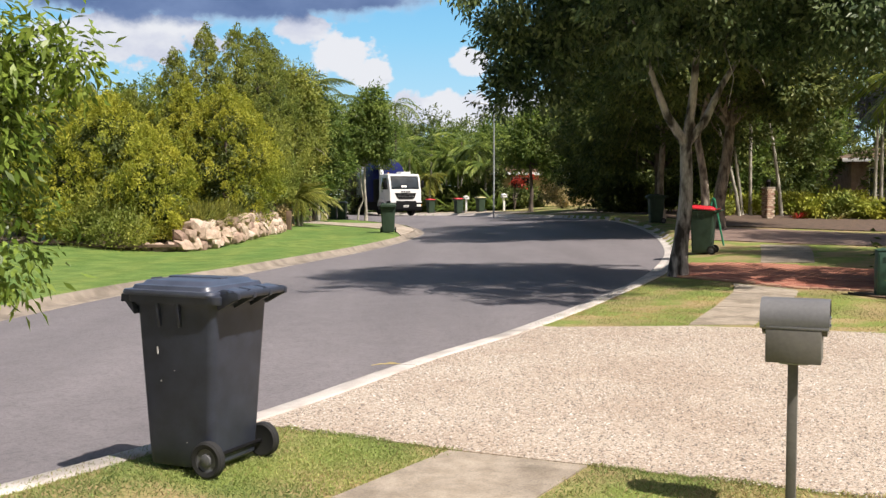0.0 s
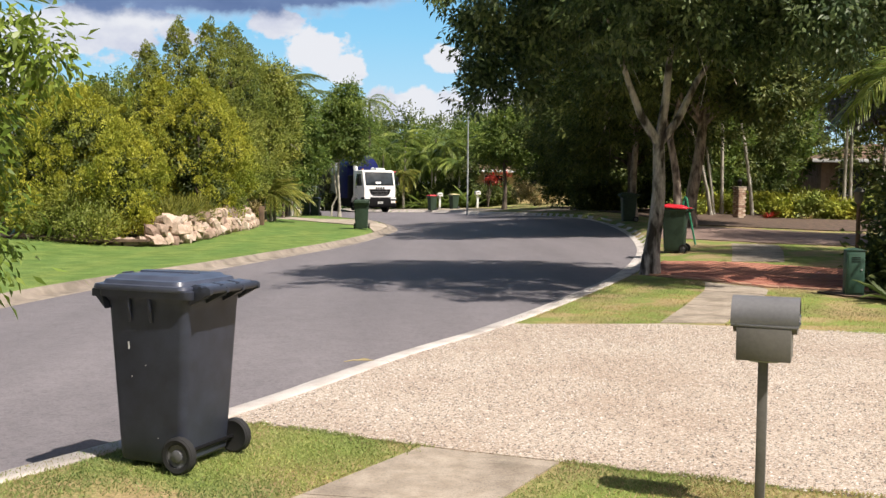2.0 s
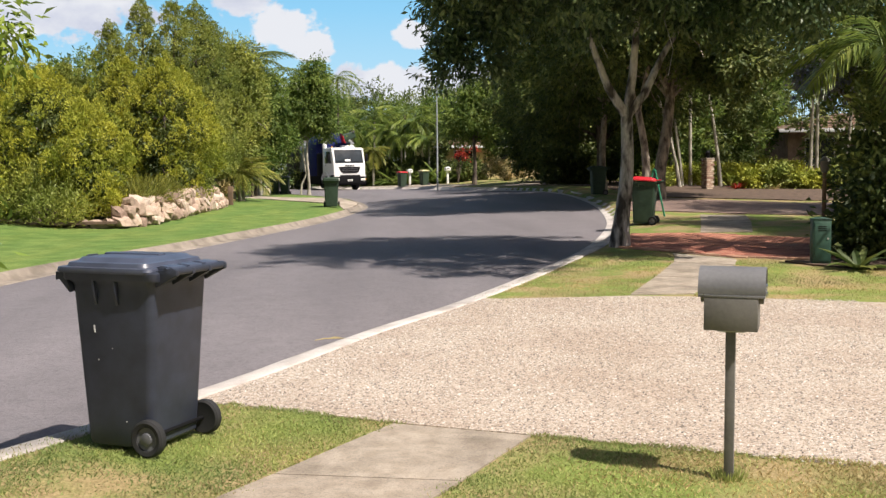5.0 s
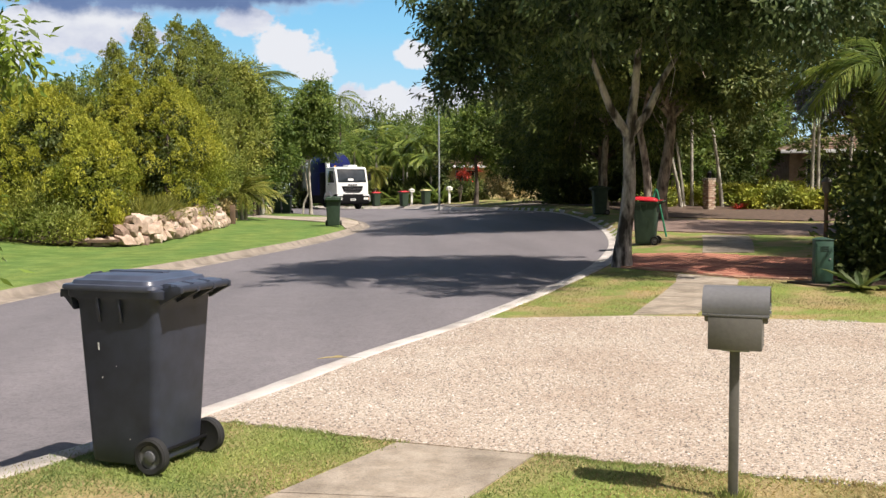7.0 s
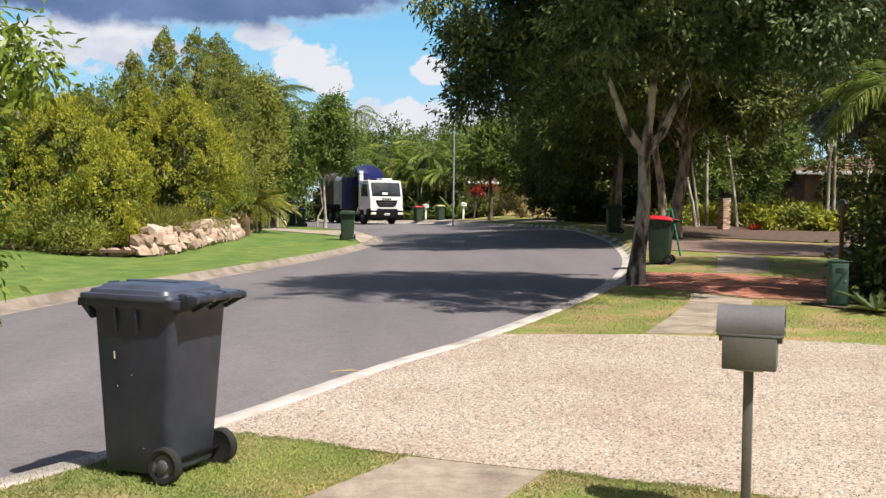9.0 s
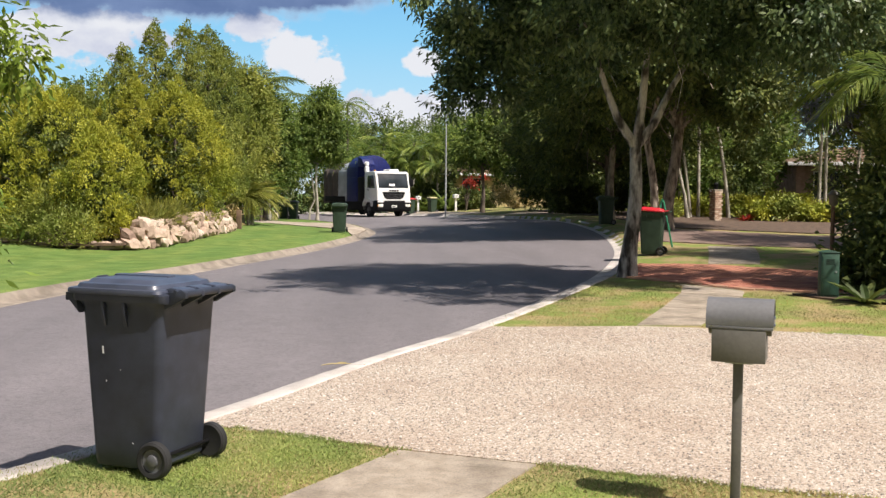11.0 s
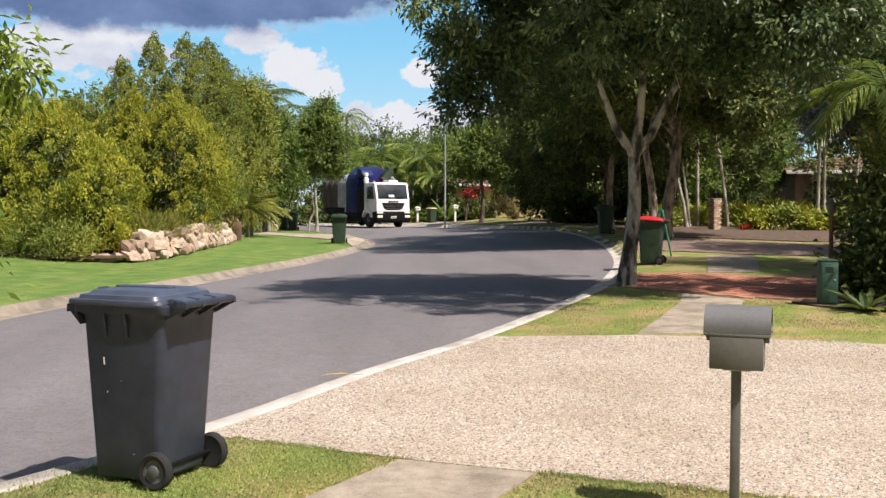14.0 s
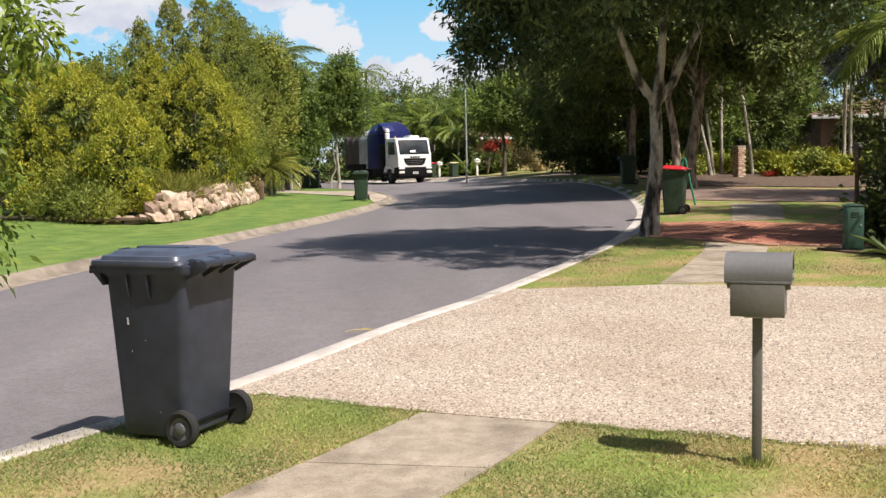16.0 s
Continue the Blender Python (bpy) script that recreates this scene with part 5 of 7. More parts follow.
shrub(-8.2, 26.3, [(-7.75, 25.75, 0.7, 0.4, 0.35, 0.5), (-8.5, 25.8, 0.7, 0.5, 0.4, 0.5), (-9.3, 26.1, 0.8, 0.55, 0.4, 0.5), (-10.0, 26.6, 0.9, 0.5, 0.4, 0.5), (-8.8, 26.3, 1.3, 0.7, 0.5, 0.6)], 11000, 0.075, 0.03, LEAF_LIME, "green hedge skirt hanging over the low rocks", 56, droop=-0.7)
strap_plant(-6.6, 39.6, 26, 0.8, 0.035, LEAF_MID, "green strap-leaved clump at the wall's end", 51)
shrub(-6.7, 41, [(-6.7, 41, 0.7, 0.6, 0.6, 0.45), (-7.5, 42, 0.8, 0.8, 0.7, 0.5)], 3500, 0.14, 0.06, LEAF_DRY, "bronze foliage bush beside the path", 52)
# palms and trees along the far kerb
for px, py, ph, pn, plen, pleaf, ps in ((-0.95, 75.5, 2.6, 13, 1.5, LEAF_YPALM, 61), (-2.6, 80, 4.4, 14, 2.4, LEAF_PALM, 62), (0.3, 79, 4.2, 17, 1.9, LEAF_PALM, 63), (1.2, 77, 3.4, 17, 1.7, LEAF_PALM, 64), (2.2, 78, 4.6, 17, 1.9, LEAF_PALM, 65),
                                        (3.2, 75, 3.2, 16, 1.6, LEAF_PALM, 66), (4.0, 80, 4.8, 14, 2.4, LEAF_PALM, 67), (-0.9, 82, 5.4, 14, 2.5, LEAF_PALM, 68), (1.6, 84, 5.6, 14, 2.5, LEAF_PALM, 69), (-4.4, 84, 5.2, 14, 2.5, LEAF_PALM, 70)):
    palm(px, py, ph, 0.09, pn, plen, pleaf, "tropical feather palm in a front garden", ps, leaflet=0.62, width=0.07)
for i, (sx, sy, sw, sh) in enumerate(((-2.2, 78.5, 1.8, 1.6), (0.4, 77.5, 1.6, 1.3), (2.4, 76, 1.6, 1.4), (4.0, 74, 1.3, 1.0), (-5.0, 83, 2.2, 2.2), (5.6, 71.5, 1.3, 1.0))):
    shrub(sx, sy, [(sx, sy, land(sx, sy) + sh * 0.6, sw, sw * 0.7, sh * 0.7), (sx + sw * 0.5, sy + 0.6, land(sx, sy) + sh * 0.9, sw * 0.7, sw * 0.6, sh * 0.6)], 7000, 0.24, 0.1, LEAF_DARK, "dark leafy garden bush below the palms", 71 + i)
tree(5.35, 61, 2.6, 0.13, [(5.3, 61, 4.7, 1.6, 1.5, 1.3), (6.4, 61.5, 5.2, 1.5, 1.4, 1.2), (4.4, 61, 4.0, 1.0, 1.0, 0.9), (5.6, 61, 6.0, 1.1, 1.1, 0.8), (7.2, 62, 4.2, 1.3, 1.3, 1.2), (6.4, 61.4, 3.4, 0.8, 0.8, 0.5), (7.6, 62, 5.6, 1.2, 1.2, 1.0)], 19000, 0.22, 0.09, LEAF_MID, BARK_DARK, "leafy tree on the far verge beside a lamp post", 81)
shrub(4.9, 69, [(4.75, 69, 2.55, 0.6, 0.35, 0.22), (5.5, 69, 2.75, 0.7, 0.35, 0.22), (5.1, 69, 2.3, 0.5, 0.3, 0.2)], 420, 0.16, 0.08, LEAF_RED, "bush with bright red blossom before a house", 82)
shrub(6.6, 72.4, [(4.3, 73, 3.6, 1.0, 0.7, 0.7), (6.2, 72.6, 3.9, 1.2, 0.7, 0.6), (8.0, 72.2, 3.4, 1.0, 0.7, 1.0), (9.4, 71.4, 2.8, 1.0, 0.7, 1.4), (10.6, 70.6, 2.8, 1.1, 0.7, 1.6), (7.9, 71.6, 1.9, 0.7, 0.6, 0.9), (3.9, 73, 2.2, 0.5, 0.5, 0.9)], 13000, 0.22, 0.09, LEAF_DARK, "tall dark bush screening the cream house", 84)
shrub(7.6, 64, [(7.0, 64, 1.5, 0.8, 0.7, 0.6), (7.8, 64, 1.4, 0.8, 0.7, 0.6)], 3000, 0.18, 0.05, LEAF_DRY, "bronze-leaved bush in tree shade", 83)
# shady trees along the outside of the bend
BARK_MID = bark_material("brown_grey_bark", (0.09, 0.072, 0.06), (0.34, 0.28, 0.23), 7.0)
SHADY = "dark shady tree overhanging the road's bend"
# the highest crown masses are added, mostly unseen, to throw shade below
tree(8.4, 38.8, 3.4, 0.15, [(7.2, 38.2, 5.8, 2.8, 2.8, 1.7), (9.2, 39.5, 6.2, 3, 3, 2), (7.4, 40.5, 4.6, 1.6, 1.8, 1.0), (10.2, 38, 4.4, 2, 2, 1.4), (5.0, 37.5, 7.2, 2.0, 2.6, 0.9), (4.6, 40.5, 7.4, 1.8, 2.0, 0.8), (11.6, 37.5, 7.4, 3.0, 3.0, 1.2)], 46000, 0.2, 0.08, LEAF_DARK, BARK_MID, SHADY, 91)
tree(8.9, 32.6, 3.3, 0.22, [(8.0, 31.4, 6.4, 2.8, 2.8, 1.8), (10, 32.5, 6.6, 2.8, 2.8, 2), (7.0, 33.2, 5.4, 1.8, 2.0, 1.1), (10.8, 31.4, 5.0, 1.8, 1.8, 1.2), (5.6, 33.5, 7.0, 2.2, 2.4, 0.9), (5.0, 30.0, 7.0, 2.0, 2.2, 0.9), (12.2, 33.0, 7.4, 2.8, 2.8, 1.2), (5.0, 31.6, 8.8, 1.6, 1.6, 0.6), (6.9, 30.1, 8.8, 1.6, 1.5, 0.6), (8.9, 29.6, 8.9, 1.6, 1.5, 0.6), (6.3, 34.6, 8.8, 1.7, 1.7, 0.6), (8.3, 33.6, 8.9, 1.7, 1.7, 0.6), (9.9, 32.1, 9, 1.6, 1.6, 0.6)], 84000, 0.21, 0.09, LEAF_DARK, BARK_MID, SHADY, 92, lean=(0.35, 0.1))
tree(8.2, 31.4, 2.8, 0.15, [(6.9, 30.2, 5.6, 1.9, 1.9, 1.2), (8.4, 29.8, 6.2, 2.0, 1.8, 1.3)], 14000, 0.18, 0.075, LEAF_DARK, BARK_MID, SHADY, 93, lean=(-0.3, -0.1))
tree(9.8, 46, 3.2, 0.2, [(8.6, 45.5, 5.2, 2.8, 2.6, 1.9), (11, 46, 6.0, 3, 2.8, 2.2), (8.0, 47.5, 3.6, 1.8, 1.8, 1.3), (12, 47, 3.6, 2, 2, 1.6), (12.5, 42.5, 7.8, 2.6, 2.2, 1.0), (7.2, 46.6, 6.2, 1.8, 1.8, 0.9), (7.9, 50.4, 6.2, 2.2, 2.2, 1.0), (7.0, 53.2, 6.4, 1.8, 1.8, 0.9)], 40000, 0.24, 0.1, LEAF_DARK, BARK_DARK, SHADY, 94)
tree(9.2, 54, 3.0, 0.2, [(9, 54, 5.6, 2.6, 2.4, 2.2), (11.4, 55, 6, 2.8, 2.6, 2.6), (8.2, 55, 3.4, 1.6, 1.6, 1.4), (10.5, 53, 3, 2.2, 1.6, 1.6), (7.4, 56.5, 5.0, 1.6, 1.5, 1.4), (7.2, 57, 3.2, 1.0, 1.0, 0.8), (8.2, 57.5, 2.0, 1.2, 1.0, 1.0)], 30000, 0.24, 0.1, LEAF_DARK, BARK_DARK, SHADY, 95)
for i, (sx, sy, sw, sh) in enumerate(((10.2, 57, 2.2, 2.2), (13.2, 58, 2.6, 3.0), (16.2, 60, 2.8, 3.2), (9.3, 50.5, 1.3, 1.2), (19.5, 61, 3, 4), (23, 60, 3, 4.4), (12.8, 50.5, 1.8, 1.6))):
    shrub(sx, sy, [(sx, sy, land(sx, sy) + sh * 0.55, sw, sw * 0.6, sh * 0.65), (sx - sw * 0.4, sy, land(sx, sy) + sh * 1.1, sw * 0.8, sw * 0.6, sh * 0.6)], 9000, 0.24, 0.11, LEAF_DARK, "dense dark bush beneath the trees", 101 + i)
tree(14.6, 24.4, 3.4, 0.2, [(14.0, 24, 6.4, 2.6, 2.4, 1.5), (16.4, 24.6, 6.6, 2.6, 2.4, 1.8), (13.6, 26.4, 6.2, 2.2, 2.0, 1.2), (15.8, 21.6, 6.0, 2.2, 2.2, 1.4)], 22000, 0.2, 0.08, LEAF_DARK, BARK_DARK, "big dark tree shading the second driveway", 96)
tree(25.5, 43.5, 3.0, 0.15, [(24.6, 43, 5.0, 1.8, 1.6, 1.3), (26.6, 43.2, 4.8, 1.8, 1.6, 1.4), (25.4, 43, 6.6, 2.0, 1.8, 1.2), (28.4, 42.5, 4.6, 1.6, 1.6, 1.6)], 18000, 0.2, 0.08, LEAF_DARK, BARK_DARK, "dark garden tree before the pinkish house", 97)
# slender palm trunks and bright garden behind the pillar
for px, py, ph, plean, ps in ((12.5, 42.5, 6.6, (-1.9, 0.3), 111), (12.9, 43.5, 7.0, (-1.2, 0), 112), (13.25, 43.5, 7.2, (-0.1, 0), 113), (14.3, 42.6, 7.4, (-1.3, 0), 114), (13.1, 46, 6.0, (0.2, 0), 115), (18.0, 41.5, 6.4, (0.0, 0), 116), (19.0, 41.0, 5.2, (0.5, 0.2), 117), (17.3, 40.5, 5.6, (0.1, 0), 118)):
    palm(px, py, ph, 0.075, 12, 2.2, LEAF_PALM, "slender grey-trunked palm in the garden", ps, lean=plean, leaflet=0.5)
for i, (sx, sy, n, sw, sh, sl) in enumerate(((13.0, 47, 1, 2.0, 3.6, LEAF_MID), (16, 49, 1, 2.4, 4.2, LEAF_DARK), (18.6, 52, 1, 1.6, 4.0, LEAF_MID), (14.6, 52, 1, 2.6, 5.2, LEAF_DARK), (22, 47, 1, 2.6, 5.0, LEAF_DARK))):
    shrub(sx, sy, [(sx, sy, land(sx, sy) + sh * 0.5, sw, sw * 0.6, sh * 0.55), (sx + 0.8, sy, land(sx, sy) + sh, sw * 0.8, sw * 0.6, sh * 0.4)], 10000, 0.24, 0.08, sl, "tall leafy garden shrub beside the palms", 121 + i)
root = thing("hedge", Matrix.Translation((15.0, 43.2, land(15, 43.2))), "clipped lime-green garden hedge beside a brick pillar", "hedge")
foliage("foliage", [(12.0 + 0.62 * k, 44.2 - 0.16 * k, 1.1 + 0.02 * k, 0.42, 0.4, 0.5) for k in range(10)], 14000, 0.11, 0.055, LEAF_GOLD, root, 131, 0.18, droop=-0.3)
for i, (sx, sy, sw, sh, sl) in enumerate(((11.6, 43.3, 0.7, 0.55, LEAF_LIME), (14.8, 40.4, 0.7, 0.6, LEAF_GOLD), (15.8, 40.0, 0.7, 0.7, LEAF_LIME), (16.9, 39.6, 0.7, 0.55, LEAF_GOLD), (18.2, 39.0, 0.9, 0.8, LEAF_LIME))):
    shrub(sx, sy, [(sx, sy, land(sx, sy) + sh * 0.6, sw, sw * 0.8, sh * 0.6)], 3000, 0.16, 0.07, sl, "low bright garden bush along the drive", 141 + i)
strap_plant(14.05, 39.8, 30, 0.55, 0.035, LEAF_RED, "red-leaved rosette plant beside the brick pillar", 151)
strap_plant(15.3, 39.2, 24, 0.5, 0.03, LEAF_DRY, "bronze rosette plant in the garden bed", 152)
# the dark corner garden with its palm
palm(8.1, 16.2, 3.25, 0.05, 20, 1.75, LEAF_PALM, "arching feather palm over the garden bed", 161, leaflet=0.5, arch=0.85, pairs=34, width=0.03, tilt=(5, 75), bark=BARK_DARK)
palm(9.4, 15.6, 3.5, 0.07, 15, 1.6, LEAF_PALM, "arching feather palm over the garden bed", 162, leaflet=0.42, arch=1.0, pairs=34, width=0.03, tilt=(-5, 70))
palm(10.2, 16.4, 2.6, 0.06, 13, 1.4, LEAF_PALM, "arching feather palm in deep shade", 163, leaflet=0.4, arch=1.0, pairs=30, width=0.03, tilt=(-5, 70))
# last two crown masses are added out of view to shade the bushes
tree(9.8, 17.2, 2.4, 0.14, [(11.0, 18.6, 4.4, 1.5, 1.4, 1.2), (11.2, 17.0, 4.2, 1.8, 1.8, 1.6), (10.6, 19.4, 3.2, 1.0, 1.0, 0.9), (10.2, 16.0, 2.6, 1.3, 1.1, 1.0), (10.6, 19.6, 4.8, 1.6, 1.6, 1.3), (9.7, 13.5, 4.6, 1.4, 1.2, 0.7), (11.2, 13.0, 4.8, 1.5, 1.3, 0.8)], 32000, 0.14, 0.055, LEAF_DARK, BARK_DARK, "dark evergreen tree over the corner garden", 164)
for i, (sx, sy, sw, sh) in enumerate(((7.7, 15.6, 0.6, 0.9), (8.6, 15.0, 0.8, 1.3), (9.9, 14.6, 0.9, 1.5), (7.9, 15.5, 0.7, 2.3), (8.4, 16.6, 0.8, 1.5), (9.6, 15.8, 1.0, 1.9))):
    shrub(sx, sy, [(sx, sy, land(sx, sy) + sh * 0.5, sw, sw * 0.7, sh * 0.6)], 6000, 0.13, 0.055, LEAF_DARK, "dense dark bush in the corner garden", 165 + i)
strap_plant(6.75, 14.1, 18, 0.72, 0.07, LEAF_DARK, "broad-leaved agave at the bed's edge", 171, "agave")
strap_plant(8.2, 13.95, 22, 0.62, 0.05, LEAF_PALM, "broad-leaved agave at the bed's edge", 172, "agave")
strap_plant(7.0, 14.95, 18, 0.45, 0.04, LEAF_DARK, "dark strap-leaved plant beside the green cabinet", 173)
root = thing("jacaranda_spray", Matrix.Translation((9.2, 21, land(9.2, 21))), "mauve-flowered tree behind the street tree", "tree")
part("trunk", tube(blank(), [(1.5, 0, -0.1), (1.35, 0, 1.2), (0.9, -0.05, 2.3), (0.0, -0.1, 3.2)], [0.09, 0.075, 0.06, 0.03], 8), BARK_DARK, root)
foliage("blossom", [(9.1, 20.9, 3.5, 0.7, 0.7, 0.35), (8.8, 20.8, 3.2, 0.4, 0.4, 0.25)], 1500, 0.09, 0.06, LEAF_MAUVE, root, 174, 0.2)
foliage("crown", [(9.6, 21.2, 4.2, 1.6, 1.4, 1.0), (10.6, 21.6, 3.6, 1.2, 1.2, 0.9)], 9000, 0.13, 0.05, LEAF_DARK, root, 175, 0.3)
# distant woods that close the view
def woods(name, spots, count, leaf, seed, label, size=0.4):
    root = thing(name, Matrix(), label, "woods", kind="stuff")
    ob = foliage("canopy", spots, count, size, size * 0.42, leaf, root, seed, 0.55, per=24)
    ob["kind"] = "stuff"


rng = np.random.RandomState(5)
woods("far_woods", [(-16 + 2.6 * k + rng.uniform(-1, 1), 112 + rng.uniform(-6, 10), rng.uniform(5.4, 8.0), 3.2, 3, rng.uniform(3.8, 4.8)) for k in range(14)], 52000, LEAF_FAR, 181, "hazy belt of trees in the distance")
woods("mid_woods", [(-6.5 + 1.7 * k + rng.uniform(-0.6, 0.6), 92 + rng.uniform(-3, 4), rng.uniform(3.2, 5.4), 1.9, 1.8, rng.uniform(2.4, 3.4)) for k in range(12)], 42000, LEAF_MID, 184, "green trees behind the palm gardens", 0.3)
woods("left_woods", [(-60 + 4.4 * k, 84 + 8 * math.sin(k), 4.5, 4, 3.5, 5.0) for k in range(12)], 16000, LEAF_MID, 182, "belt of trees behind the far gardens", 0.6)
woods("right_woods", [(13 + 3.6 * k, 68 + 5 * math.sin(2 * k), 4.5, 3.4, 3.0, 5.4) for k in range(12)], 18000, LEAF_DARK, 183, "dark belt of trees behind the gardens", 0.55)


# ---- rock wall ----
def rock_mesh(seed):
    bm = blank()
    bmesh.ops.create_cube(bm, size=1.0)
    bmesh.ops.subdivide_edges(bm, edges=bm.edges[:], cuts=2, use_grid_fill=True)
    rng = np.random.RandomState(seed)
    cuts = [(Vector(rng.normal(size=3)).normalized(), rng.uniform(0.36, 0.52)) for _ in range(12)]
    for v in bm.verts:
        v.co += Vector(rng.normal(size=3)) * 0.045
        for w, d in cuts:
            over = v.co.dot(w) - d
            if over > 0:
                v.co -= w * over * 0.9
    me = bpy.data.meshes.new("rock")
    bm.to_mesh(me)
    bm.free()
    shade(me, 16)
    me.materials.append(ROCK)
    return me


def rock_wall():
    root = thing("rock_wall", Matrix(), "low retaining wall of pale sandstone boulders", "retaining wall", kind="structure")
    rng = np.random.RandomState(8)
    kinds = [rock_mesh(s) for s in range(5)]
    line = curve([(-16.5, 31.0), (-12.6, 28.9), (-10.5, 27.2), (-8.3, 26.3), (-7.2, 26.2), (-6.6, 26.8), (-6.25, 28.6), (-5.95, 31.5), (-5.8, 35.0), (-5.9, 37.0)], 0.15)
    for row in range(4):
        i = row % 2
        while i < len(line) - 1:
            p, n = line[i], side_of(line, i)
            w = line[i + 1] - line[i]
            high = (0.2 + 0.58 * smooth(-6.95, -6.6, p.x)) * (1 - 0.4 * smooth(32.5, 37, p.y))
            s = rng.uniform(0.3, 0.52) * (1 if high > 0.4 else 0.72)
            h = rng.uniform(0.27, 0.36) * (1 if high > 0.4 else 0.7)
            z = row * 0.23
            if z < high - 0.1:
                q = p - n * (0.07 * row + rng.uniform(-0.04, 0.05))
                ob = new("rock", kinds[rng.randint(5)])
                ob.parent = root
                turn = math.atan2(w.y, w.x) + rng.normal() * 0.25 + rng.randint(2) * math.pi
                ob.matrix_basis = Matrix.Translation((q.x, q.y, land(q.x, q.y) + 0.02 + z + h * 0.5)) @ Euler((rng.normal() * 0.16, rng.normal() * 0.16, turn)).to_matrix().to_4x4() @ Matrix.Diagonal((s * 1.12, rng.uniform(0.36, 0.5), h * 1.08, 1))
            i += max(1, round(s / 0.15))
    part("timber_post", box(blank(), -0.09, 0.09, -0.09, 0.09, -0.1, 0.75, 0.01), FENCE_WOOD, root, "dark timber post", m=Matrix.Translation((-5.75, 37.9, land(-5.75, 37.9))))


rock_wall()


# ---- street furniture and garden things ----
def lamp_post():
    x, y = 2.87, 56.4
    root = thing("street_lamp", Matrix.Translation((x, y, land(x, y))), "tall grey steel street lamp on the far verge", "street lamp")
    part("pole", tube(blank(), [(0, 0, -0.1), (0, 0, 3), (0, 0, 5.7)], [0.055, 0.042, 0.03], 12), BODY_GREY, root)
    part("arm", tube(blank(), [(0, 0, 5.6), (-0.03, 0, 5.95), (-0.25, -0.05, 6.15), (-0.75, -0.1, 6.24)], [0.036, 0.033, 0.03, 0.028], 10), STEEL, root)
    head = part("lamp_head", prism(blank(), [(-0.7, 6.2), (-0.72, 6.3), (-1.1, 6.31), (-1.28, 6.25), (-1.2, 6.2)], "y", -0.2, 0.0, 0.02), BODY_GREY, root)
    part("lens", box(blank(), -1.15, -0.8, -0.17, -0.03, 6.17, 6.2, 0.01), LENS, head)


def small_letterbox(x, y, turn):
    root = thing("letterbox", Matrix.Translation((x, y, land(x, y))) @ Matrix.Rotation(radians(turn), 4, "Z"), "white letterbox on a white post by the far footpath", "letterbox")
    part("post", box(blank(), -0.065, 0.065, -0.065, 0.065, -0.1, 0.9, 0.01), WHITE, root)
    part("box", prism(blank(), [(-0.17, 0.9), (-0.17, 1.1), (0, 1.18), (0.17, 1.1), (0.17, 0.9)], "y", -0.2, 0.2, 0.01), WHITE, root)
    part("slot", box(blank(), -0.1, 0.1, -0.212, -0.2, 1.03, 1.06), BLACK, root, soft=False)


def cabinet():
    x, y = 6.5, 14.8
    root = thing("utility_cabinet", Matrix.Translation((x, y, land(x, y))) @ Matrix.Rotation(radians(-12), 4, "Z"), "weathered green metal utility cabinet beside the garden bed", "utility cabinet")
    part("body", box(blank(), -0.13, 0.13, -0.12, 0.12, -0.05, 0.68, 0.015), UTIL_GREEN, root)
    part("cap", prism(blank(), [(-0.138, 0.68), (-0.138, 0.69), (-0.05, 0.71), (0.05, 0.71), (0.138, 0.69), (0.138, 0.68)], "y", -0.128, 0.128, 0.006), UTIL_GREEN, root)
    door = part("door", box(blank(), -0.108, 0.108, -0.132, -0.12, 0.06, 0.64, 0.004), UTIL_GREEN, root)
    part("lock", lathe(blank(), [(0.016, -0.132), (0.014, -0.142)], "y", 12, (0.08, 0, 0.4)), STEEL, door)
    for z in (0.52, 0.55, 0.58):
        part("vent_slot", box(blank(), -0.06, 0.06, -0.136, -0.131, z - 0.005, z + 0.005), BLACK, door, soft=False)


def brick_pillar():
    x, y = 12.95, 40.2
    root = thing("brick_pillar", Matrix.Translation((x, y, land(x, y))) @ Matrix.Rotation(radians(18), 4, "Z") @ Matrix.Diagonal((0.72, 0.72, 1, 1)), "pale face-brick gate pillar with a lantern on top", "gate pillar")
    part("core", box(blank(), -0.2, 0.2, -0.2, 0.2, -0.1, 1.18), JOINT, root, soft=False)
    brick, rng = None, np.random.RandomState(3)
    for c in range(14):
        for s in range(4):
            for k in range(2):
                off = -0.112 + 0.225 * k + (0.055 if c % 2 else -0.055)
                mm = Matrix.Rotation(s * math.pi / 2, 4, "Z") @ Matrix.Translation((max(-0.1, min(0.1, off)) if k == 0 else off, -0.205 - rng.uniform(0, 0.006), 0.04 + 0.086 * c))
                if brick is None:
                    brick = part("brick", box(blank(), -0.106, 0.106, -0.05, 0.02, -0.037, 0.037, 0.005, 1), HOUSE_BRICK, root, m=mm, soft=False)
                else:
                    share("brick", brick, root, mm)
    part("cap", box(blank(), -0.27, 0.27, -0.27, 0.27, 1.2, 1.27, 0.015), SLAB, root)
    lan = part("lantern", lathe(blank(), [(0.06, 1.27), (0.1, 1.3), (0.13, 1.46), (0.15, 1.48), (0.05, 1.56)], "z", 8), BLACK, root)


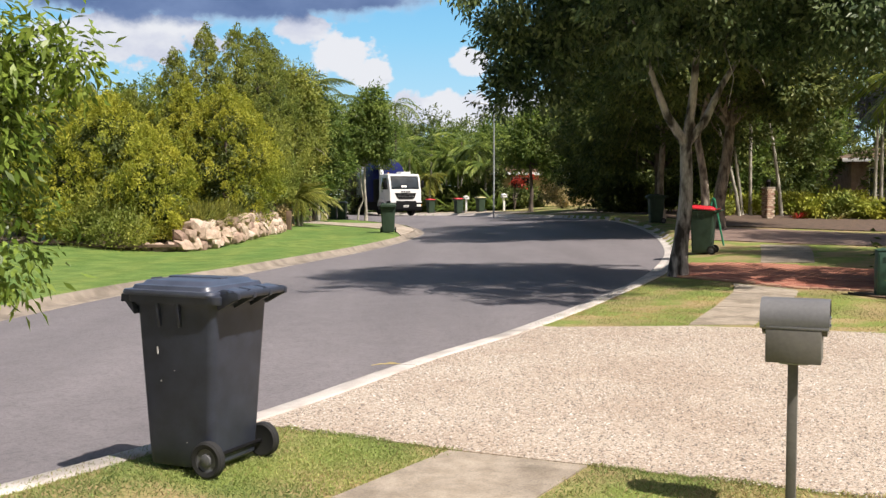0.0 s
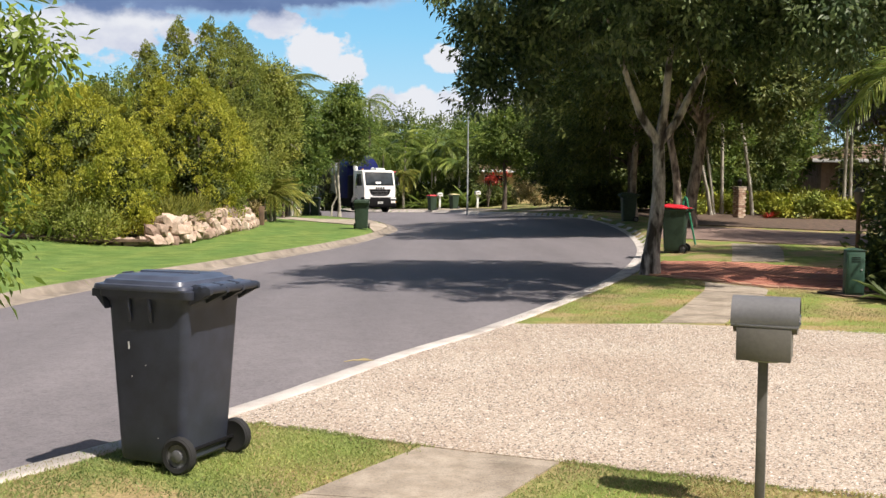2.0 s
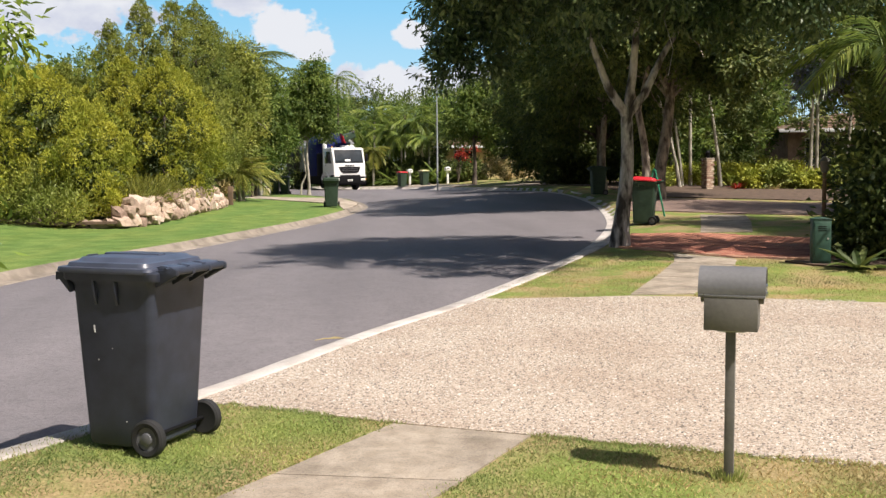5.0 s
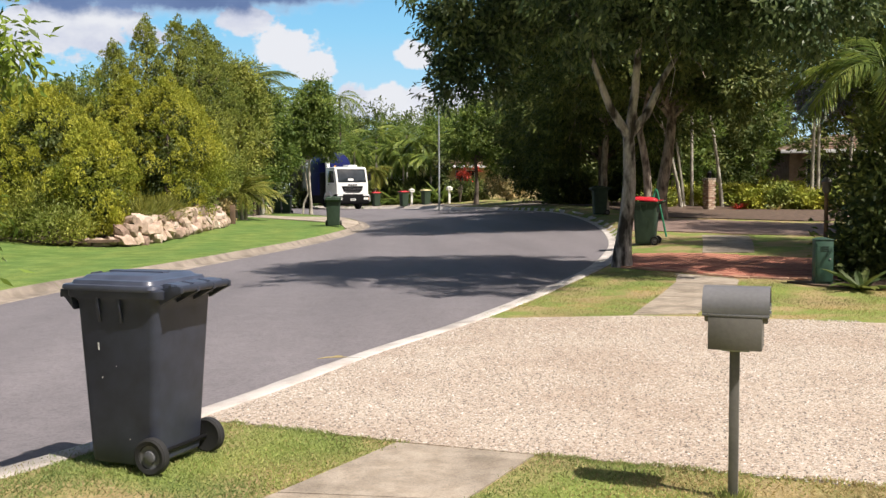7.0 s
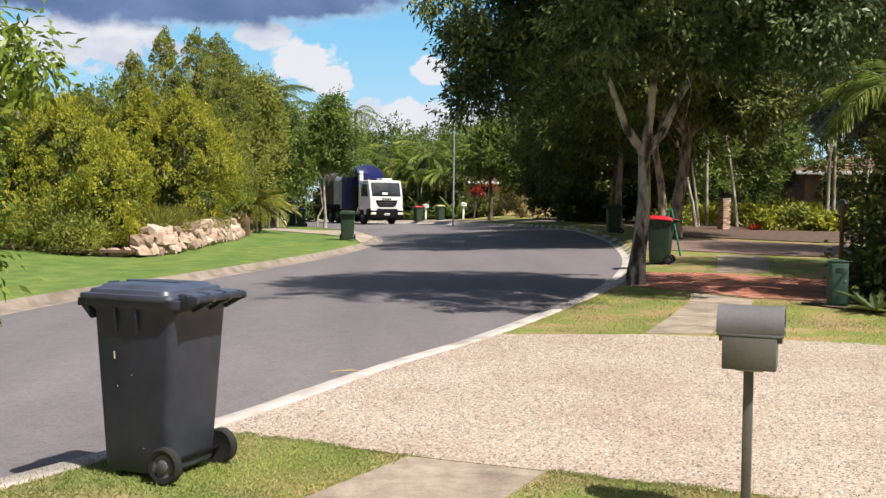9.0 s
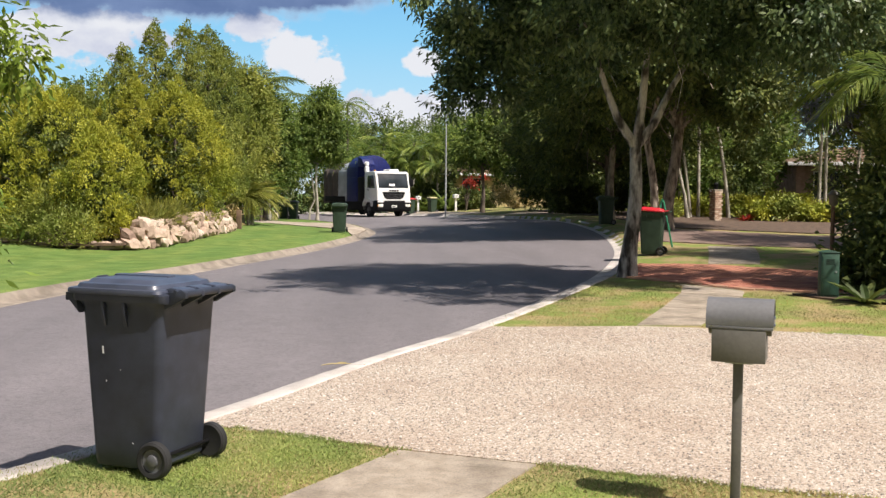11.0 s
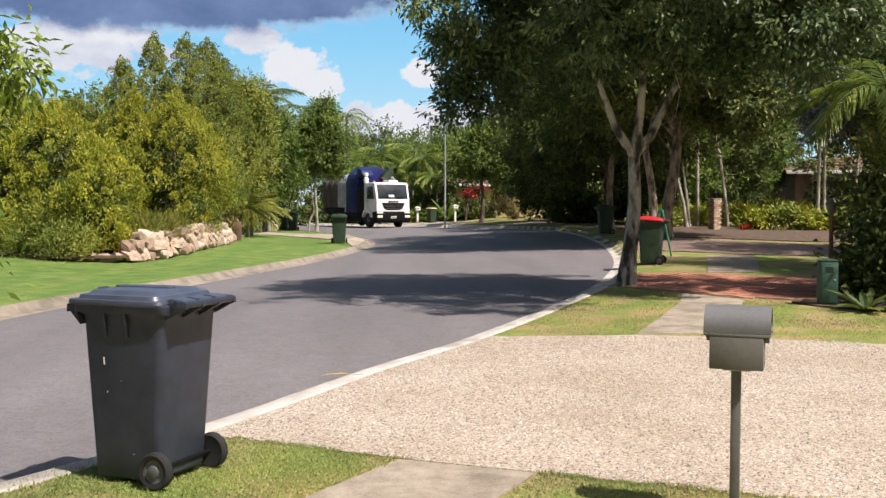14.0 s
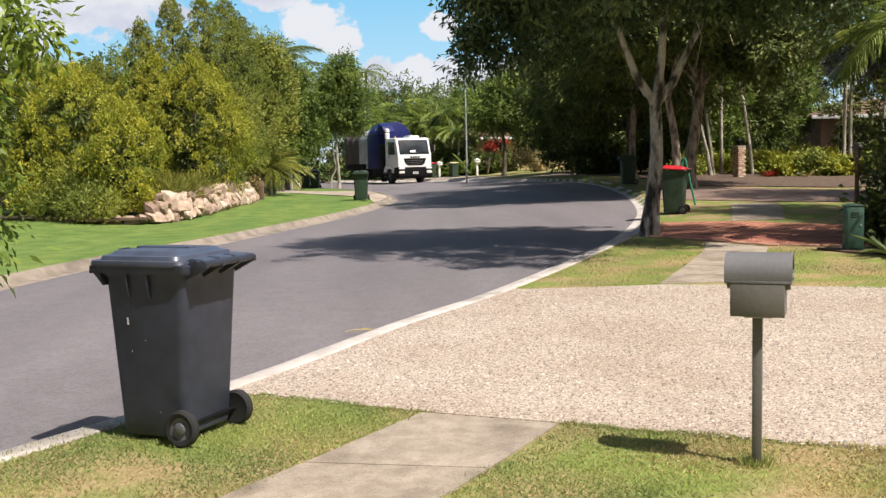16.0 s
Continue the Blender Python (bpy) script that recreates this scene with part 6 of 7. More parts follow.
def green_frame():
    x, y = 6.7, 25.0
    root = thing("folding_frame", Matrix.Translation((x, y, land(x, y))) @ Matrix.Rotation(radians(-15), 4, "Z"), "green folding metal frame standing behind the red-lidded bin", "folding frame")
    for s in (-1, 1):
        for yy in (-0.28, 0.28):
            part("leg", tube(blank(), [(0.26 * s, yy, 0.0), (0.02 * s, yy, 1.15)], 0.024, 8), GREEN_PIPE, root)
        part("rail", tube(blank(), [(0.15 * s, -0.28, 0.55), (0.15 * s, 0.28, 0.55)], 0.02, 8), GREEN_PIPE, root)
    part("top_rail", tube(blank(), [(0, -0.32, 1.16), (0, 0.32, 1.16)], 0.03, 8), GREEN_PIPE, root)


def yellow_marker():
    x, y = -6.6, 56.4
    root = thing("marker_block", Matrix.Translation((x, y, land(x, y))), "small yellow painted marker block beside the path", "marker")
    part("block", prism(blank(), [(-0.18, -0.02), (-0.15, 0.34), (-0.1, 0.38), (0.1, 0.38), (0.15, 0.34), (0.18, -0.02)], "y", -0.15, 0.15, 0.02), BIN_YELLOW, root)


def garden_post():
    x, y = 7.25, 16.4
    root = thing("garden_post", Matrix.Translation((x, y, land(x, y))), "weathered pale garden post with a small lantern head", "garden post")
    part("post", tube(blank(), [(0, 0, -0.1), (0, 0, 0.8), (0, 0, 1.35)], [0.04, 0.036, 0.03], 10), FENCE_WOOD, root)
    part("head", lathe(blank(), [(0.04, 1.33), (0.07, 1.38), (0.08, 1.5), (0.1, 1.52), (0.03, 1.6)], "z", 10), POST_PAINT, root)


def windows_in(parent, spots, y, frame_mat):
    for x0, x1, z0, z1 in spots:
        fr = part("window", box(blank(), x0 - 0.06, x1 + 0.06, y - 0.04, y + 0.04, z0 - 0.06, z1 + 0.06, 0.008), frame_mat, parent)
        part("pane", box(blank(), x0, x1, y - 0.055, y - 0.038, z0, z1), GLASS, fr, soft=False)


def house(name, x, y, turn, w, d, h, roof_h, wall_mat, roof_mat, label, spots):
    root = thing(name, Matrix.Translation((x, y, land(x, y))) @ Matrix.Rotation(radians(turn), 4, "Z"), label, "house")
    wall = part("wall", box(blank(), -w / 2, w / 2, 0, d, -0.3, h, 0.01), wall_mat, root)
    bm, o = blank(), 0.6
    lo = [bm.verts.new(p) for p in ((-w / 2 - o, -o, h), (w / 2 + o, -o, h), (w / 2 + o, d + o, h), (-w / 2 - o, d + o, h))]
    hi = [bm.verts.new(p) for p in ((-w / 2 + d * 0.45, d / 2, h + roof_h), (w / 2 - d * 0.45, d / 2, h + roof_h))]
    for f in ((lo[0], lo[1], hi[1], hi[0]), (lo[1], lo[2], hi[1]), (lo[2], lo[3], hi[0], hi[1]), (lo[3], lo[0], hi[0]), lo[::-1]):
        bm.faces.new(f)
    bmesh.ops.recalc_face_normals(bm, faces=bm.faces)
    roof = part("roof", bm, roof_mat, root, soft=False)
    n = int(roof_h / 0.28) * 2
    for k in range(1, n):
        f = k / n
        a, b = Vector((-w / 2 - o, -o, h)).lerp(Vector((-w / 2 + d * 0.45, d / 2, h + roof_h)), f), Vector((w / 2 + o, -o, h)).lerp(Vector((w / 2 - d * 0.45, d / 2, h + roof_h)), f)
        part("tile_course", tube(blank(), [a + Vector((0.05, -0.01, 0.02)), b + Vector((-0.05, -0.01, 0.02))], 0.035, 5), roof_mat, roof)
    part("fascia", box(blank(), -w / 2 - o, w / 2 + o, -o - 0.04, -o, h - 0.16, h + 0.02, 0.006), WHITE, roof)
    windows_in(wall, spots, 0, WHITE)
    return root


lamp_post()
small_letterbox(1.69, 71.8, 15)
small_letterbox(4.2, 69.0, 15)
cabinet()
brick_pillar()
green_frame()
yellow_marker()
garden_post()
house("house", 27.2, 50.5, -8, 13, 8, 2.7, 1.0, concrete_material("pink_brick_render", (0.5, 0.36, 0.3)), FENCE_WOOD, "pinkish brick house behind garden trees", [(-5.6, -4.2, 0.9, 2.2), (-2.8, -1.4, 0.9, 2.2)])
house("house", 8.3, 77, 12, 9, 7, 2.5, 1.5, CREAM, FENCE_WOOD, "cream rendered house with a brown roof among palms", [(-3.2, -1.8, 0.9, 2.1), (0.2, 1.8, 0.9, 2.1)])


# ---- grass blades and loose bits ----
def blades():
    rng = np.random.RandomState(21)
    def keep(p):
        x, y = p[:, 0], p[:, 1]
        near = (y < np.interp(x, (-1.0, -0.5, 0.06, 0.83, 1.58, 2.38, 6.0), (6.58, 6.3, 6.0, 5.65, 5.32, 4.97, 3.4)) + 0.02 + 0.035 * np.sin(x * 9) + 0.02 * np.sin(x * 31)) & (y > 3.2)
        left = -0.86 + (y - 4.53) * 0.636
        right = 0.13 + (y - 4.42) * 0.575
        ragged = 0.03 * np.sin(y * 11) + 0.035 * np.sin(y * 4.3 + 1) + rng.normal(size=len(y)) * 0.02
        near &= (x < left + 0.02 + ragged) | (x > right - 0.02 - ragged)
        far = (y > 11.56 - 0.24 * np.clip(x - 2.9, 0, 4) + 0.03 * np.sin(x * 7)) & ~((x > 2.84 + (y - 11.65) * 0.43) & (x < 3.62 + (y - 11.65) * 0.49)) & (y < 17.2) & (x < 8) & ~((x > 6.05) & (y > 14.6 - 0.62 * (x - 6.2)))
        return near | far
    ex = rng.uniform(-1.0, 3.2, 7000)
    ey = np.interp(ex, (-1.0, -0.5, 0.06, 0.83, 1.58, 2.38, 6.0), (6.58, 6.3, 6.0, 5.65, 5.32, 4.97, 3.4)) - np.abs(rng.normal(size=7000)) * 0.035 + 0.02
    p = np.concatenate([np.column_stack([ex, ey]), rng.uniform((-3.4, 3.6), (3.4, 7.2), (210000, 2)), rng.uniform((0.8, 10.6), (7.5, 17.2), (75000, 2))])
    p = p[keep(p)]
    p = p[road_depth(p) < -0.33]
    tuft = np.sin(p[:, 0] * 2.1 + 1.3) * np.sin(p[:, 1] * 1.7) + 0.5 * np.sin(p[:, 0] * 5.3) * np.sin(p[:, 1] * 4.1) + rng.normal(size=len(p)) * 0.35
    p = p[tuft > -0.85]
    z = np.array([land(x, y) for x, y in p]) - 0.004
    at = np.column_stack([p, z])
    way = np.column_stack([rng.normal(size=(len(p), 2)) * 1.0, np.full(len(p), 0.8)])
    px, py = p[:, 0], p[:, 1]
    worn = 0.5 * np.sin(px * 1.9 + 0.4) * np.sin(py * 2.3 + 1.0) + 0.35 * np.sin(px * 4.7 + 2.0) * np.sin(py * 5.3)
    worn += 1.1 * np.exp(-((px - 1.9) ** 2 + (py - 4.75) ** 2) / 0.5) + 0.5 * np.exp(-((px + 0.9) ** 2 + (py - 4.5) ** 2) / 0.12) + 0.6 * (py > 10)
    dry = rng.uniform(size=len(p)) < np.clip(0.18 + 0.6 * worn, 0.06, 0.92)
    for name, sel, mat in (("green_blades", ~dry, BLADE), ("dry_blades", dry, LEAF_DRY)):
        ob = mesh_ob(name, leaf_mesh(name, at[sel], way[sel], 0.03, 0.0055, rng, 0.1), mat)
        tagged(ob, "short patchy grass blades on the verge", "grass", kind="stuff")
    # a ring of longer grass at the letterbox post and round the street tree
    n = 260
    a, r = rng.uniform(0, 6.28, n), rng.uniform(0.0, 0.08, n)
    at = np.column_stack([1.665 + r * np.cos(a), 4.78 + r * np.sin(a), np.full(n, 0.115)])
    way = np.column_stack([np.cos(a) * 0.4, np.sin(a) * 0.4, np.ones(n)])
    ob = mesh_ob("post_tuft", leaf_mesh("post_tuft", at, way, 0.055, 0.006, rng, 0.1), BLADE)
    tagged(ob, "longer grass left round the letterbox post", "grass", kind="stuff")


blades()


def pebbles():
    """The proud stones of the driveway, nearest the path."""
    rng = np.random.RandomState(33)
    p = rng.uniform((-1.2, 4.9), (5.2, 11.7), (190000, 2))
    x, y = p[:, 0], p[:, 1]
    p = p[(y > 6.02 - 0.478 * (x - 0.06)) & (y < 11.5 - 0.05 * np.clip(x - 3, 0, 9) * 5) & (road_depth(p) < -0.49)]
    p = p[:56000]
    n = len(p)
    z = np.array([land(a, b) for a, b in p]) + 0.0045
    r = rng.uniform(0.0055, 0.0115, n)
    turn = rng.uniform(0, 6.28, n)
    ring = []
    for k in range(4):
        a = turn + k * math.pi / 2 + rng.uniform(-0.3, 0.3, n)
        q = r * rng.uniform(0.75, 1.25, n)
        ring.append(np.column_stack([p[:, 0] + q * np.cos(a), p[:, 1] + q * np.sin(a), z]))
    top = np.column_stack([p + rng.normal(size=(n, 2)) * r[:, None] * 0.25, z + r * rng.uniform(0.45, 0.9, n)])
    verts = np.stack([*ring, top], 1).reshape(-1, 3)
    base = np.arange(n)[:, None] * 5
    faces = np.concatenate([base + [k, (k + 1) % 4, 4] for k in range(4)])
    mat, nn, l, b = material("pebble", 0.65)
    geo = nn.new("ShaderNodeNewGeometry")
    c = ramp(nn, ((0.0, (0.09, 0.078, 0.07)), (0.3, (0.18, 0.155, 0.132)), (0.55, (0.31, 0.275, 0.238)), (0.8, (0.47, 0.435, 0.385)), (1.0, (0.8, 0.78, 0.76))))
    l.new(geo.outputs["Random Per Island"], c.inputs[0])
    broad = tex(nn, l, "noise", 0.9)
    w = ramp(nn, ((0.38, (0.86, 0.81, 0.77)), (0.62, (0.98, 0.965, 0.945))))
    l.new(broad.outputs["Fac"], w.inputs[0])
    l.new(mix(nn, l, "MULTIPLY", 1.0, c.outputs[0], w.outputs[0]), b.inputs["Base Color"])
    ob = mesh_ob("pebbles", fast_mesh("pebbles", verts, faces), mat)
    tagged(ob, "cream and brown pebbles set in the driveway", "pebbles", kind="stuff")


pebbles()


def twig():
    root = thing("twig", pose(-0.52, 9.42, 0.045, 0, 0, 20), "pale dry palm husk lying on the asphalt", "twig")
    part("stem", tube(blank(), [(-0.14, 0, 0.006), (-0.04, 0.015, 0.012), (0.08, 0.0, 0.008), (0.15, -0.02, 0.006)], [0.004, 0.007, 0.006, 0.003], 6), LEAF_DRY, root)
    part("husk", tube(blank(), [(-0.02, 0.0, 0.008), (0.05, 0.03, 0.012), (0.12, 0.05, 0.008)], [0.003, 0.012, 0.003], 6), LEAF_DRY, root)


twig()
for bx, by, bs in ((0.7, 75.2, 201), (1.8, 74.2, 202), (2.9, 72.6, 203), (-2.0, 77.0, 204), (3.9, 71.2, 205), (0.0, 77.6, 206)):
    strap_plant(bx, by, 18, 2.7, 0.16, LEAF_PALM, "big-leaved banana-like plant in a front garden", bs)


# ---- brick driveway ----
def brick_drive():
    root = draped("brick_driveway", [(4.1, 17.85), (4.83, 16.95), (5.5, 15.9), (9.5, 13.9), (11.2, 16.9), (7.91, 18.9), (6.34, 19.95), (5.05, 20.7)], JOINT, 0.006, "red brick-paved driveway with a paler border", "driveway")
    ring = np.array([(4.1, 17.85), (4.83, 16.95), (5.5, 15.9), (9.5, 13.9), (11.2, 16.9), (7.91, 18.9), (6.34, 19.95), (5.05, 20.7)])
    way, side = Vector((0.86, -0.51)), Vector((0.51, 0.86))
    angle = math.atan2(way.y, way.x)
    def inside(x, y):
        hit = False
        for (ax, ay), (bx, by) in zip(ring, np.roll(ring, -1, 0)):
            if (ay > y) != (by > y) and x < (bx - ax) * (y - ay) / (by - ay) + ax:
                hit = not hit
        return hit
    spots = []
    for r in range(-30, 40):
        for c in range(-20, 40):
            p = Vector((4.6, 18.0)) + way * (c * 0.235 + (0.1175 if r % 2 else 0)) + side * r * 0.12
            if all(inside(p.x + dx, p.y + dy) for dx, dy in ((0, 0), (0.09, -0.05), (-0.09, 0.05))):
                edge = not all(inside(p.x + side.x * s, p.y + side.y * s) for s in (-0.2, 0.2))
                spots.append((p.x, p.y, edge))
    spots.sort(key=lambda s: s[1] + 0.6 * s[0])
    rng = np.random.RandomState(4)
    kinds = {}
    for e, mat in ((False, PAVER), (True, PAVER_PALE)):
        me = bpy.data.meshes.new("brick")
        bm = box(blank(), -0.114, 0.114, -0.056, 0.056, -0.02, 0.016, 0.004, 1)
        bm.to_mesh(me)
        bm.free()
        me.materials.append(mat)
        kinds[e] = me
    for x, y, e in spots[:300]:
        ob = new("brick", kinds[e])
        ob.parent = root
        ob.matrix_basis = Matrix.Translation((x, y, land(x, y) + 0.012 + rng.uniform(-0.002, 0.002))) @ Matrix.Rotation(angle + rng.normal() * 0.012, 4, "Z")
    verts, quads = [], []
    for x, y, e in spots[300:]:
        z, k = land(x, y) + 0.028 + rng.uniform(-0.002, 0.002), len(verts)
        for u, v in ((-0.114, -0.056), (0.114, -0.056), (0.114, 0.056), (-0.114, 0.056)):
            q = way * u + side * v
            verts.append((x + q.x, y + q.y, z))
        for u, v in ((-0.114, -0.056), (0.114, -0.056), (0.114, 0.056), (-0.114, 0.056)):
            q = way * u + side * v
            verts.append((x + q.x, y + q.y, z - 0.03))
        quads += [(k, k + 1, k + 2, k + 3)] + [(k + (j + 1) % 4, k + j, k + 4 + j, k + 4 + (j + 1) % 4) for j in range(4)]
    if quads:
        ob = mesh_ob("bricks", fast_mesh("bricks", verts, quads), PAVER, root)
        ob["kind"] = "stuff"


brick_drive()
# brick paving coloured dull brown for the shade lying over it
draped("second_brick_driveway", [(6.55, 27.3), (9.2, 24.95), (16, 22.5), (19, 27.5), (12.2, 29.8), (9.4, 33.2), (7.5, 31.4)], PAVER_SHADED, 0.02, "brick driveway beyond the footpath, browned for tree shade", "driveway")


# ---- clouds, far behind everything ----
def clouds():
    far = 1400.0
    k = 1785 / far / 100
    mat = bpy.data.materials.new("cloud_layer")
    mat.use_nodes = True
    n, l = mat.node_tree.nodes, mat.node_tree.links
    n.clear()
    tc = n.new("ShaderNodeTexCoord")
    def puff(cx, cz, rx, rz):
        m, g = n.new("ShaderNodeMapping"), n.new("ShaderNodeTexGradient")
        m.inputs["Scale"].default_value = (k / rx, 0, k / rz)
        m.inputs["Location"].default_value = (-cx / rx, 0, -cz / rz)
        g.gradient_type = "SPHERICAL"
        l.new(tc.outputs["Object"], m.inputs["Vector"])
        l.new(m.outputs[0], g.inputs["Vector"])
        return g.outputs["Fac"]
    def math2(op, a, b):
        m = n.new("ShaderNodeMath")
        m.operation = op
        for s, v in zip(m.inputs, (a, b)):
            if hasattr(v, "links"):
                l.new(v, s)
            else:
                s.default_value = v
        return m.outputs[0]
    def total(spots):
        out = puff(*spots[0])
        for s in spots[1:]:
            out = math2("MAXIMUM", out, puff(*s))
        return out
    def noisy(scale, stretch, off):
        m, t = n.new("ShaderNodeMapping"), n.new("ShaderNodeTexNoise")
        m.inputs["Scale"].default_value = (k * stretch, 0, k)
        m.inputs["Location"].default_value = (off, 0, off)
        t.inputs["Scale"].default_value, t.inputs["Detail"].default_value, t.inputs["Roughness"].default_value = scale, 8, 0.55
        l.new(tc.outputs["Object"], m.inputs["Vector"])
        l.new(m.outputs[0], t.inputs["Vector"])
        return t.outputs["Fac"]
    nz, nz2 = noisy(2.4, 0.8, 0.0), noisy(0.9, 0.6, 7.3)
    white = total([(-5.6, 2.75, 2.5, 0.8), (-8.3, 2.0, 3.0, 1.3), (-2.45, 2.88, 0.8, 0.45), (-1.75, 2.42, 1.0, 0.55), (-1.25, 2.12, 0.62, 0.5), (0.1, 1.45, 1.5, 0.55), (-1.2, 1.3, 1.2, 0.3), (0.45, 2.3, 0.5, 0.4), (2.0, 1.4, 2.0, 0.6)])
    dark = total([(-4.0, 3.88, 5.6, 1.2), (-2.0, 3.68, 2.8, 0.75), (-8.5, 4.3, 6, 1.2), (-5, 5.6, 8, 1.7)])
    def alpha(base, lo, hi, a, rag):
        s = math2("ADD", math2("MULTIPLY", base, a), math2("MULTIPLY", math2("SUBTRACT", nz, 0.5), rag))
        m = n.new("ShaderNodeMapRange")
        m.interpolation_type = "SMOOTHSTEP"
        m.inputs["From Min"].default_value, m.inputs["From Max"].default_value = lo, hi
        l.new(s, m.inputs["Value"])
        return m.outputs[0]
    aw, ad = alpha(white, 0.24, 0.4, 0.9, 1.2), alpha(dark, 0.12, 0.36, 0.9, 0.45)
    tone = ramp(n, ((0.3, (0.5, 0.58, 0.82)), (0.55, (0.92, 0.98, 1.06))))
    l.new(nz2, tone.inputs[0])
    shade_d = ramp(n, ((0.3, (0.11, 0.19, 0.4)), (0.7, (0.25, 0.37, 0.64))))
    l.new(nz2, shade_d.inputs[0])
    col = mix(n, l, "MIX", ad, tone.outputs[0], shade_d.outputs[0])
    sx, height = n.new("ShaderNodeSeparateXYZ"), n.new("ShaderNodeMapRange")
    l.new(tc.outputs["Object"], sx.inputs[0])
    height.inputs["From Max"].default_value = 330
    l.new(sx.outputs[2], height.inputs["Value"])
    blue = ramp(n, ((0.0, (0.52, 0.62, 0.68)), (0.3, (0.34, 0.56, 0.7)), (0.65, (0.2, 0.47, 0.69)), (1.0, (0.12, 0.36, 0.64))))
    l.new(height.outputs[0], blue.inputs[0])
    glow = n.new("ShaderNodeVectorMath")
    glow.operation = "SCALE"
    l.new(col, glow.inputs[0])
    glow.inputs["Scale"].default_value = CLOUD_GLOW
    em, out = n.new("ShaderNodeEmission"), n.new("ShaderNodeOutputMaterial")
    l.new(mix(n, l, "MIX", math2("MAXIMUM", aw, ad), blue.outputs[0], glow.outputs[0]), em.inputs[0])
    l.new(em.outputs[0], out.inputs[0])
    verts = [(-2200, 0, -60), (2200, 0, -60), (2200, 0, 1100), (-2200, 0, 1100)]
    ob = mesh_ob("backdrop", fast_mesh("backdrop", verts, [(0, 1, 2, 3)]), mat)
    ob.location = (0, far, 1.65)
    tagged(ob, "bank of grey-blue cloud over white cumulus in a blue sky", "sky", kind="structure")


CLOUD_GLOW = 0.62
clouds()


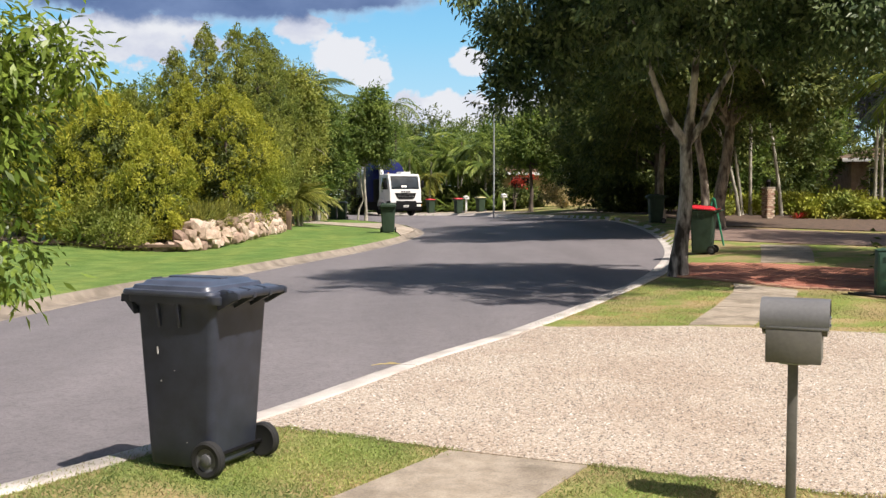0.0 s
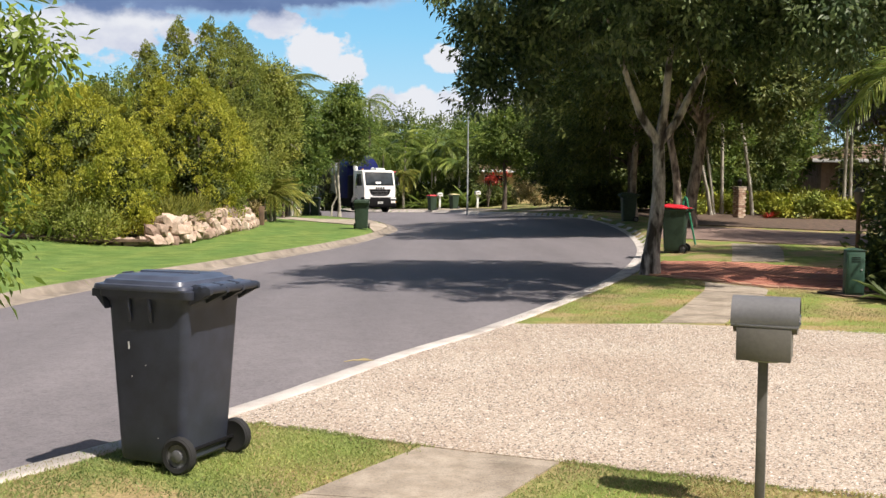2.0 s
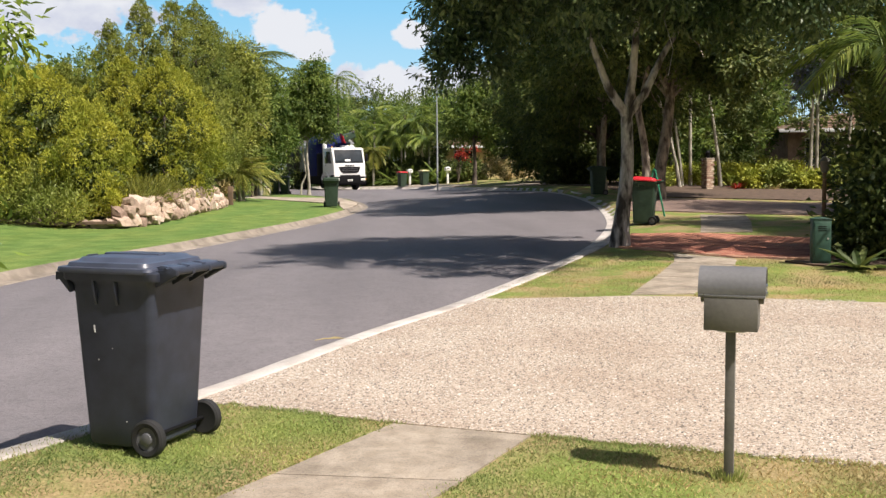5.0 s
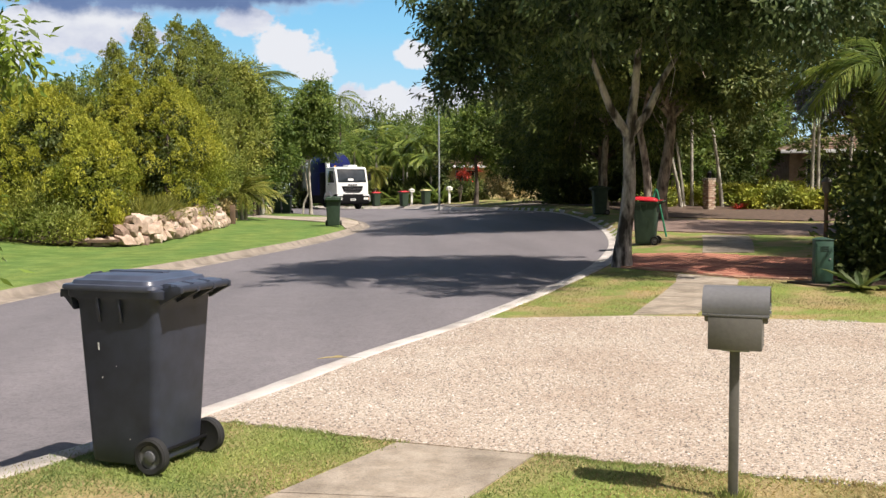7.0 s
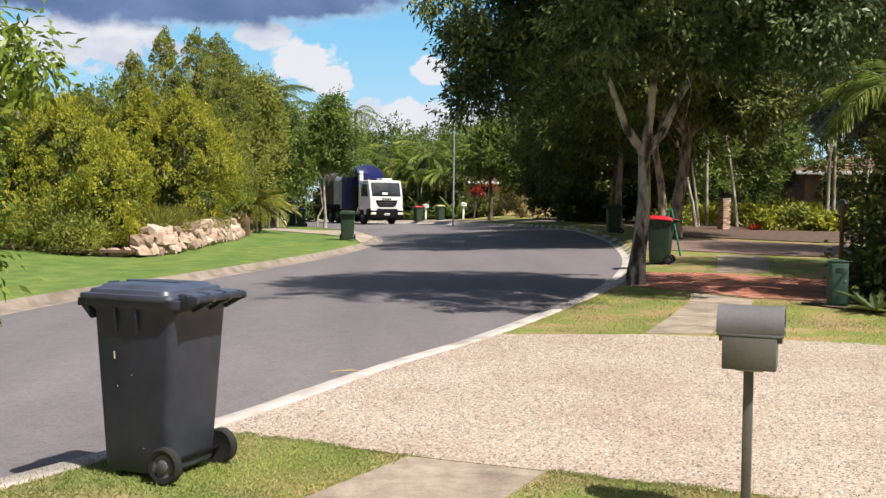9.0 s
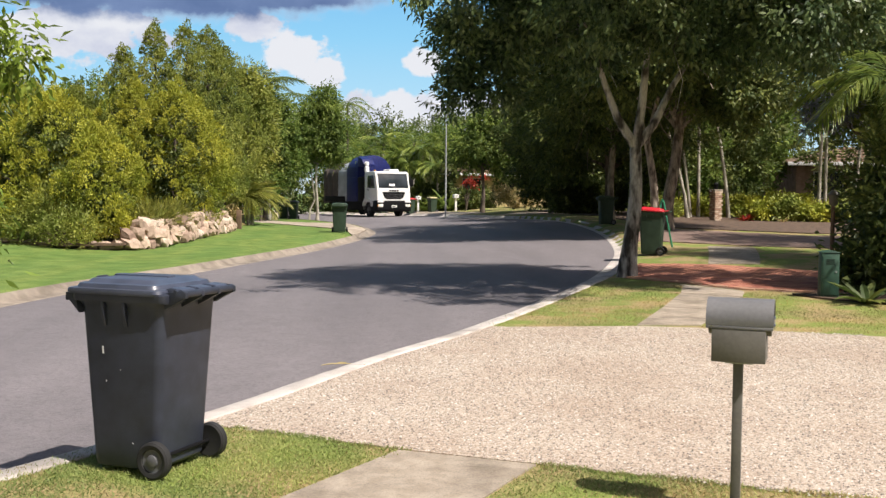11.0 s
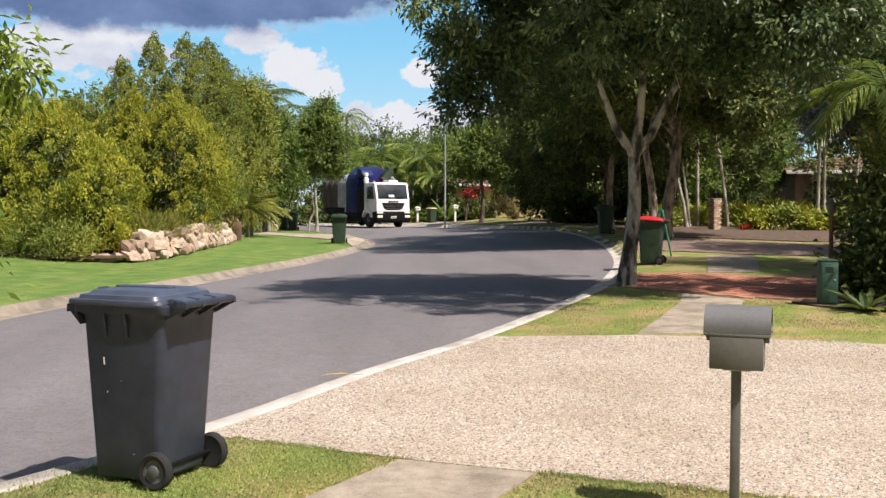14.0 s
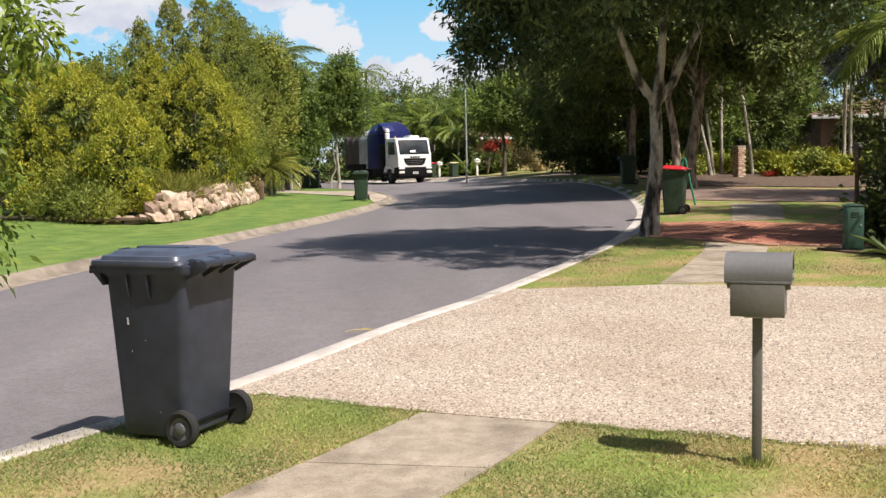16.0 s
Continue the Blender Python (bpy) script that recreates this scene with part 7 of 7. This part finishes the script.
# ---- what moves ----
def motions():
    heading = radians(-63.5)
    first, last = Vector((-2.5, 70.4)), Vector((-0.02, 65.4))

    def truck_pose(f):
        p = first.lerp(last, f)
        mid = p - Vector((math.cos(heading), math.sin(heading))) * 4.0
        return Matrix.Translation((p.x, p.y, rise(p.x, p.y) * 0.6 + rise(mid.x, mid.y) * 0.4 + 0.03)) @ Matrix.Rotation(heading, 4, "Z")

    # how far the truck has rolled from the first bin to the second
    roll = [(0, -0.02), (0.8, 0), (6.6, 0), (7.0, 0.03), (7.5, 0.1), (8.0, 0.22), (8.5, 0.39), (9.0, 0.6), (9.5, 0.8), (10.0, 0.94), (10.5, 1.0), (16, 1.0)]
    walk(TRUCK, [(t, truck_pose(f)) for t, f in roll])
    gone = (last - first).length / 0.5
    for w in WHEELS:
        base = w.matrix_basis.copy()
        flip = base.to_3x3().to_4x4()
        rows = []
        for (t0, f0), (t1, f1) in zip(roll, roll[1:]):
            n = max(1, math.ceil(abs(f1 - f0) * gone / 1.2))
            rows += [(t0 + (t1 - t0) * k / n, f0 + (f1 - f0) * k / n) for k in range(n)]
        rows.append(roll[-1])
        walk(w, [(t, Matrix.Translation(base.translation) @ Matrix.Rotation(f * gone, 4, "Y") @ flip) for t, f in rows])

    # the two bins: seconds, distance from the truck's middle, height of the bin's middle, tip towards the hopper
    def bin_in_truck(v, z, tip):
        return Matrix.Translation((-2.33, v + 0.22, z)) @ Matrix.Rotation(radians(tip), 4, "X") @ Matrix.Translation((0, 0, -0.53)) @ Matrix.Rotation(math.pi / 2, 4, "Z")

    one = [(1.5, 2.45, 1.0, 0), (1.8, 2.05, 1.75, 8), (2.1, 1.75, 2.65, 28), (2.4, 1.35, 3.35, 62), (2.7, 0.85, 3.75, 100), (3.0, 0.55, 3.7, 128), (3.3, 0.45, 3.5, 150), (4.5, 0.45, 3.5, 150), (4.8, 0.55, 3.7, 128), (5.1, 0.85, 3.75, 100),
           (5.4, 1.35, 3.35, 62), (5.65, 1.75, 2.65, 28), (5.85, 2.0, 2.1, 10), (6.2, 2.2, 1.45, 0), (6.5, 2.6, 0.85, 0)]
    two = [(11.4, 2.15, 0.85, 0), (11.6, 2.0, 1.35, 4), (11.9, 1.75, 2.45, 25), (12.2, 1.35, 3.3, 62), (12.5, 0.85, 3.75, 100), (12.9, 0.5, 3.6, 140), (13.2, 0.45, 3.5, 150), (14.25, 0.45, 3.5, 150), (14.5, 0.55, 3.7, 128), (14.7, 0.85, 3.75, 102),
           (14.95, 1.2, 3.5, 72), (15.2, 1.5, 3.0, 45), (15.4, 1.8, 2.1, 12), (15.7, 2.05, 1.3, 0), (16, 2.15, 0.8, 0)]
    held = []
    for ob, f, rows, grab, drop, x, y in ((BIN_ONE, 0, one, 1.15, 6.85, -0.85, 73.6), (BIN_TWO, 1, two, 11.15, None, 1.1, 68.3)):
        base = truck_pose(f)
        rest = Matrix.Translation((x, y, land(x, y))) @ Matrix.Rotation(heading + math.pi / 2, 4, "Z")
        keys = [(0, rest), (grab, rest)] + [(t, base @ bin_in_truck(v, z, tip)) for t, v, z, tip in rows]
        if drop:
            keys += [(drop, rest), (16, rest)]
        walk(ob, keys)
        inv = base.inverted()
        for t, m in keys:
            if grab - 0.01 <= t and (not drop or t <= drop + 0.01):
                local = inv @ m
                c = local @ Vector((0, 0, 0.62))
                c.x = 0
                held.append((t, c + (local.to_3x3() @ Vector((-0.3, 0, 0))).normalized() * 0.36))

    # the arm's two links reach for the bin, and fold when idle
    shoulder, idle = Vector((0, 0.7, 1.75)), Vector((0, 1.05, 1.15))
    reach = [(0, idle), (0.4, idle)] + [h for h in held if h[0] < 9] + [(7.3, idle), (10.6, idle)] + [h for h in held if h[0] > 9]
    upper, fore = [], []
    for t, g in reach:
        d = Vector((0, g.y, g.z)) - shoulder
        far = min(d.length, UPPER + FORE - 0.03)
        d.normalize()
        along = far / 2
        out = math.sqrt(max(0.0, UPPER ** 2 - along ** 2))
        elbow = shoulder + d * along + Vector((0, d.z, -d.y)) * out * (1 if d.z > 0.2 else -1 if d.z < -0.2 else 1)
        if elbow.z < shoulder.z - 0.4:
            elbow = shoulder + d * along - Vector((0, d.z, -d.y)) * out * (1 if d.z > 0.2 else -1 if d.z < -0.2 else 1)
        for rows, a, b in ((upper, shoulder, elbow), (fore, elbow, Vector((0, g.y, g.z)))):
            w = b - a
            rows.append((t, Matrix.Translation((-2.33, a.y, a.z)) @ Matrix.Rotation(math.atan2(-w.y, w.z), 4, "X")))
    walk(ARM_UPPER, upper)
    walk(ARM_FORE, fore)


motions()
